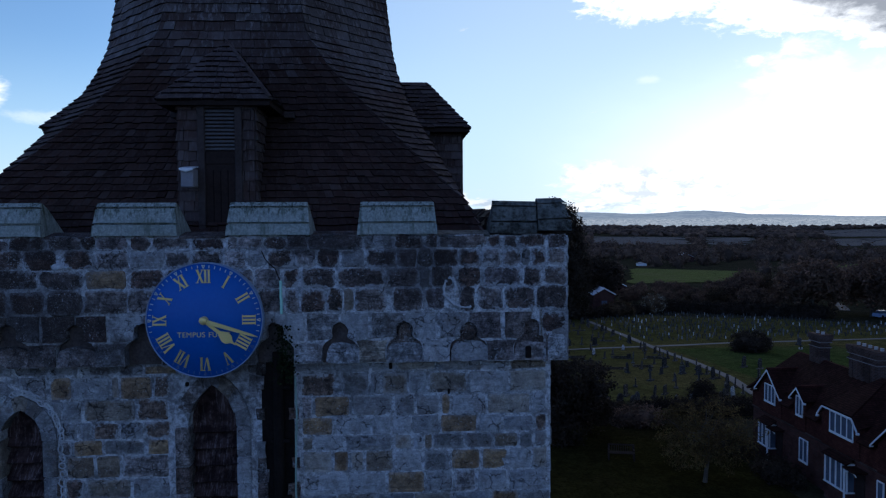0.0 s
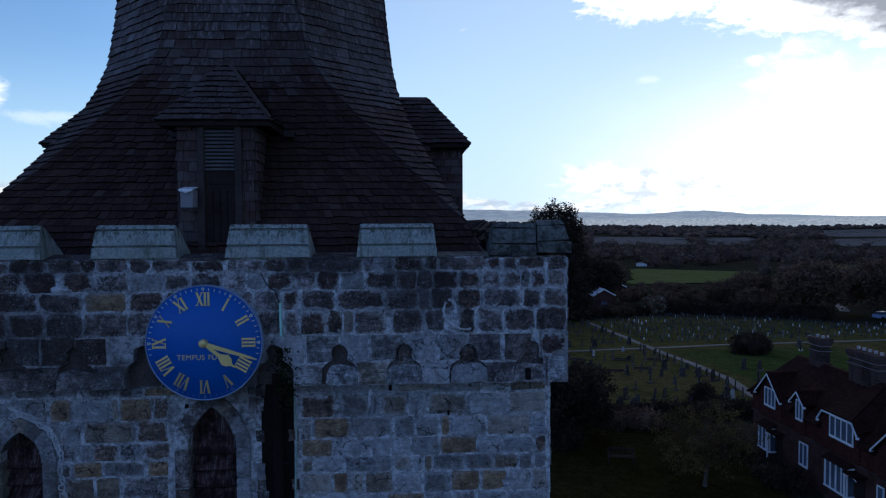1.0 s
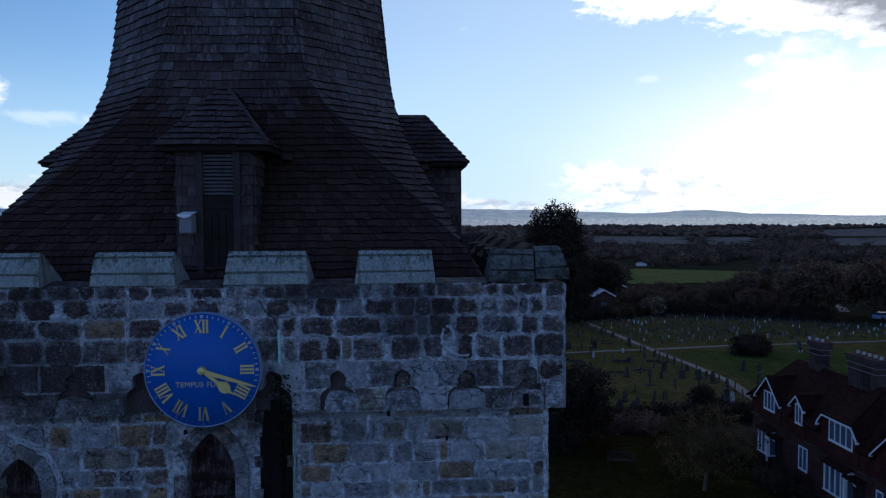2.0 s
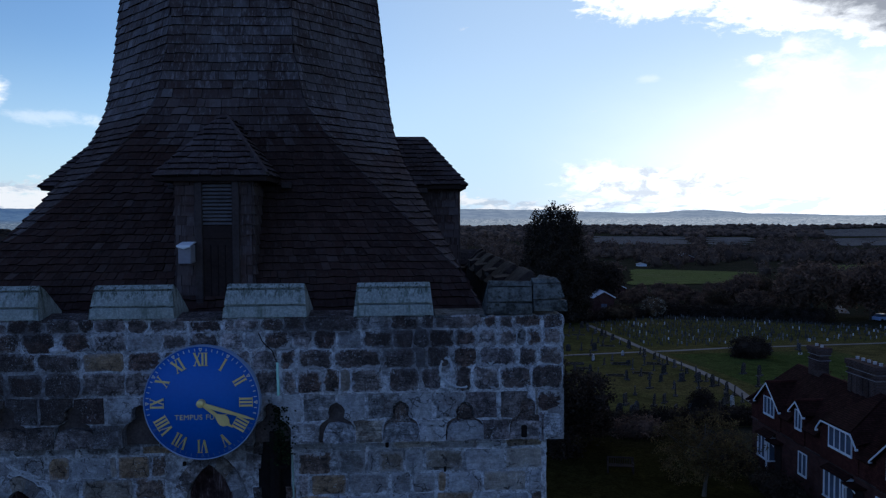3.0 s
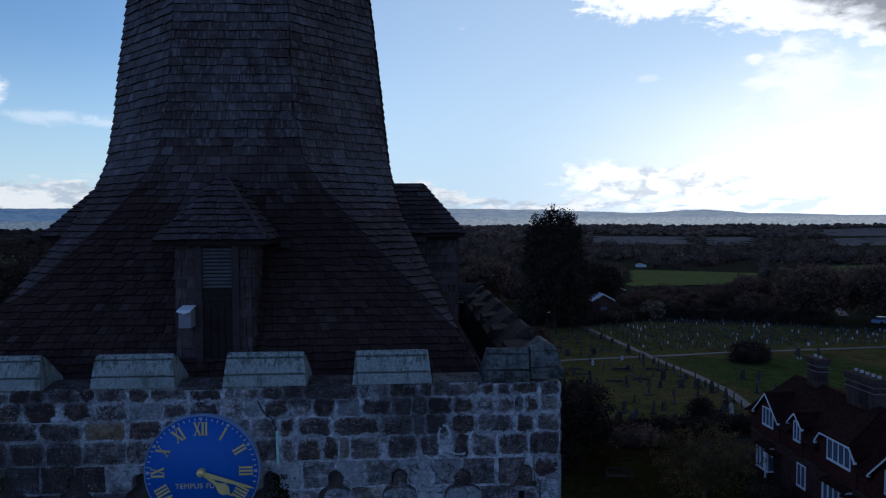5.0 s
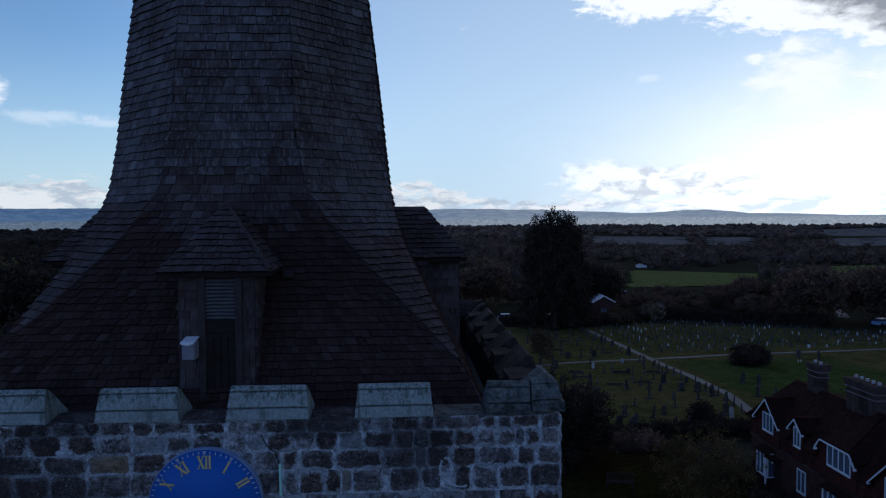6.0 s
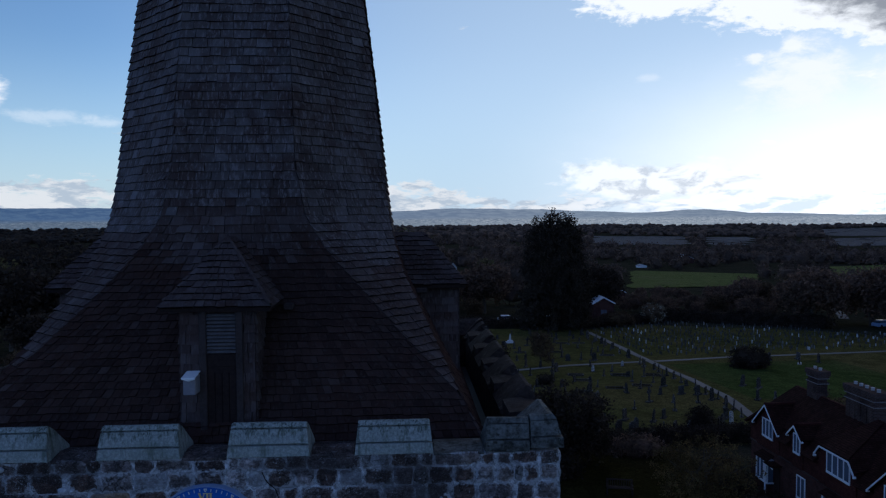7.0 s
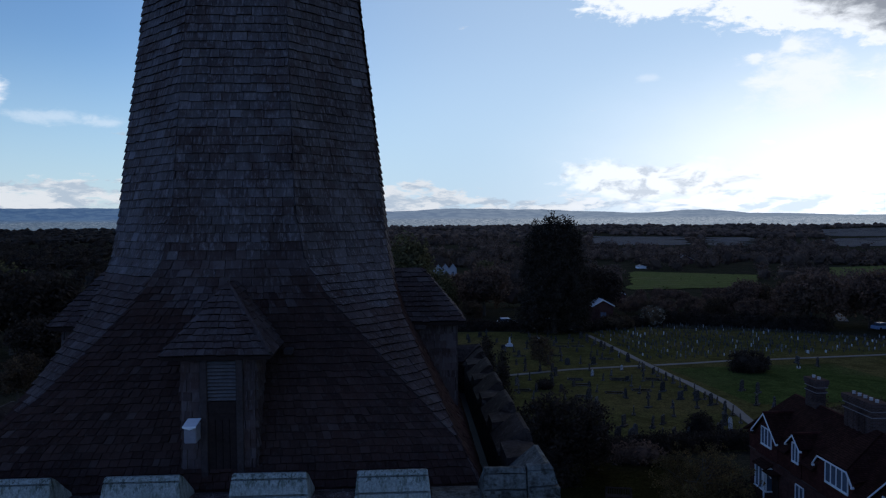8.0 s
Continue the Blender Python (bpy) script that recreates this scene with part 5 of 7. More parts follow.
while z < 33.0:
    run = spire_a(z) - spire_a(z + 0.1)
    gauge = GAUGE if z > 16.4 else 0.092
    dz_row = gauge * 0.1 / math.hypot(0.1, run) if z < 22.5 else GAUGE * 2
    lo, hi = ring(z), ring(z + dz_row * 1.12)
    jit = Vector((0, 0, rs.uniform(-0.005, 0.005)))
    for i in range(8):
        # side 7 to 0 is the front face
        near = i == 7 and 16.9 < z < 20.5
        slim, wide = (0.11, 0.225) if z > 16.4 else (0.075, 0.15)
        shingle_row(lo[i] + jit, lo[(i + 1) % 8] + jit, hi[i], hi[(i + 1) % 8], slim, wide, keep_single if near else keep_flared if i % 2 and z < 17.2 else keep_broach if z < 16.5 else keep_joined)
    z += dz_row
put("damp_cladding", add_row_shadow(damp_cladding.mesh("damp_cladding", M_SHINGLES_DARK)), spire, "dark brown shingles of the flared foot")["kind"] = "stuff"
put("dull_cladding", add_row_shadow(dull_cladding.mesh("dull_cladding", M_SHINGLES_MID)), spire, "dulled brown-grey shingles")["kind"] = "stuff"
put("shingle_cladding", add_row_shadow(cladding.mesh("shingle_cladding", M_SHINGLES)), spire, "rows of weathered oak shingles")["kind"] = "stuff"

# dormers -----------------------------------------------------------
D_FRONT, D_HALF, D_EAVE, D_TOP = 2.92, 0.42, 15.73, 16.50
E_FRONT, E_HALF = 3.04, 0.62


def dormer(k):
    m = side_turn(k)

    def done(bm, name, mat, parent, label=""):
        bmesh.ops.transform(bm, matrix=m, verts=bm.verts)
        return part(name, bm, mat, parent, label)

    body = done(boxes((-D_HALF, D_HALF, -D_FRONT, -1.75, 13.7, D_EAVE + 0.05)), "dormer", M_OAK_DARK, spire, "small hipped belfry dormer with a louvred door")
    # the roof: a hipped cap against the spire
    v = [(-E_HALF, -E_FRONT, D_EAVE), (E_HALF, -E_FRONT, D_EAVE), (E_HALF, -1.7, D_EAVE), (-E_HALF, -1.7, D_EAVE), (0, -2.42, D_TOP), (0, -1.7, D_TOP)]
    v += [(x * 0.98, y * (0.995 if y < -2 else 1), z - 0.05) for x, y, z in v[:4]]
    roof = bmesh.new()
    bv = [roof.verts.new(p) for p in v]
    for f in ((0, 1, 4), (1, 2, 5, 4), (3, 0, 4, 5), (0, 6, 7, 1), (1, 7, 8, 2), (3, 9, 6, 0), (6, 9, 8, 7)):
        roof.faces.new([bv[i] for i in f])
    cap = done(roof, "dormer_roof", M_OAK_DARK, spire)
    pile, roof_pile = Pile(), Pile()
    n = 11
    for i in range(n):
        f0, f1 = i / n, min(1.0, (i + 1.12) / n)
        def at(f, side):
            hw, fr, z = E_HALF * (1 - f) + 0.01, E_FRONT - (E_FRONT - 2.42) * f + 0.012, D_EAVE + (D_TOP - D_EAVE) * f + 0.004
            return Vector((side * hw, -fr, z)), Vector((side * hw, -1.75, z))
        (l0, lb0), (l1, lb1) = at(f0, -1), at(f1, -1)
        (r0, rb0), (r1, rb1) = at(f0, 1), at(f1, 1)
        shingle_row(l0, r0, l1, r1, 0.07, 0.14, roof_pile.add)
        shingle_row(r0, rb0, r1, rb1, 0.10, 0.19, roof_pile.add)
        shingle_row(lb0, l0, lb1, l1, 0.10, 0.19, roof_pile.add)
    for sx in ((1,) if k == 0 else ()):
        a, b = Vector((sx * E_HALF, -E_FRONT - 0.01, D_EAVE + 0.03)), Vector((0, -2.42, D_TOP + 0.035))
        bm = tube([a, a.lerp(b, 0.5) + Vector((0, 0, 0.006)), b], [0.026, 0.022, 0.02], 5)
        done(bm, "hip_board", M_SHINGLES_MID if sx > 0 else M_OAK, cap)
    # shingled front strips and cheeks
    z = 13.85
    while z < D_EAVE - 0.02:
        h = z + 0.125
        y = -D_FRONT - 0.004
        P = lambda x, yy, zz: Vector((x, yy, zz))
        shingle_row(P(-D_HALF, y, z), P(-0.205, y, z), P(-D_HALF, y, h), P(-0.205, y, h), 0.08, 0.19, pile.add)
        shingle_row(P(0.285, y, z), P(D_HALF, y, z), P(0.285, y, h), P(D_HALF, y, h), 0.08, 0.19, pile.add)
        x = D_HALF + 0.004
        shingle_row(P(x, y, z), P(x, -1.8, z), P(x, y, h), P(x, -1.8, h), 0.09, 0.2, pile.add)
        shingle_row(P(-x, -1.8, z), P(-x, y, z), P(-x, -1.8, h), P(-x, y, h), 0.09, 0.2, pile.add)
        z += 0.112
    me = add_row_shadow(pile.mesh("dormer_shingles", M_SHINGLES_MID))
    me.transform(m)
    put("dormer_shingles", me, cap)["kind"] = "stuff"
    me = add_row_shadow(roof_pile.mesh("roof_shingles", M_SHINGLES_MID))
    me.transform(m)
    put("roof_shingles", me, cap)["kind"] = "stuff"
    yf = -D_FRONT
    for x in (-0.165, 0.245):
        done(boxes((x - 0.04, x + 0.04, yf - 0.05, yf + 0.02, 13.7, D_EAVE - 0.01), bevel=0.008), "door_post", M_OAK, body)
    done(boxes((-0.125, 0.205, yf - 0.045, yf + 0.02, D_EAVE - 0.07, D_EAVE - 0.012), bevel=0.006), "door_head", M_OAK, body)
    done(boxes((-0.125, 0.205, yf - 0.02, yf + 0.01, 13.7, 15.04), (-0.125, 0.205, yf - 0.03, yf + 0.01, 15.04, 15.18), bevel=0.004), "door", M_OAK_DARK, body, "dark boarded belfry door")
    for x in (-0.04, 0.04, 0.12):
        done(boxes((x - 0.004, x + 0.004, yf - 0.024, yf - 0.018, 13.7, 14.97)), "door_joint", M_NEAR_BLACK, body)
    z = 15.21
    while z < 15.64:
        mm = Matrix.Translation((0.04, yf - 0.012, z)) @ Matrix.Rotation(radians(35), 4, "X")
        done(boxes((-0.163, 0.163, -0.022, 0.022, -0.005, 0.005), m=mm), "louvre_slat", M_LOUVRE, body)
        z += 0.042
    # cut ends of the wall plate under the eaves
    for x in (-0.60, 0.72):
        done(boxes((x - 0.055, x + 0.055, -2.46, -2.3, 15.62, 15.69), bevel=0.008), "plate_end", M_OAK, cap)


for k in range(4):
    dormer(k)

# the grey box fixed beside the front dormer's door
M_BOX_GREY = two_scale("dull_grey_box_paint", (0.13, 0.125, 0.14), (0.20, 0.195, 0.215), 4, 30, 0.7, 0.2, 0.003)
cabinet = thing("junction_box", "pale grey metal box with sloping hood beside belfry door", "metal box", (-0.218, 0.64, 14.772))
cabinet.scale = (0.94, 1.0, 0.82)
part("box_body", boxes((-0.072, 0.072, -0.07, 0.12, 0.0, 0.245), bevel=0.01), M_BOX_GREY, cabinet)
hood = bmesh.new()
rim_points = [(-0.080, 0.288, 0.12), (-0.080, 0.250, -0.10), (-0.080, 0.232, -0.104), (0.0, 0.204, -0.104), (0.080, 0.232, -0.104), (0.080, 0.250, -0.10), (0.080, 0.288, 0.12)]
outer = [hood.verts.new((x, y, z)) for x, z, y in rim_points]
inner = [hood.verts.new((x * 0.95, y + 0.012, z - 0.012)) for x, z, y in rim_points]
for ring_ in (outer, inner):
    hood.faces.new((ring_[0], ring_[1], ring_[5], ring_[6]))
    hood.faces.new(ring_[1:6])
for i in range(7):
    hood.faces.new((outer[i], outer[(i + 1) % 7], inner[(i + 1) % 7], inner[i]))
bmesh.ops.recalc_face_normals(hood, faces=hood.faces)
part("box_hood", hood, M_WHITE, cabinet, "white sloping hood")
part("box_bracket", boxes((-0.03, 0.03, 0.12, 0.23, 0.05, 0.2)), M_OAK_DARK, cabinet)

# ---------------------------------------------------------------- tower clock
R_DIAL = 0.597
clock = thing("tower_clock", "round blue tower clock with gilded Roman numerals and pointers", "clock", (0.125, -0.045, 13.415))
clock.scale = (0.968, 1.0, 0.968)


def lathe(profile, sides=72):
    """Turned about the y axis: profile of radius, y."""
    bm = bmesh.new()
    rows = [[bm.verts.new((r * math.cos(i * math.tau / sides), y, r * math.sin(i * math.tau / sides))) for i in range(sides)] for r, y in profile]
    for a, b in zip(rows, rows[1:]):
        for i in range(sides):
            bm.faces.new((a[i], a[(i + 1) % sides], b[(i + 1) % sides], b[i]))
    bm.faces.new(rows[0])
    bm.faces.new(rows[-1][::-1])
    return bm


part("dial", lathe([(0.02, -0.0525), (R_DIAL - 0.013, -0.0515), (R_DIAL - 0.011, -0.044), (R_DIAL - 0.011, 0.03)]), M_BLUE, clock, "plain bright blue dial", True)
part("rim", lathe([(R_DIAL - 0.011, -0.030), (R_DIAL - 0.009, -0.056), (R_DIAL - 0.003, -0.059), (R_DIAL, -0.052), (R_DIAL, 0.05)]), M_RIM, clock, "thin pale blue rim")


def face_y(r):
    return -0.0525 + 0.001 * (r / R_DIAL) - 0.003


def bars(strips, angle, radius):
    """Flat strokes (x0, z0, x1, z1, width) lettered round the dial, feet to the centre."""
    bm = bmesh.new()
    ca, sa = math.cos(angle), math.sin(angle)
    for x0, z0, x1, z1, wd in strips:
        d = Vector((x1 - x0, z1 - z0)).normalized()
        nrm = Vector((-d.y, d.x)) * wd / 2
        loop = []
        for px, pz, s in ((x0, z0, 1), (x1, z1, 1), (x1, z1, -1), (x0, z0, -1)):
            qx, qz = px + s * nrm.x, pz + s * nrm.y + radius
            loop.append((qx * ca + qz * sa, -qx * sa + qz * ca))
        ring_a = [bm.verts.new((x, face_y(math.hypot(x, z)) - 0.004, z)) for x, z in loop]
        ring_b = [bm.verts.new((x, face_y(math.hypot(x, z)) + 0.004, z)) for x, z in loop]
        bm.faces.new(ring_a)
        for i in range(4):
            bm.faces.new((ring_a[i], ring_b[i], ring_b[(i + 1) % 4], ring_a[(i + 1) % 4]))
    return bm


def roman(text):
    """Strokes of a numeral, centred, 0.13 high."""
    h, x, out = 0.066, 0.0, []
    for ch in text:
        if ch == "I":
            out.append((x + 0.014, -h, x + 0.014, h, 0.020))
            out += [(x - 0.002, s * h, x + 0.030, s * h, 0.006) for s in (-1, 1)]
            x += 0.036
        elif ch == "V":
            out += [(x + 0.006, h, x + 0.034, -h, 0.021), (x + 0.062, h, x + 0.036, -h, 0.008), (x - 0.008, h, x + 0.024, h, 0.006), (x + 0.05, h, x + 0.074, h, 0.006)]
            x += 0.074
        else:
            out += [(x + 0.006, h, x + 0.062, -h, 0.021), (x + 0.060, h, x + 0.008, -h, 0.008)]
            out += [(x + a, s * h, x + b, s * h, 0.006) for s in (-1, 1) for a, b in ((-0.006, 0.022), (0.046, 0.074))]
            x += 0.076
    mid = (x - 0.006) / 2
    return [(a - mid, b, c - mid, d, e) for a, b, c, d, e in out]


# low numerals and marks: missing reflection is painted in as duller gilt
for i, text in enumerate(("XII", "I", "II", "III", "IIII", "V", "VI", "VII", "VIII", "IX", "X", "XI")):
    part("numeral", bars(roman(text), i * math.tau / 12, 0.455), M_GOLD_DIM if i in (5, 6, 7) else M_GOLD, clock)
for i in range(60):
    a = i * math.tau / 60
    gilt = M_TICK_DIM if 17 < i < 43 else M_TICK
    if i % 5:
        part("minute_mark", bars([(0, -0.014, 0, 0.014, 0.0075)], a, 0.555), gilt, clock)
    else:
        part("minute_mark", bars([(-0.014, 0.014, 0.0, -0.018, 0.008), (0.014, 0.014, 0.0, -0.018, 0.008), (-0.016, 0.014, 0.016, 0.014, 0.007)], a, 0.555), gilt, clock)


def lettering(text, size, at, material, parent, name):
    curve = bpy.data.curves.new(name, "FONT")
    curve.body, curve.size, curve.extrude, curve.align_x = text, size, 0.002, "CENTER"
    curve.space_character = 1.08
    ob = bpy.data.objects.new(name, curve)
    scene.collection.objects.link(ob)
    me = bpy.data.meshes.new_from_object(ob.evaluated_get(bpy.context.evaluated_depsgraph_get()))
    bpy.data.objects.remove(ob)
    me.transform(Matrix.Translation(at) @ Matrix.Rotation(radians(90), 4, "X"))
    me.materials.clear()
    me.materials.append(material)
    return put(name, me, parent)


lettering("TEMPUS", 0.076, (-0.135, -0.054, -0.175), M_GOLD, clock, "motto_word")
lettering("FUGIT", 0.076, (0.150, -0.054, -0.175), M_GOLD, clock, "motto_word")


def pointer(name, angle, outline, y):
    ca, sa = math.cos(angle), math.sin(angle)
    full = outline + [(-x, z) for x, z in outline[::-1]]
    bm = prism([(x * ca + z * sa, -x * sa + z * ca) for x, z in full], y - 0.006, y + 0.006)
    part(name, bm, M_GOLD, clock)


pointer("hour_pointer", radians(128.5), [(0.016, -0.03), (0.017, 0.10), (0.018, 0.20), (0.040, 0.238), (0.055, 0.27), (0.058, 0.295), (0.046, 0.328), (0.022, 0.35), (0.012, 0.365), (0.002, 0.41)], -0.082)
pointer("minute_pointer", radians(107.3), [(0.020, -0.04), (0.022, 0.06), (0.020, 0.22), (0.012, 0.50), (0.002, 0.575)], -0.10)
part("boss", lathe([(0.012, -0.128), (0.036, -0.118), (0.042, -0.10), (0.042, -0.04)], 20), M_GOLD, clock)
part("clock_mount", lathe([(0.25, 0.0), (0.25, 0.07)], 24), M_NEAR_BLACK, clock)

# ---------------------------------------------------------------- land
H_R = [0, 30, 42, 54, 70, 94, 131, 443, 1300, 3400, 5200]
H_V = [0, 0, -0.5, -1.0, -1.6, -3.0, -4.7, -16.3, -24, -27, -27]


def ground_z(x, y):
    r = math.hypot(x, y)
    return float(np.interp(r, H_R, H_V)) + (0.08 * noise.noise((x * 0.06, y * 0.06, 0)) if 20 < r < 160 else 0.0)


radii = [0, 6, 12, 18, 24, 30, 36, 42, 48, 54, 60, 65, 70, 76, 82, 88, 94, 100, 107, 115, 123, 131, 140, 160, 190, 230, 290, 360, 443, 560, 750, 1000, 1300, 1800, 2400, 3000, 3500, 3900, 4300]
sides = 160
verts, faces = [(0, 0, 0)], []
for r in radii[1:]:
    for i in range(sides):
        a = i * math.tau / sides
        x, y = r * math.cos(a), r * math.sin(a)
        verts.append((x, y, ground_z(x, y)))
for i in range(sides):
    faces.append((0, 1 + i, 1 + (i + 1) % sides))
for k in range(len(radii) - 2):
    for i in range(sides):
        a, b = 1 + k * sides, 1 + (k + 1) * sides
        faces.append((a + i, b + i, b + (i + 1) % sides, a + (i + 1) % sides))
ground = put("ground", mesh_from("ground", verts, faces, M_GROUND, True))
tagged(ground, "rough grass ground falling away to farmland", "ground", kind="structure")


def draped(name, corners, material, lift, label, steps=10, category="field", waver=0.0):
    """A four-cornered patch laid on the ground."""
    (x0, y0), (x1, y1), (x2, y2), (x3, y3) = corners
    vs, fs = [], []
    for i in range(steps + 1):
        for j in range(steps + 1):
            u, v = i / steps, j / steps
            x = (x0 * (1 - u) + x1 * u) * (1 - v) + (x3 * (1 - u) + x2 * u) * v
            y = (y0 * (1 - u) + y1 * u) * (1 - v) + (y3 * (1 - u) + y2 * u) * v
            if waver:
                x += waver * noise.noise((x * 0.9 / waver, y * 0.9 / waver, 3.0)) + 0.35 * waver * noise.noise((x * 3 / waver, y * 3 / waver, 8.0))
                y += waver * noise.noise((x * 0.9 / waver, y * 0.9 / waver, 5.0)) + 0.35 * waver * noise.noise((x * 3 / waver, y * 3 / waver, 1.0))
            vs.append((x, y, ground_z(x, y) + lift))
    for i in range(steps):
        for j in range(steps):
            a = i * (steps + 1) + j
            fs.append((a, a + steps + 1, a + steps + 2, a + 1))
    return tagged(put(name, mesh_from(name, vs, fs, material, True)), label, category, kind="structure")


def strip(name, points, width, material, lift, label):
    """A path along points, laid on the ground, with a small thickness."""
    pts = []
    for a, b in zip(points, points[1:]):
        n = max(2, int(math.dist(a, b) / 2.5))
        pts += [(a[0] + (b[0] - a[0]) * i / n, a[1] + (b[1] - a[1]) * i / n) for i in range(n)]
    pts.append(points[-1])
    vs, fs = [], []
    for i, p in enumerate(pts):
        q, o = pts[min(i + 1, len(pts) - 1)], pts[max(i - 1, 0)]
        d = Vector((q[0] - o[0], q[1] - o[1])).normalized()
        for s in (-1, 1):
            wd = width / 2 + 0.06 * math.sin(i * 1.3 + s)
            x, y = p[0] - s * d.y * wd, p[1] + s * d.x * wd
            vs += [(x, y, ground_z(x, y) - 0.1), (x, y, ground_z(x, y) + lift)]
    for i in range(len(pts) - 1):
        a, b = 4 * i, 4 * i + 4
        fs += [(a + 1, a + 3, b + 3, b + 1), (a, a + 1, b + 1, b), (a + 3, a + 2, b + 2, b + 3)]
    return tagged(put(name, mesh_from(name, vs, fs, material)), label, "path", kind="structure")


# hills at the edge of sight
RIDGE_AZ = [-180, -60, -28, -20, -10, -1, 4, 9.5, 14, 18, 20.5, 23, 26, 31, 36, 60, 180]
RIDGE_H = [60, 70, 84, 84, 70, 56, 76, 66, 54, 42, 48, 59, 38, 22, 20, 40, 60]


def hill_top(az):
    """Height of the far ridge, metres, by bearing in degrees."""
    return float(np.interp(az, RIDGE_AZ, RIDGE_H)) + 5 * noise.noise((az * 0.4, 7.7, 0)) + 2.2 * noise.noise((az * 1.7, 1.2, 0)) + 1.6 * noise.noise((az * 6.0, 4.2, 0))


vs, fs = [], []
N = 1400
for i in range(N):
    az = -180 + 360 * i / N
    s, c = math.sin(radians(az)), math.cos(radians(az))
    for r, h in ((3500, -27.0), (3900, -8), (4250, 0.55 * hill_top(az)), (4500, hill_top(az)), (4700, -30)):
        vs.append((r * s, r * c, h))
for i in range(N):
    a, b = 5 * i, 5 * ((i + 1) % N)
    for j in range(4):
        fs.append((a + j, b + j, b + j + 1, a + j + 1))
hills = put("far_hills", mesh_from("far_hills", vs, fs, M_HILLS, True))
tagged(hills, "hazy blue chalk hills far off on the horizon", "hills", kind="structure")


draped("green_field", [(138, 421), (195, 375), (139, 266), (84, 250)], M_FIELD, 0.32, "green pasture between hedges", 24, "field", 4.0)
draped("green_field", [(277, 445), (345, 465), (300, 395), (212, 338)], M_FIELD, 0.32, "green pasture between hedges", 24, "field", 4.0)
draped("green_field", [(-290, 518), (-262, 513), (-206, 402), (-225, 396)], M_FIELD, 0.32, "green pasture beyond the woods", 24, "field", 9.0)
for c in ([(394, 1503), (562, 1404), (372, 911), (249, 933)], [(576, 1353), (660, 1331), (452, 900), (389, 909)], [(1243, 2092), (1625, 2345), (1100, 1300), (833, 1378)], [(731, 1192), (885, 1272), (680, 870), (526, 842)]):
    draped("stubble_field", c, M_STUBBLE, 0.3, "pale grey-green stubble field far off", 24, "field", 45.0)
draped("churchyard_grass", [(4, 44.5), (34, 46.5), (34.5, 128), (4, 128)], M_YARD, 0.04, "churchyard grass between the graves", 40, "grass")
draped("churchyard_grass", [(34, 46.5), (64, 50), (98, 118), (34.5, 140)], M_YARD, 0.04, "churchyard grass between the graves", 40, "grass")
draped("lawn", [(37, 62), (62, 66), (62, 90), (36.6, 85)], M_LAWN, 0.07, "mown churchyard lawn", 14, "lawn")
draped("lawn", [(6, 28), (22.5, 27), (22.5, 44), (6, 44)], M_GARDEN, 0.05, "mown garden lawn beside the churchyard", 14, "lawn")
strip("path", [(30.5, 42), (33.0, 54), (34.6, 64), (35.0, 74), (35.0, 88), (35.3, 104), (35.4, 122)], 0.95, M_PATH, 0.09, "pale tarmac churchyard path")
strip("cross_path", [(2, 72), (13, 78.7), (23, 84), (34.2, 87.4)], 0.9, M_PATH, 0.08, "narrow pale path across the graves")
strip("cross_path", [(35.8, 87.7), (48, 91.6), (62.5, 95.3), (76.5, 99.5), (100, 106)], 0.9, M_PATH, 0.08, "narrow pale path across the graves")
strip("road_beyond", [(99, 146), (104.5, 156), (112, 172)], 2.0, M_LANE, 0.12, "grey lane between dark trees")
strip("lane", [(-20, 140), (20, 139), (34, 136)], 4.0, M_LANE, 0.10, "grey lane behind the churchyard")
# ---------------------------------------------------------------- brick cottages by the churchyard
HB = (24.5, 30.0, -0.35)
# own frame: x into the house from its front, y along the front (away from the church is +), z up
house = thing("brick_cottage", "red brick and tile-hung cottage row with gabled dormers and white windows", "house", HB)
Z1 = 2.65                        # foot of the tile hanging
EAVE, RIDGE_X, RIDGE_Z = 3.75, 2.5, 6.12
Y0, Y1 = -11.0, 7.6


def slab(points, thick, material, name, parent, label=""):
    """A flat plate of given corners, thickened along its own normal."""
    bm = bmesh.new()
    vs = [bm.verts.new(p) for p in points]
    f = bm.faces.new(vs)
    f.normal_update()
    n = f.normal.copy()
    ext = bmesh.ops.extrude_face_region(bm, geom=[f])
    bmesh.ops.translate(bm, verts=[g for g in ext["geom"] if isinstance(g, bmesh.types.BMVert)], vec=-n * thick)
    return part(name, bm, material, parent, label)


part("ground_floor_wall", boxes((0.0, 0.3, Y0, Y1, 0, Z1), (5.0, 5.3, Y0, Y1, 0, EAVE), (0.3, 5.0, Y0, Y0 + 0.3, 0, EAVE), (0.3, 5.0, Y1 - 0.3, Y1, 0, EAVE)), M_BRICK, house, "dark red brick ground floor wall")
part("upper_wall", boxes((-0.06, 0.3, Y0, Y1, Z1, EAVE)), M_TILE_HUNG, house, "dark red hung tile upper wall")
part("string_course", boxes((-0.12, -0.06, Y0, Y1, Z1 - 0.06, Z1 + 0.05), bevel=0.015), M_CHIMNEY, house)
# main roof
GABLES = [(3.75, 6.8), (1.18, 2.7), (-3.55, -0.1), (-7.9, -4.62)]
SLOPE = (RIDGE_Z - EAVE + 0.1) / (RIDGE_X + 0.30)


def roof_z(x):
    return EAVE - 0.1 + (x + 0.30) * SLOPE


cuts = sorted([Y0 - 0.3, Y1 - 0.9] + [y for g in GABLES for y in g if y < Y1 - 0.9])
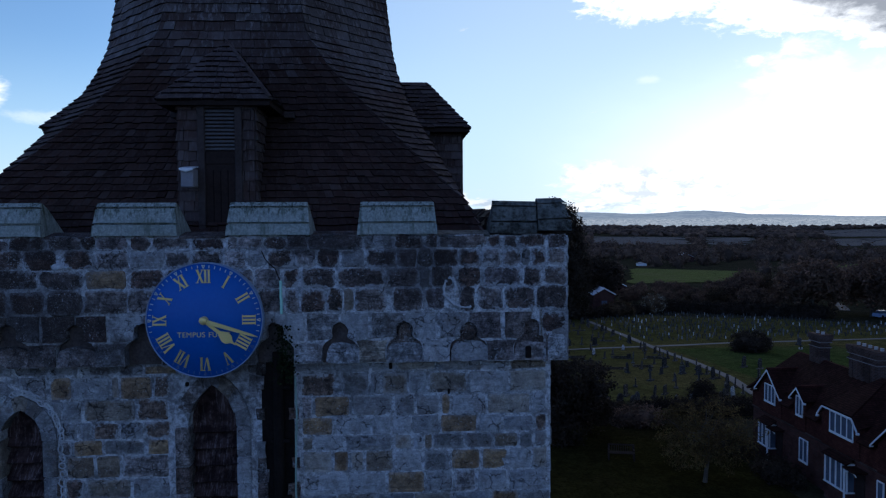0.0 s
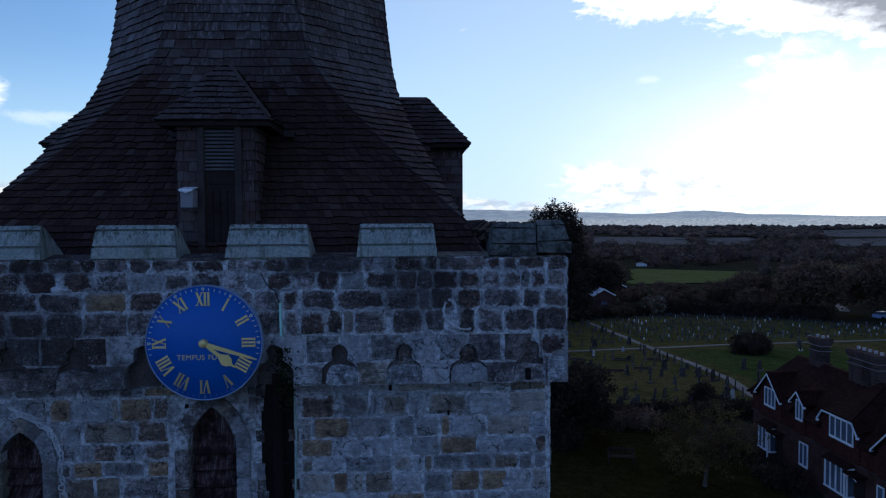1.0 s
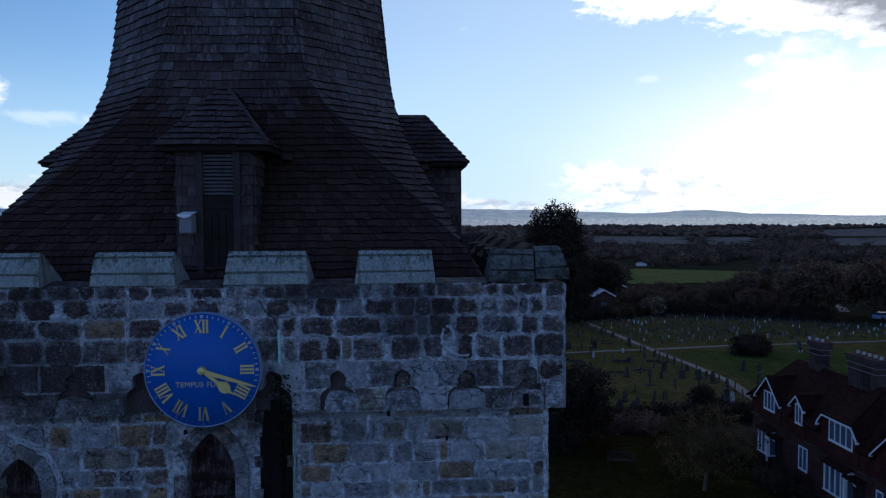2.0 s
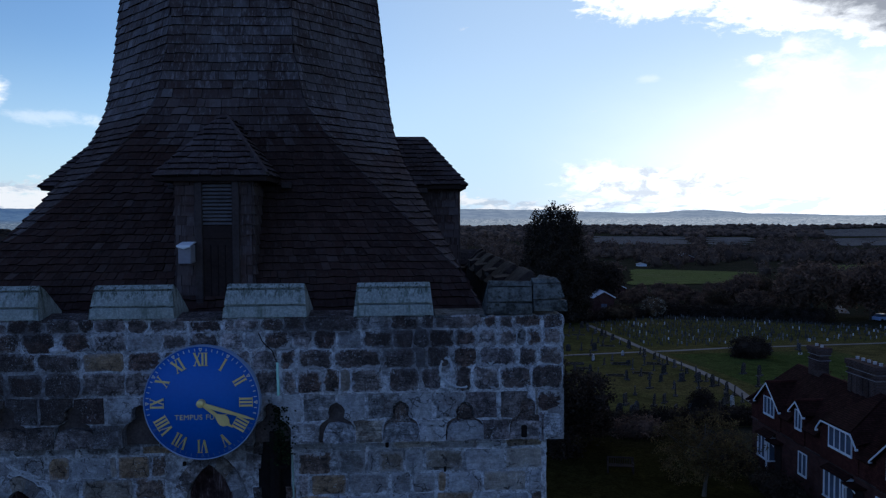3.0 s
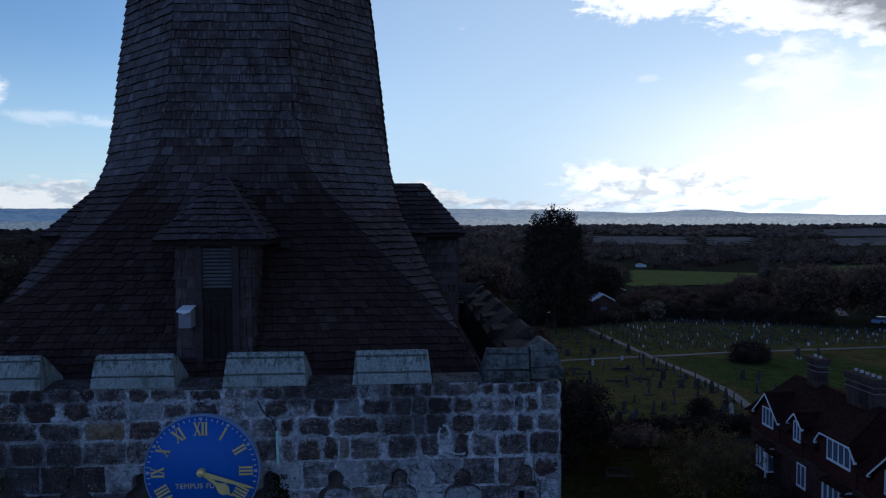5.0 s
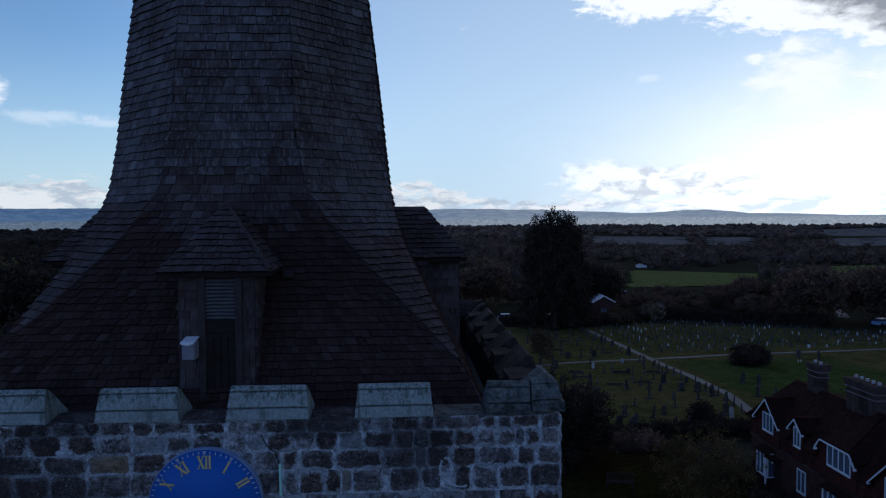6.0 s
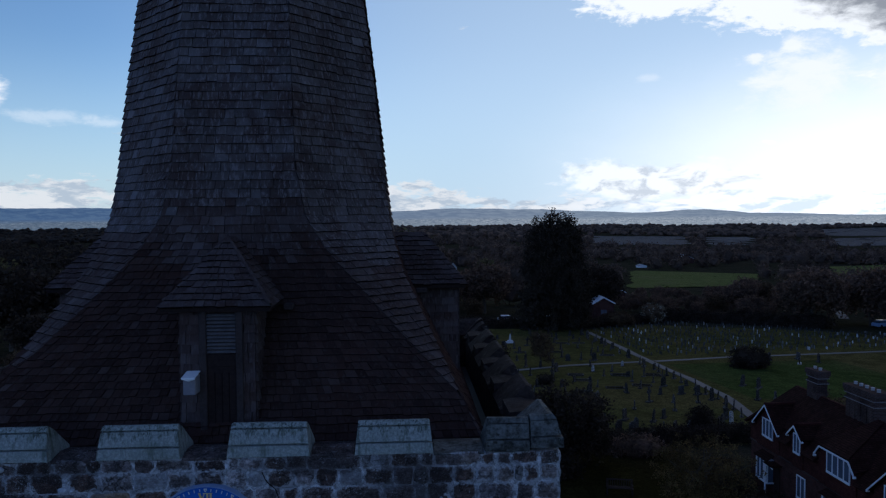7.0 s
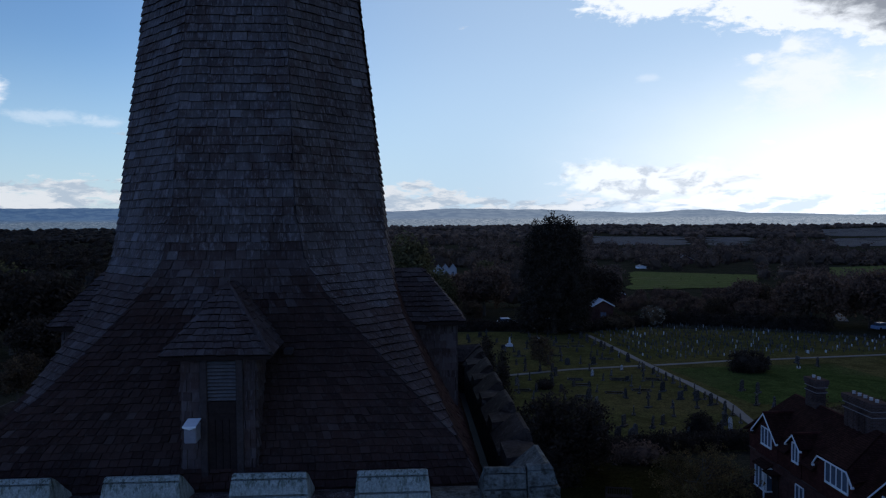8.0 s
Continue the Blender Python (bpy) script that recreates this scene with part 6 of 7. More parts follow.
for a, b in zip(cuts, cuts[1:]):
    xf = 0.32 if any(g[0] - 0.01 <= a and b <= g[1] + 0.01 for g in GABLES) else -0.30
    slab([(xf, a, roof_z(xf)), (xf, b, roof_z(xf)), (RIDGE_X, b, RIDGE_Z), (RIDGE_X, a, RIDGE_Z)], 0.14, M_ROOF_TILE, "roof_slope", house)
slab([(0.32, Y1 - 0.9, roof_z(0.32)), (0.32, Y1 + 0.05, roof_z(0.32)), (RIDGE_X, Y1 - 0.9, RIDGE_Z)], 0.14, M_ROOF_TILE, "roof_slope", house)
slab([(5.6, Y1 + 0.3, EAVE - 0.1), (5.6, Y0 - 0.3, EAVE - 0.1), (RIDGE_X, Y0 - 0.3, RIDGE_Z), (RIDGE_X, Y1 - 0.9, RIDGE_Z)], 0.14, M_ROOF_TILE, "roof_slope", house)
slab([(-0.30, Y1 + 0.3, EAVE - 0.1), (5.6, Y1 + 0.3, EAVE - 0.1), (RIDGE_X, Y1 - 0.9, RIDGE_Z)], 0.14, M_ROOF_TILE, "hip_slope", house)
part("ridge_tiles", tube([(RIDGE_X, Y1 - 0.9 - i * 0.45, RIDGE_Z + 0.02 + 0.012 * (i % 2)) for i in range(40)], 0.11, 8), M_TILE_HUNG, house, "worn clay ridge tiles")
# courses of roof tiles as fine steps
steps = Pile()
for i in range(26):
    t0, t1 = i / 26, (i + 1.1) / 26
    for y in np.arange(Y0 - 0.3, Y1 + 0.2, 0.33):
        hip = Y1 + 0.2 - 1.2 * t0
        xt = -0.30 + (RIDGE_X + 0.30) * t0
        if y + 0.32 > hip or (xt < 0.34 and any(g[0] - 0.3 < y < g[1] for g in GABLES)):
            continue
        j = random.uniform(-0.012, 0.012)
        a = Vector((-0.30 + (RIDGE_X + 0.30) * t0, y, EAVE - 0.1 + (RIDGE_Z - EAVE + 0.1) * t0 + 0.035 + j))
        b = Vector((-0.30 + (RIDGE_X + 0.30) * min(t1, 1), y, EAVE - 0.1 + (RIDGE_Z - EAVE + 0.1) * min(t1, 1) + 0.012))
        e = Vector((0, 0.32, 0))
        d = Vector((0, 0, -0.05))
        steps.add([a, a + e, b + e, b, a + d, a + e + d], [(0, 1, 2, 3), (4, 5, 1, 0)])
put("roof_tiles", steps.mesh("roof_tiles", M_ROOF_TILE), house)["kind"] = "stuff"


def window(y0, y1, z0, z1, lights, x=-0.06, parent=house):
    """A white casement window with mullions and panes; frame proud of the wall."""
    bar = 0.055
    win = part("window", boxes((x - 0.05, x + 0.03, y0, y1, z0 - 0.06, z0 + bar), (x - 0.04, x + 0.03, y0, y1, z1 - bar, z1), (x - 0.04, x + 0.03, y0, y0 + bar, z0 + bar, z1 - bar), (x - 0.04, x + 0.03, y1 - bar, y1, z0 + bar, z1 - bar)), M_WHITE, parent, "white-painted casement window")
    step = (y1 - y0 - bar) / lights
    for i in range(1, lights):
        yc = y0 + bar / 2 + step * i
        part("mullion", boxes((x - 0.04, x + 0.03, yc - 0.028, yc + 0.028, z0 + bar, z1 - bar)), M_WHITE, win)
    for i in range(lights):
        ya = y0 + bar / 2 + step * i
        part("pane", boxes((x - 0.012, x + 0.01, ya + 0.034, ya + step - 0.034, z0 + bar, z1 - bar)), M_GLASS, win)
    return win


def gable(y0, y1, z_eave, z_apex, depth, boards=True):
    """A gabled front that stands up through the main roof, with white barge boards."""
    ym = (y0 + y1) / 2
    g = part("gable", prism_x([(y0 + 0.18, Z1), (y1 - 0.18, Z1), (y1 - 0.18, z_eave + 0.1), (ym, z_apex - 0.1), (y0 + 0.18, z_eave + 0.1)], -0.12, 0.25), M_TILE_HUNG, house, "tile-hung gable")
    for a in (y0, y1):
        s = 1 if a == y1 else -1
        slab([(-0.34, a, z_eave), (-0.34, ym, z_apex), (depth, ym, z_apex), (depth, a, z_eave)][::s], 0.10, M_ROOF_TILE, "gable_roof", g)
        bm = prism_x([(a, z_eave - 0.03), (a, z_eave - 0.115), (ym, z_apex - 0.115), (ym, z_apex - 0.03)], -0.38, -0.33)
        part("barge_board", bm, M_WHITE, g, "white-painted barge board")
        part("board_foot", boxes((-0.38, -0.2, a - 0.045, a + 0.045, z_eave - 0.16, z_eave - 0.05), bevel=0.02), M_WHITE, g)
    part("gable_ridge", tube([(-0.36, ym, z_apex + 0.02), (depth, ym, z_apex + 0.02)], 0.08, 8), M_TILE_HUNG, g)
    return g


def prism_x(outline, x0, x1):
    """A polygon in y, z pushed through from x0 to x1."""
    bm = prism([(y, z) for y, z in outline], x0, x1)
    bmesh.ops.transform(bm, matrix=Matrix(((0, 1, 0, 0), (1, 0, 0, 0), (0, 0, 1, 0), (0, 0, 0, 1))), verts=bm.verts)
    return bm


def bay(y0, y1, z0, z1, lights):
    """A shallow square bay window of white casements on a brick foot under a small tiled roof."""
    xo = -0.42
    base = part("bay_window", boxes((xo, 0.0, y0, y1, 0.0, z0 - 0.05)), M_BRICK, house, "shallow bay window on a brick foot")
    part("bay_core", boxes((xo + 0.05, 0.0, y0 + 0.05, y1 - 0.05, z0 - 0.05, z1)), M_GLASS, base)
    part("bay_sill", boxes((xo - 0.05, 0.0, y0 - 0.05, y1 + 0.05, z0 - 0.08, z0 - 0.02)), M_WHITE, base)
    part("bay_head", boxes((xo - 0.02, 0.0, y0 - 0.02, y1 + 0.02, z1 - 0.06, z1 + 0.02)), M_WHITE, base)
    slab([(xo - 0.14, y1 + 0.14, z1 + 0.02), (xo - 0.14, y0 - 0.14, z1 + 0.02), (-0.01, y0 - 0.05, z1 + 0.30), (-0.01, y1 + 0.05, z1 + 0.30)], 0.06, M_ROOF_TILE, "bay_roof", base)
    for i in range(lights + 1):
        y = y0 + (y1 - y0) * i / lights
        part("mullion", boxes((xo - 0.01, xo + 0.06, y - 0.028, y + 0.028, z0 - 0.02, z1 - 0.06)), M_WHITE, base)


def porch(yc, half, z_top):
    """A dark door under a white post and curved bracket."""
    post = part("porch_post", boxes((-0.62, -0.54, yc + half - 0.05, yc + half + 0.03, 0.0, z_top), bevel=0.01), M_WHITE, house, "white porch post with curved bracket")
    arc = [(-0.58, yc - half * 0.2 + half * 1.2 * math.sin(a), z_top - half * 0.75 * (1 - math.cos(a))) for a in np.linspace(-0.9, 1.1, 10)]
    part("bracket", tube(arc, 0.03, 6), M_WHITE, post)
    part("porch_roof", boxes((-0.66, 0.0, yc - half - 0.1, yc + half + 0.08, z_top + 0.01, z_top + 0.09)), M_ROOF_TILE, post)
    part("door", boxes((-0.06, 0.02, yc - half + 0.1, yc + half - 0.1, 0.0, z_top - 0.15)), M_OAK_DARK, post, "dark panelled front door")


gable(3.75, 6.8, 4.02, 5.46, 2.0)
window(4.60, 5.87, 3.40, 4.50, 3, -0.14)
gable(1.18, 2.7, 4.44, 5.14, 1.6)
window(1.58, 2.28, 3.50, 4.60, 2, -0.14)
window(1.22, 2.09, 0.93, 2.22, 2, -0.02)
bay(4.72, 6.08, 0.75, 2.10, 3)
porch(4.25, 0.40, 2.0)
bay(-2.95, -1.05, 0.95, 2.35, 4)
porch(-3.45, 0.44, 2.2)


def half_hip(y0, y1):
    """A broad tile-hung gable whose top is cut off by a hip."""
    g = part("half_hipped_gable", prism_x([(y0 + 0.1, Z1), (y1 - 0.1, Z1), (y1 - 0.1, 4.25), (y1 - 0.42, 4.72), (y0 + 0.42, 4.72), (y0 + 0.1, 4.25)], -0.12, 0.25), M_TILE_HUNG, house, "tile-hung half-hipped gable")
    slab([(-0.30, y0 + 0.42, 4.74), (-0.30, y1 - 0.42, 4.74), (2.3, y1 - 1.5, 6.3), (2.3, y0 + 1.5, 6.3)], 0.12, M_ROOF_TILE, "hip_slope", g)
    for a, b, s in ((y0, y0 + 0.45, 1), (y1, y1 - 0.45, -1)):
        slab([(-0.30, a, 4.22), (-0.30, b, 4.74), (2.3, b + s * 1.05, 6.3), (2.6, a, 4.9)][::s], 0.10, M_ROOF_TILE, "gable_roof", g)
        part("barge_board", prism_x([(a, 4.20), (a, 4.11), (b, 4.65), (b, 4.74)][::s], -0.37, -0.30), M_WHITE, g, "white-painted barge board")
        part("board_foot", boxes((-0.37, -0.2, a - 0.05, a + 0.05, 4.02, 4.13), bevel=0.02), M_WHITE, g)
    part("fascia", boxes((-0.37, -0.30, y0 + 0.45, y1 - 0.45, 4.68, 4.74)), M_WHITE, g, "white-painted fascia board")


half_hip(-3.55, -0.1)
window(-3.0, -1.0, 3.52, 4.62, 4, -0.14)
gable(-7.9, -4.62, 3.95, 5.5, 2.0)
window(-6.9, -5.6, 3.40, 4.50, 3, -0.14)
window(-5.2, -4.7, 0.93, 2.22, 1, -0.02)


def chimney(y0, y1, x0, x1, z0, z1, pots):
    """A stack with corbelled brick bands and pots."""
    c = part("chimney", boxes((x0, x1, y0, y1, z0, z1 - 0.75), (x0 - 0.05, x1 + 0.05, y0 - 0.05, y1 + 0.05, z1 - 0.75, z1 - 0.66), (x0 + 0.02, x1 - 0.02, y0 + 0.02, y1 - 0.02, z1 - 0.66, z1 - 0.45), (x0 - 0.06, x1 + 0.06, y0 - 0.06, y1 + 0.06, z1 - 0.45, z1 - 0.3), (x0 - 0.12, x1 + 0.12, y0 - 0.12, y1 + 0.12, z1 - 0.3, z1), bevel=0.012), M_CHIMNEY, house, "tall brick chimney stack with corbelled cap")
    for zb in (z1 - 0.78, z1 - 0.47):
        part("stone_band", boxes((x0 - 0.075, x1 + 0.075, y0 - 0.075, y1 + 0.075, zb, zb + 0.035)), M_CHIMNEY_BAND, c, "pale weathered band")
    # panelled sides: shallow brick pilasters
    n = 5
    for i in range(n):
        y = y0 + (y1 - y0) * (i + 0.5) / n
        part("pilaster", boxes((x0 - 0.035, x0, y - 0.12, y + 0.12, z0 + 0.3, z1 - 0.78)), M_CHIMNEY, c)
    for i in range(pots):
        y = y0 + (y1 - y0) * (i + 0.5) / pots
        bm = tube([((x0 + x1) / 2, y, z1 - 0.02), ((x0 + x1) / 2, y, z1 + 0.10), ((x0 + x1) / 2, y, z1 + 0.105), ((x0 + x1) / 2, y, z1 + 0.145)], [0.10, 0.085, 0.10, 0.10], 10)
        part("chimney_pot", bm, M_POT, c, "pale clay chimney pot")


chimney(-1.45, 1.0, 2.1, 2.9, 4.8, 7.72, 5)
chimney(3.88, 4.98, 2.2, 2.8, 5.2, 7.75, 2)
# ---------------------------------------------------------------- trees and hedges
def leaf_cards(pile, r, centre, radii, count, size, shell=0.55):
    """Leaves gathered in sprays through an ellipsoid, thinner towards its heart."""
    c, R = Vector(centre), Vector(radii)
    sprays = max(6, count // 14)
    for s in range(sprays):
        d = Vector((r.gauss(0, 1), r.gauss(0, 1), r.gauss(0, 1))).normalized()
        k = shell + (1.06 - shell) * r.random() ** 0.6
        k *= 1 + 0.28 * noise.noise(d * 2.3 + c * 0.37)
        hub = c + Vector((d.x * R.x, d.y * R.y, d.z * R.z)) * k
        for i in range(14):
            p = hub + Vector((r.gauss(0, 1), r.gauss(0, 1), r.gauss(0, 0.8))) * size * 1.3
            a = Vector((r.uniform(-1, 1), r.uniform(-1, 1), r.uniform(-0.8, 0.8))).normalized()
            b = a.cross(Vector((r.uniform(-1, 1), r.uniform(-1, 1), r.uniform(-1, 1)))).normalized()
            a, b = a * size * r.uniform(0.5, 1.0), b * size * r.uniform(0.25, 0.55)
            pile.add([p - a, p + b, p + a, p - b], [(0, 1, 2, 3)])


def make_tree(name, label, category, height, lobes, foliage, leaves, size, seed, trunk_r=0.3, limbs=7, group=""):
    """A tapered trunk with limbs and a crown of leaf sprays over lobes of (x, y, z, rx, ry, rz)."""
    r = random.Random(seed)
    t = thing(name, label, category, group=group)
    pts = [(0.12 * math.sin(i * 1.1 + seed), 0.12 * math.cos(i * 0.9 + seed) - 0.12 * math.cos(seed), height * 0.8 * i / 6 - (0.3 if i == 0 else 0)) for i in range(7)]
    bm = tube(pts, [trunk_r * (1.25 if i == 0 else 1 - 0.14 * i) for i in range(7)], 8)
    for i in range(limbs):
        lobe = lobes[i % len(lobes)]
        base = Vector(pts[2 + i % 4])
        tip = Vector(lobe[:3]) + Vector((r.uniform(-0.6, 0.6) * lobe[3], r.uniform(-0.6, 0.6) * lobe[4], r.uniform(0, 0.7) * lobe[5]))
        mid = base.lerp(tip, 0.5) + Vector((0, 0, -0.12 * (tip - base).length))
        limb = tube([base, mid, tip], [trunk_r * 0.42, trunk_r * 0.26, trunk_r * 0.06], 6)
        me = bpy.data.meshes.new("limb")
        limb.to_mesh(me)
        limb.free()
        bm.from_mesh(me)
        bpy.data.meshes.remove(me)
    part("trunk", bm, M_BARK, t)
    pile = Pile()
    total = sum(l[3] * l[5] for l in lobes)
    for l in lobes:
        leaf_cards(pile, r, l[:3], l[3:], int(leaves * l[3] * l[5] / total), size)
    put("crown", pile.mesh("crown", foliage), t)["kind"] = "stuff"
    return t


def stand(t, x, y, scale=1.0, turn=0.0, sink=0.0):
    t.matrix_basis = pose(x, y, ground_z(x, y) - sink, 0, 0, turn)
    t.scale = (scale, scale, scale)
    return t


def plant_copy(t, x, y, scale, turn):
    c = copy_thing(t, pose(x, y, ground_z(x, y), 0, 0, turn))
    c.scale = (scale, scale, scale)
    return c


def lobes_round(h, w, seed, n=9, low=0.3):
    r = random.Random(seed)
    out = [(0, 0, h * 0.62, w * 0.62, w * 0.62, h * 0.33)]
    for i in range(n):
        a = i * math.tau / n + r.uniform(-0.3, 0.3)
        k = r.uniform(0.35, 0.68)
        out.append((math.cos(a) * w * k, math.sin(a) * w * k, h * r.uniform(low + 0.08, 0.78), w * r.uniform(0.3, 0.45), w * r.uniform(0.3, 0.45), h * r.uniform(0.14, 0.22)))
    return out


# the tall dark conifer behind the graves
r_con = random.Random(4)
con = [(0, 0, 5.5, 5.7, 5.7, 6.0), (0, 0, 10.5, 5.4, 5.4, 6.0), (0.1, 0, 14.6, 4.9, 4.9, 4.8), (0.3, 0, 17.4, 3.9, 3.9, 3.0)]
for x, y, z, r, h in ((0.3, 0, 20.3, 1.2, 2.4), (-1.3, 0.3, 19.7, 1.0, 2.0), (2.0, -0.2, 20.2, 0.8, 2.1), (3.3, 0.2, 19.2, 1.0, 2.2), (-3.5, 0.3, 19.3, 0.6, 2.2), (-2.6, -0.3, 18.6, 1.0, 2.0), (4.2, -0.2, 17.0, 1.0, 2.6), (-4.3, 0.2, 16.2, 1.0, 3.0), (-4.9, -0.3, 12.0, 1.1, 3.6), (4.9, 0.4, 12.6, 1.1, 3.6)):
    con.append((x, y, z, r, r, h))
con += [(math.cos(a) * 4.9, math.sin(a) * 4.9, 5 + r_con.uniform(-2, 5), 2.0, 2.0, 4.5) for a in np.linspace(0, 6, 9)]
stand(make_tree("conifer_tree", "tall dark cypress with several pointed tops", "tree", 22, con, M_CONIFER, 50000, 0.30, 3, 0.6, 4), 29.9, 126.0)
oak = make_tree("broadleaf_tree", "dark broadleaf tree in late autumn leaf", "tree", 12, lobes_round(12, 6.5, 2), M_LEAF, 7500, 0.50, 8, 0.4, 9, "trees round the churchyard")
stand(oak, 83.0, 131.5, 1.0)
# darker oak: thinner haze away from the sun is put into its leaves
dark_oak = make_tree("dark_edge_tree", "dark-leaved tree at the edge of the woods", "tree", 12, lobes_round(12, 6.5, 6), M_DARK_LEAF, 6500, 0.50, 18, 0.4, 9, "trees round the churchyard")
stand(dark_oak, -84.0, 118.0, 1.0)
rust = make_tree("autumn_tree", "thin brown autumn tree with few leaves remaining", "tree", 9, lobes_round(9, 4.2, 5), M_AUTUMN, 4800, 0.30, 9, 0.25, 12, "trees round the churchyard")
stand(rust, 69.5, 146, 0.62)
tall = make_tree("tall_tree", "tall olive-green tree in a dark wood", "tree", 18, lobes_round(18, 6, 12, 11, 0.25), M_OLIVE, 8000, 0.60, 14, 0.45, 9, "trees round the churchyard")
stand(tall, 1.5, 165, 1.12)
for x, y, s, a in ((73.5, 138, 0.48, 60), (96.5, 133, 1.0, 130), (103, 126, 1.1, 200), (110, 118, 1.0, 20), (45.5, 152, 0.95, 250), (41, 150, 0.85, 20), (20.3, 160, 1.0, 30), (9, 150, 0.75, 80), (14, 168, 0.8, 140),
                   (-50, 100, 1.1, 10), (-62, 112, 1.15, 100), (-38, 120, 1.0, 190), (-28, 110, 0.8, 260), (-70, 96, 1.0, 50), (-20, 135, 1.0, 330), (-46, 140, 1.2, 70), (120, 140, 1.1, 110), (-42, 82, 0.7, 15)):
    plant_copy(dark_oak if x < 0 or 40 < x < 46 else oak, x, y, s, a)
for x, y, s, a in ((57, 152, 0.45, 40), (66, 150, 0.42, 100), (71, 146, 0.45, 10), (60, 160, 0.4, 200), (-39, 70, 0.6, 60), (-33, 76, 0.55, 130), (90, 150, 1.1, 30), (16, 140, 0.6, 200)):
    plant_copy(rust, x, y, s, a)
for x, y, s, a in ((-8, 172, 0.95, 60), (-56, 150, 0.9, 160), (-30, 165, 0.85, 220), (-76, 130, 0.9, 20)):
    plant_copy(tall, x, y, s, a)
r_row = random.Random(3)
for i in range(34):
    x = r_row.uniform(34, 128)
    y = 157 - 0.22 * (x - 34) + r_row.uniform(-6, 22)
    if abs(x - 92) < 6 and y < 162:
        continue
    plant_copy(r_row.choice((oak, oak, rust)), x, y, r_row.uniform(0.16, 0.28) if 40 < x < 80 or (90 < x < 104) else r_row.uniform(0.55, 0.85), r_row.uniform(0, 360))
for i in range(26):
    x = r_row.uniform(-90, 30)
    y = 150 + r_row.uniform(-8, 40) - 0.25 * max(0, -x)
    plant_copy(r_row.choice((dark_oak, rust, dark_oak, tall)) if x < 5 else r_row.choice((oak, rust, tall, rust)), x, y, r_row.uniform(0.5, 0.8), r_row.uniform(0, 360))
# scrub between the cemetery and the pasture
scrub = make_tree("scrub_bush", "dark leafless scrub between cemetery and pasture", "bush", 12, lobes_round(12, 7.5, 21, 8, 0.05), M_LEAF, 2600, 0.62, 24, 0.3, 6, "scrub beyond the cemetery")
stand(scrub, 62.0, 158.0, 0.3)
for i in range(95):
    x = r_row.uniform(38, 122)
    y = r_row.uniform(146, 222) - 0.15 * (x - 38)
    if abs(x - 0.66 * y) < 5:
        continue
    plant_copy(scrub, x, y, r_row.uniform(0.18, 0.34), r_row.uniform(0, 360))
# the dark tree close beside the tower and the thin one in the garden
stand(make_tree("holly_tree", "dense dark evergreen tree beside the churchyard hedge", "tree", 6.0, lobes_round(6.0, 3.7, 31, 10, 0.05), M_DARK_LEAF, 15000, 0.17, 33, 0.22, 6), 12.7, 40.2)
stand(make_tree("garden_tree", "thin brown garden tree losing its leaves", "tree", 5.2, lobes_round(5.2, 3.0, 41, 10, 0.2), M_RUSSET, 11000, 0.085, 43, 0.12, 18), 18.6, 31.0)
yew_lobes = [(0, 0, 0.9 + 0.75 * i, 0.95 - 0.12 * i, 0.95 - 0.12 * i, 0.9) for i in range(6)]
narrow_yew = stand(make_tree("narrow_yew", "narrow dark yew among the old graves", "tree", 5.4, yew_lobes, M_DARK_LEAF, 3600, 0.15, 91, 0.12, 3, "narrow yews by the church"), 11.6, 62.5)
stand(make_tree("round_tree", "pale olive round-headed tree before distant houses", "tree", 11.5, lobes_round(11.5, 4.6, 83, 8, 0.3), M_OLIVE, 5000, 0.40, 84, 0.35, 7), 29.9, 242.0)
plant_copy(narrow_yew, 10.6, 67.0, 1.15, 70)
plant_copy(narrow_yew, 11.0, 73.0, 0.95, 160)
stand(make_tree("young_tree", "small dark tree among the graves", "tree", 4.6, lobes_round(4.6, 1.9, 51, 7, 0.1), M_AUTUMN, 3600, 0.14, 53, 0.1, 8), 19.5, 84.0)


def make_bush(name, label, rx, ry, rz, foliage, leaves, size, seed, heart=None):
    r = random.Random(seed)
    t = thing(name, label, "bush")
    core = bmesh.new()
    bmesh.ops.create_icosphere(core, subdivisions=3, radius=1.0)
    for v in core.verts:
        k = 0.86 * (1 + 0.16 * noise.noise(v.co * 2.2 + Vector((seed, 0, 0))))
        v.co = Vector((v.co.x * rx * k, v.co.y * ry * k, rz + v.co.z * rz * k))
    part("twig_mass", core, heart or foliage, t)
    pile = Pile()
    leaf_cards(pile, r, (0, 0, rz), (rx, ry, rz), leaves, size, 0.85)
    put("leaves", pile.mesh("leaves", foliage), t)["kind"] = "stuff"
    return t


stand(make_bush("clipped_bush", "large rounded dark clipped yew bush on the lawn", 2.35, 2.0, 1.45, M_DARK_LEAF, 5000, 0.16, 61), 46.6, 83.0, sink=0.3)
stand(make_bush("dark_bush", "dark yew bush among old headstones", 1.05, 0.9, 1.15, M_DARK_LEAF, 3000, 0.12, 63), 26.2, 49.5, sink=0.2)
stand(make_bush("round_hedge_bush", "broad brownish clipped hedge bush", 3.2, 1.8, 1.5, M_AUTUMN, 3500, 0.2, 65), 43.5, 131.5, sink=0.2)
stand(make_bush("pampas_bush", "pale feathery shrub in seed by the hedge", 2.3, 2.0, 2.2, M_PLUME, 700, 0.22, 67, M_AUTUMN), 52.5, 136.5, sink=0.2)
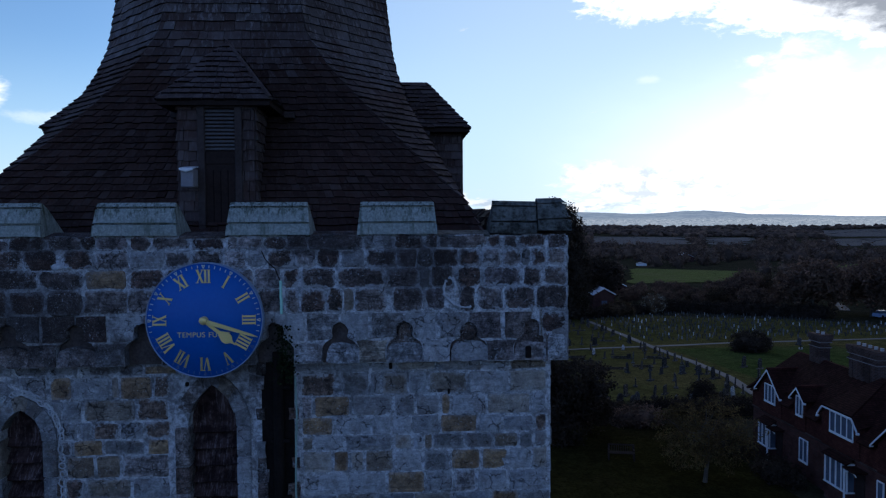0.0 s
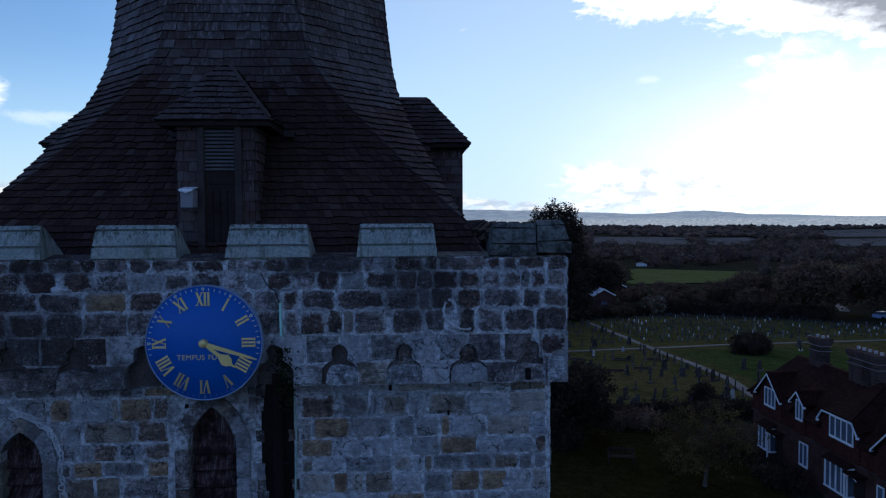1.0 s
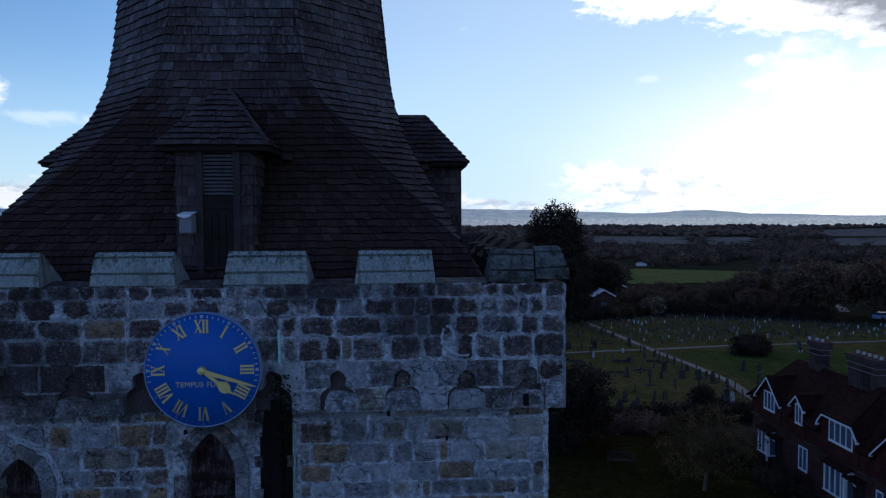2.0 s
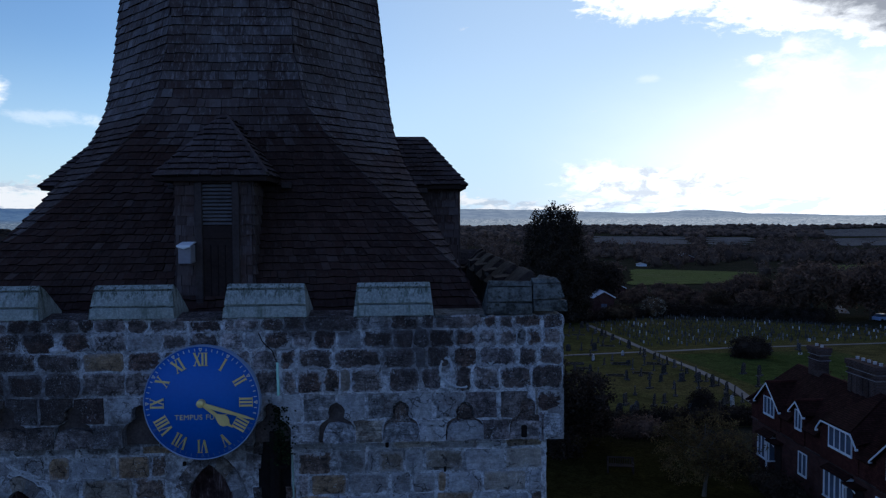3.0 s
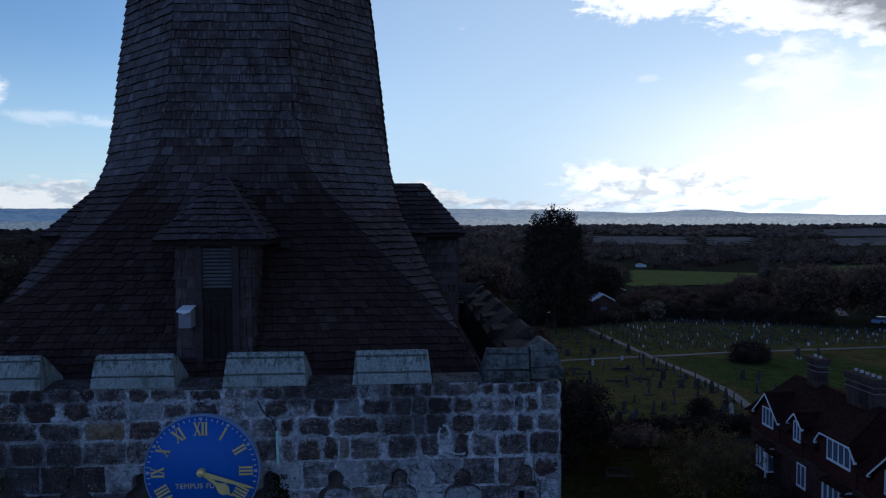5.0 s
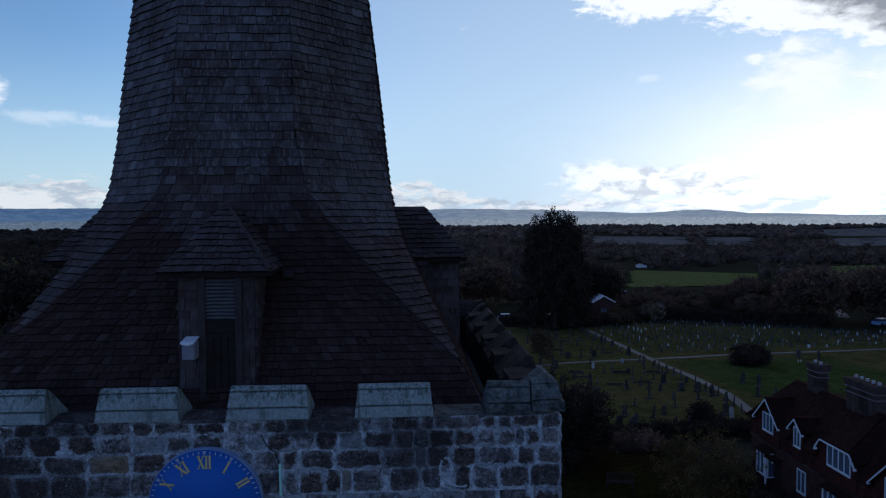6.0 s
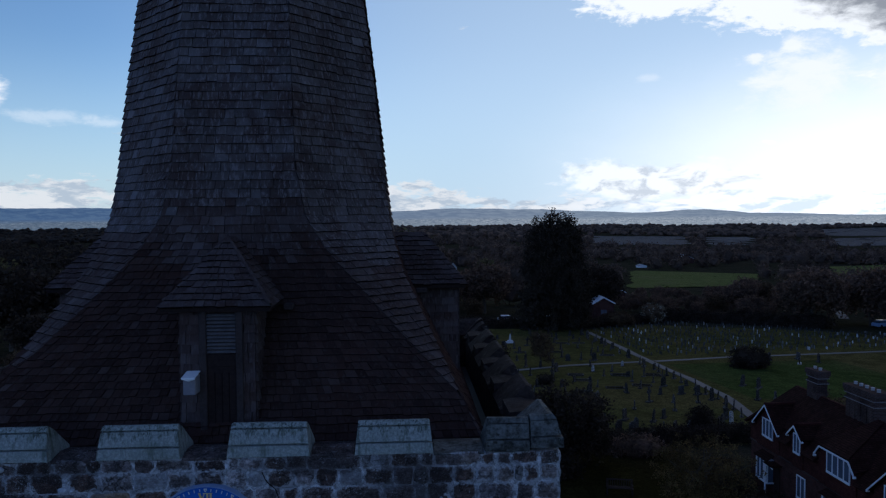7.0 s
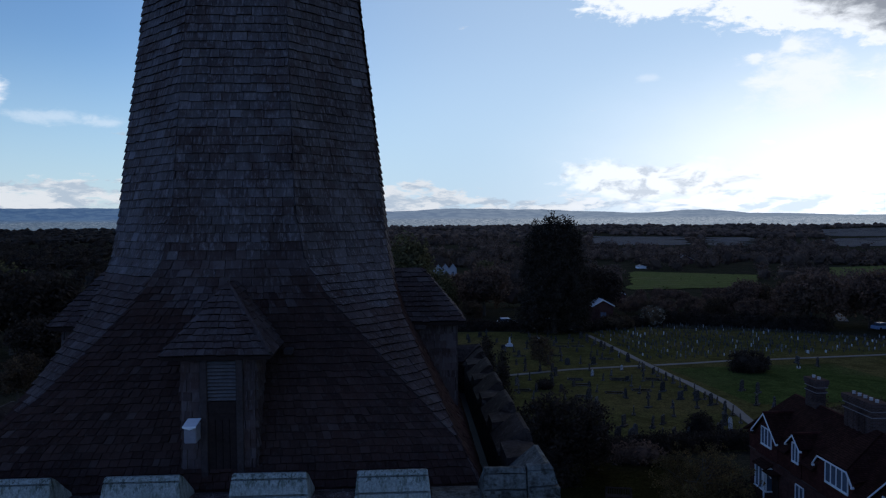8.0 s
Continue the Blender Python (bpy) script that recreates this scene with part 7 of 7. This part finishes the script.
stand(make_bush("garden_shrub", "grey-green garden shrub by the hedge", 1.9, 1.0, 0.75, M_LEAF, 2200, 0.14, 69), 19.0, 43.5, sink=0.2)
stand(make_bush("house_shrub", "dark shrub against the cottage front", 1.1, 2.2, 0.8, M_DARK_LEAF, 2600, 0.14, 71), 22.6, 37.2, sink=0.2)
stand(make_bush("house_shrub", "dark shrub against the cottage front", 0.9, 1.8, 0.6, M_DARK_LEAF, 2200, 0.14, 73), 22.9, 31.5, sink=0.2)
stand(make_bush("ridge_shrub", "twiggy shrub behind the cottages", 3.0, 2.0, 2.3, M_AUTUMN, 3200, 0.16, 75), 33.0, 43.5, sink=0.2)
stand(make_bush("ridge_shrub", "twiggy shrub behind the cottages", 2.6, 2.4, 2.6, M_AUTUMN, 3200, 0.16, 77), 37.5, 42.0, sink=0.2)
stand(make_bush("low_bush", "low round bush among the graves", 0.9, 0.8, 0.6, M_DARK_LEAF, 1200, 0.12, 79), 17.5, 70.5, sink=0.1)


def hedge(name, label, a, b, height, depth, foliage, size, seed, density=60):
    r = random.Random(seed)
    t = thing(name, label, "hedge")
    length = math.dist(a, b)
    n = max(4, int(length / 1.2))
    core, pile = bmesh.new(), Pile()
    rows = []
    nx, ny = -(b[1] - a[1]) / length, (b[0] - a[0]) / length
    for i in range(n + 1):
        x, y = a[0] + (b[0] - a[0]) * i / n, a[1] + (b[1] - a[1]) * i / n
        g = ground_z(x, y)
        h = height * (1 + 0.22 * noise.noise((x * 0.35, y * 0.35, seed)))
        dd = depth / 2 * (1 + 0.2 * noise.noise((x * 0.5, y * 0.5, seed + 9)))
        rows.append([core.verts.new((x + nx * o * dd, y + ny * o * dd, g + z * h)) for o, z in ((-1, -0.2), (-1.05, 0.5), (-0.7, 0.9), (0.7, 0.9), (1.05, 0.5), (1, -0.2))])
        for k in range(int(density * length / n / 14)):
            leaf_cards(pile, r, (x + r.uniform(-0.6, 0.6), y + r.uniform(-0.6, 0.6), g + h * 0.55), (depth * 0.55, depth * 0.55, h * 0.5), 14, size, 0.8)
    for p, q in zip(rows, rows[1:]):
        for i in range(5):
            core.faces.new((p[i], p[i + 1], q[i + 1], q[i]))
    core.faces.new(rows[0]); core.faces.new(rows[-1][::-1])
    part("hedge_body", core, foliage, t)
    put("hedge_leaves", pile.mesh("hedge_leaves", foliage), t)["kind"] = "stuff"


hedge("hedge", "dark clipped hedge between garden and churchyard", (16.5, 45.5), (31.0, 47.5), 1.2, 1.3, M_DARK_LEAF, 0.12, 5, 260)
hedge("boundary_hedge", "dark overgrown hedge behind the cemetery", (36, 128), (58, 142), 1.5, 2.0, M_DARK_LEAF, 0.26, 6, 120)
hedge("boundary_hedge", "dark overgrown hedge behind the cemetery", (58, 142), (84, 128.5), 2.2, 2.6, M_DARK_LEAF, 0.26, 7, 120)
hedge("boundary_hedge", "dark overgrown hedge behind the cemetery", (97, 121), (120, 108), 2.2, 2.6, M_DARK_LEAF, 0.26, 8, 120)
hedge("boundary_hedge", "dark overgrown hedge behind the cemetery", (-30, 128), (34, 131), 1.8, 2.2, M_DARK_LEAF, 0.24, 9, 110)
hedge("garden_hedge", "dark hedge along the garden", (8, 45), (16, 45.3), 1.3, 1.4, M_LEAF, 0.13, 10, 240)


# woods and hedgerows that run on to the horizon
FIELDS = [((138, 421), (195, 375), (139, 266), (84, 250)), ((277, 445), (345, 465), (300, 395), (212, 338)), ((-290, 518), (-262, 513), (-206, 402), (-225, 396)), ((394, 1503), (562, 1404), (372, 911), (249, 933)), ((576, 1353), (660, 1331), (452, 900), (389, 909)), ((1243, 2092), (1625, 2345), (1100, 1300), (833, 1378)), ((731, 1192), (885, 1272), (680, 870), (526, 842))]


def in_field(x, y):
    for f in FIELDS:
        sign = [(b[0] - a[0]) * (y - a[1]) - (b[1] - a[1]) * (x - a[0]) for a, b in zip(f, f[1:] + f[:1])]
        if all(s <= 0 for s in sign) or all(s >= 0 for s in sign):
            return True
    return False


def before_field(x, y):
    """True on the open ground that runs up to a field from the church side."""
    for k in (1.0, 1.04, 1.10, 1.2):
        if in_field(2 + (x - 2) * k, -7 + (y + 7) * k):
            return True
    return False


r_wood = random.Random(99)
ico = bmesh.new()
bmesh.ops.create_icosphere(ico, subdivisions=1, radius=1.0)
ico.verts.ensure_lookup_table()
ICO_V = [v.co.copy() for v in ico.verts]
ICO_F = [tuple(v.index for v in f.verts) for f in ico.faces]
ico.free()
far_wood = Pile()


def clump(x, y, h, wdt, pile=None):
    g = ground_z(x, y)
    o = Vector((r_wood.uniform(0, 50), r_wood.uniform(0, 50), 0))
    vs = []
    for v in ICO_V:
        k = 1 + 0.5 * noise.noise(v * 1.9 + o) + r_wood.uniform(-0.22, 0.22)
        vs.append((x + v.x * wdt * k, y + v.y * wdt * k, g + h * 0.48 + v.z * h * 0.5 * k))
    (pile or far_wood).add(vs, ICO_F)


# left of the church a darker leaf colour stands for the thinner haze
near_wood, unhazed_wood = Pile(), Pile()
placed = 0
while placed < 420:
    rr, az = math.sqrt(r_wood.uniform(180 ** 2, 620 ** 2)), radians(r_wood.uniform(-48, 52))
    x, y = rr * math.sin(az), rr * math.cos(az)
    if before_field(x, y) or (abs(x - 20) < 26 and 300 < y < 400) or (abs(x - 61) < 10 and y < 205) or (40 < x < 150 and y < 262 and y / x > 1.55):
        continue
    h = r_wood.uniform(5, 11) * (0.7 + 0.5 * noise.noise((x * 0.012, y * 0.012, 0)) + 0.2)
    wdt = h * r_wood.uniform(0.4, 0.62)
    g = ground_z(x, y)
    clump(x, y, h * 0.86, wdt * 0.9, unhazed_wood if x < 8 else near_wood)
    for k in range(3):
        leaf_cards(unhazed_wood if x < 8 else near_wood, r_wood, (x + r_wood.uniform(-0.5, 0.5) * wdt, y + r_wood.uniform(-0.5, 0.5) * wdt, g + h * r_wood.uniform(0.4, 0.65)), (wdt * 0.75, wdt * 0.75, h * 0.42), 98 if rr > 320 else 168, 0.95 if rr > 320 else 0.62, 0.3)
    placed += 1

placed = 0
while placed < 7500:
    u = r_wood.random()
    rr = 560 * (3250 / 560) ** u
    az = radians(r_wood.uniform(-46, 50))
    x, y = rr * math.sin(az), rr * math.cos(az)
    if in_field(x, y) or before_field(x, y):
        continue
    if noise.noise((x * 0.004, y * 0.004, 2.0)) < -0.28:
        continue
    if rr < 1300:
        if noise.noise((x * 0.011, y * 0.016, 5.0)) < -0.05 and r_wood.random() < 0.85:
            continue
        h, wdt, g = r_wood.uniform(4, 9) * (1 + 0.6 * noise.noise((x * 0.02, y * 0.02, 9.0))), r_wood.uniform(3.0, 5.5), ground_z(x, y)
        clump(x, y, h * 0.9, wdt * 0.85, unhazed_wood if x < -20 else near_wood)
        leaf_cards(unhazed_wood if x < -20 else near_wood, r_wood, (x, y, g + h * 0.5), (wdt, wdt, h * 0.5), 56, 1.25, 0.3)
        placed += 1
        continue
    clump(x, y, r_wood.uniform(6, 13) * (1.0 + (0.25 if rr > 2200 else 0)), r_wood.uniform(2.6, 5.5) * (1 + rr / 1600), unhazed_wood if x < -60 else far_wood)
    placed += 1
placed = 0
while placed < 500:
    rr = 200 * (3000 / 200) ** r_wood.random()
    az = radians(r_wood.uniform(52, 312))
    clump(rr * math.sin(az), rr * math.cos(az), r_wood.uniform(8, 15), r_wood.uniform(5, 10) * (1 + rr / 2500))
    placed += 1
tagged(put("far_woods", far_wood.mesh("far_woods", M_WOODS, False)), "dark woods and hedgerows stretching to the horizon", "woods", kind="stuff")
tagged(put("evergreen_woods", unhazed_wood.mesh("evergreen_woods", M_DARK_LEAF)), "woods beyond the churchyard, coloured darker for thinner haze", "woods", kind="stuff")
tagged(put("near_woods", near_wood.mesh("near_woods", M_WOODS)), "dark hedgerow trees and woods beyond the cemetery", "woods", kind="stuff")

# ---------------------------------------------------------------- churchyard
def stone_outline(kind, w_, h_):
    hw = w_ / 2
    if kind == 0:       # round top
        return [(-hw, -0.25), (hw, -0.25)] + [(hw * math.cos(a), h_ - hw + hw * math.sin(a)) for a in np.linspace(0, math.pi, 9)]
    if kind == 1:       # shouldered
        return [(-hw, -0.25), (hw, -0.25), (hw, h_ * 0.78), (hw * 0.7, h_ * 0.80)] + [(hw * 0.66 * math.cos(a), h_ * 0.84 + hw * 0.34 * math.sin(a)) for a in np.linspace(0.2, math.pi - 0.2, 6)] + [(-hw * 0.7, h_ * 0.80), (-hw, h_ * 0.78)]
    if kind == 2:       # pointed
        return [(-hw, -0.25), (hw, -0.25), (hw, h_ * 0.7), (hw * 0.6, h_ * 0.88), (0, h_), (-hw * 0.6, h_ * 0.88), (-hw, h_ * 0.7)]
    if kind == 3:       # cross
        a = hw * 0.28
        return [(-a, -0.25), (a, -0.25), (a, h_ * 0.58), (hw, h_ * 0.58), (hw, h_ * 0.76), (a, h_ * 0.76), (a, h_), (-a, h_), (-a, h_ * 0.76), (-hw, h_ * 0.76), (-hw, h_ * 0.58), (-a, h_ * 0.58)]
    return [(-hw, -0.25), (hw, -0.25), (hw, h_ * 0.94), (hw * 0.9, h_), (-hw * 0.9, h_), (-hw, h_ * 0.94)]


LABELS = ("round-topped weathered grey headstone leaning in the grass", "shouldered grey headstone in the churchyard grass", "pointed grey headstone in the churchyard grass", "stone cross on a stepped base in the grass", "plain square-topped grey headstone in the grass")
NAMES = ("headstone", "headstone", "headstone", "grave_cross", "headstone")
SIZES = ((0.70, 1.0), (0.74, 1.1), (0.62, 0.95), (0.60, 1.35), (0.74, 0.85))
protos = []
for k in range(5):
    t = thing(NAMES[k], LABELS[k], "gravestone", (0, 0, 0), "gravestones in the churchyard")
    bm = prism(stone_outline(k, *SIZES[k]), -0.055, 0.055)
    es = [e for e in bm.edges if e.calc_length() > 0]
    part("slab", bm, M_GRAVE, t)
    part("base", boxes((-SIZES[k][0] * 0.62, SIZES[k][0] * 0.62, -0.2, 0.2, -0.25, 0.12), bevel=0.02), M_GRAVE, t)
    protos.append(t)
r_yard = random.Random(17)
used = [False] * 5


def grave(x, y, kind=None, turn=None, scale=None):
    k = r_yard.choice((0, 0, 1, 1, 2, 3, 4, 4)) if kind is None else kind
    m = pose(x, y, ground_z(x, y) + 0.02, r_yard.uniform(-5, 5), r_yard.uniform(-4, 4), r_yard.gauss(58, 16) if turn is None else turn)
    s = r_yard.uniform(0.75, 1.2) if scale is None else scale
    if not used[k]:
        used[k] = True
        t = protos[k]
        t.matrix_basis = m
    else:
        t = copy_thing(protos[k], m)
    t.scale = (s, s, s)


# in loose rows on the near side of the cross path
for row in range(10):
    y = 50.5 + row * 3.6
    for i in range(9):
        x = 14.5 + i * 2.2 + r_yard.uniform(-0.7, 0.7)
        if r_yard.random() < 0.28 or (abs(x - 26.2) < 1.5 and abs(y - 49.5) < 2):
            continue
        if x < 32.6 - 0.0 and y < 83.5 + 0.1 * x:
            grave(x, y + r_yard.uniform(-0.8, 0.8))
# along the path
for i in range(13):
    grave(33.0 + r_yard.uniform(-0.3, 0.3), 58 + i * 2.3 + r_yard.uniform(-0.3, 0.3), r_yard.choice((0, 1, 4)), scale=None)
for i in range(16):
    grave(33.2 + r_yard.uniform(-0.5, 0.5), 91 + i * 1.9, r_yard.choice((0, 1, 4)))
for x, y, k in ((39.2, 69.5, 1), (40.4, 68.2, 0), (37.2, 62.0, 4), (36.6, 57.5, 0), (38.0, 60.0, 1), (19.1, 48.9, 1), (20.2, 48.5, 0), (24.0, 49.3, 4), (24.8, 48.7, 1), (28.6, 51.0, 1), (29.9, 52.0, 0), (30.4, 54.5, 4), (27.5, 53.6, 2), (55, 86, 1), (58.5, 87.5, 1), (57, 90, 4), (52, 88.5, 0)):
    grave(x, y, k, scale=1.25)
# beyond the cross path, towards the conifer
for row in range(9):
    y = 89 + row * 3.9
    for i in range(9):
        x = 12.5 + i * 2.2 + r_yard.uniform(-0.8, 0.8)
        if r_yard.random() < 0.36 or math.hypot(x - 19.5, y - 84) < 2:
            continue
        grave(x, y + r_yard.uniform(-1, 1))
# long rows of newer graves beyond the lawn, past counting
rows_of_graves = Pile()
for row in range(32):
    for i in range(50):
        x = 37.2 + row * 1.8 + r_yard.uniform(-0.22, 0.22)
        y = 91.5 + i * 1.05 + r_yard.uniform(-0.3, 0.3)
        if r_yard.random() < 0.2 or y > 139 - max(0, x - 60) * 0.62 or y < 91.5 + (x - 35) * 0.27:
            continue
        k = r_yard.choice((0, 0, 1, 4, 4, 2, 3))
        sc = r_yard.uniform(0.38, 0.62)
        o = [(a * sc, b * sc) for a, b in stone_outline(k, *SIZES[k])]
        g, tn = ground_z(x, y), radians(r_yard.gauss(70, 12))
        c, s_ = math.cos(tn), math.sin(tn)
        n = len(o)
        vs = [(x + a * c - d * s_, y + a * s_ + d * c, g + b) for d in (-0.06, 0.06) for a, b in o]
        rows_of_graves.add(vs, [tuple(range(n)), tuple(range(2 * n - 1, n - 1, -1))] + [(j, n + j, n + (j + 1) % n, (j + 1) % n) for j in range(n)])
tagged(put("grave_rows", rows_of_graves.mesh("grave_rows", M_GRAVES)), "long rows of small headstones on mown grass", "gravestones", kind="stuff")
# kerbed plots and a white monument
kerb_proto = thing("kerbed_grave", "low stone kerb round an old grave plot", "grave plot", (24.5, 68, ground_z(24.5, 68)), "kerbed graves", turn=82)
part("kerb", boxes((-0.5, 0.5, -1.0, -0.86, -0.2, 0.14), (-0.5, 0.5, 0.86, 1.0, -0.2, 0.14), (-0.5, -0.37, -0.86, 0.86, -0.2, 0.13), (0.37, 0.5, -0.86, 0.86, -0.2, 0.13)), M_GRAVE, kerb_proto)
part("plot", boxes((-0.37, 0.37, -0.86, 0.86, -0.2, 0.06)), M_GARDEN, kerb_proto)
for row in range(17):
    y = 52.5 + row * 3.4
    for i in range(5):
        x = 15.5 + i * 3.9 + r_yard.uniform(-1.4, 1.4)
        if r_yard.random() < 0.8 or x > 32 or abs(y - (79 + 0.28 * (x - 13))) < 1.8:
            continue
        k = copy_thing(kerb_proto, pose(x, y, ground_z(x, y), 0, 0, r_yard.gauss(82, 5)))
        k.scale = (r_yard.uniform(0.85, 1.2), r_yard.uniform(0.85, 1.1), r_yard.uniform(0.8, 1.5))
mon = thing("white_monument", "white marble memorial on a stepped base", "monument", (18.9, 108.0, ground_z(18.9, 108.0)))
mon.scale = (0.62, 0.62, 0.8)
part("steps", boxes((-1.1, 1.1, -0.7, 0.7, -0.2, 0.3), (-0.7, 0.7, -0.45, 0.45, 0.3, 0.6), bevel=0.02), M_MARBLE, mon)
part("figure_block", prism([(-0.28, 0.6), (0.28, 0.6), (0.22, 1.3), (0.08, 1.9), (-0.08, 1.9), (-0.22, 1.3)], -0.2, 0.2), M_MARBLE, mon)

# garden bench
bench = thing("garden_bench", "weathered wooden garden bench on the lawn", "bench", (15.1, 35.2, ground_z(15.1, 35.2) + 0.05), turn=-12)
for x in (-0.75, 0.75):
    for y in (-0.22, 0.22):
        part("leg", boxes((x - 0.035, x + 0.035, y - 0.035, y + 0.035, 0, 0.44 if y < 0 else 0.88)), M_OAK_DARK, bench)
    part("armrest", boxes((x - 0.04, x + 0.04, -0.28, 0.24, 0.60, 0.64)), M_OAK_DARK, bench)
for i in range(5):
    part("seat_slat", boxes((-0.8, 0.8, -0.24 + i * 0.1, -0.16 + i * 0.1, 0.43, 0.46)), M_OAK_DARK, bench)
part("top_rail", boxes((-0.8, 0.8, 0.2, 0.25, 0.82, 0.9), bevel=0.01), M_OAK_DARK, bench)
for i in range(11):
    part("back_slat", boxes((-0.68 + i * 0.136 - 0.02, -0.68 + i * 0.136 + 0.02, 0.21, 0.235, 0.46, 0.82)), M_OAK_DARK, bench)


# parked cars in the lane, far off
def car(x, y, turn, paint, label):
    t = thing("parked_car", label, "car", (x, y, ground_z(x, y) + 0.12), "cars in the lane", turn=turn)
    body = prism([(-2.1, 0.28), (2.1, 0.28), (2.12, 0.62), (1.95, 0.82), (1.1, 0.92), (-1.95, 0.95), (-2.12, 0.7)], -0.85, 0.85)
    part("car_body", body, paint, t)
    part("cabin_glass", prism([(-1.85, 0.95), (1.05, 0.92), (0.35, 1.38), (-1.45, 1.42)], -0.72, 0.72), M_GLASS, t)
    part("car_roof", prism([(-1.5, 1.40), (0.4, 1.36), (0.25, 1.46), (-1.35, 1.48)], -0.68, 0.68), paint, t)
    for wx in (-1.3, 1.3):
        for wy in (-0.78, 0.78):
            part("wheel", tube([(wx, wy - 0.1, 0.32), (wx, wy + 0.1, 0.32)], 0.32, 12), M_NEAR_BLACK, t)


car(23.0, 139.2, 4, M_WHITE, "white hatchback parked in the lane behind the churchyard")
car(97.5, 131.0, 15, M_RIM, "pale blue car parked beyond the cemetery")
car(45.2, 136.8, 30, M_WHITE, "white car parked behind the low hedge")
car(31.5, 138.0, 8, M_GREY_METAL, "grey car parked in the lane behind the churchyard")


# distant white gabled house and sheds
def far_gable(x, y, w_, d_, h_, peak, name, label, wall, roofmat, n=1):
    g = ground_z(x, y)
    t = thing(name, label, "house", (x, y, g))
    for i in range(n):
        x0 = -w_ / 2 + i * w_ / n
        x1 = x0 + w_ / n
        part("wall", prism([(x0, -0.5), (x1, -0.5), (x1, h_), ((x0 + x1) / 2, peak), (x0, h_)], 0.0, d_), wall, t)
        for a in (x0, x1):
            xm = (x0 + x1) / 2
            s = 1 if a == x0 else -1
            part("roof", prism([(a - s * 0.25, h_ - 0.1), (xm, peak + 0.05), (xm, peak + 0.28), (a - s * 0.25, h_ + 0.13)], -0.3, d_ + 0.3), roofmat, t)
        for zz in (1.0, 3.6):
            if zz + 1.2 < h_ + 0.8:
                part("window", boxes(((x0 + x1) / 2 - 0.6, (x0 + x1) / 2 + 0.6, -0.06, 0.02, zz, zz + 1.2)), M_GLASS, t)
    return t


far_gable(23.0, 375, 12.0, 8, 4.0, 6.6, "white_house", "white rendered house with three gables far beyond the trees", M_POT, M_ROOF_TILE, 3)
far_gable(60.5, 194, 8, 6, 2.4, 4.2, "pale_shed", "low shed with a pale roof behind the cemetery", M_BRICK, M_WHITE)
far_gable(44.1, 143, 4.4, 4, 3.5, 4.7, "white_shed", "shed with a white roof behind the hedge", M_BRICK, M_WHITE)
far_gable(155, 450, 5.5, 5, 1.3, 2.0, "pale_barn", "pale farm shed at the edge of the pasture", M_WHITE, M_POT)
far_gable(202, 497, 12, 9, 3.2, 6.0, "pale_barn", "pale farm shed at the edge of the pasture", M_BRICK, M_POT)
far_gable(46, 330, 9, 8, 3.2, 6.0, "brick_house", "brick house among dark trees", M_BRICK, M_ROOF_TILE)
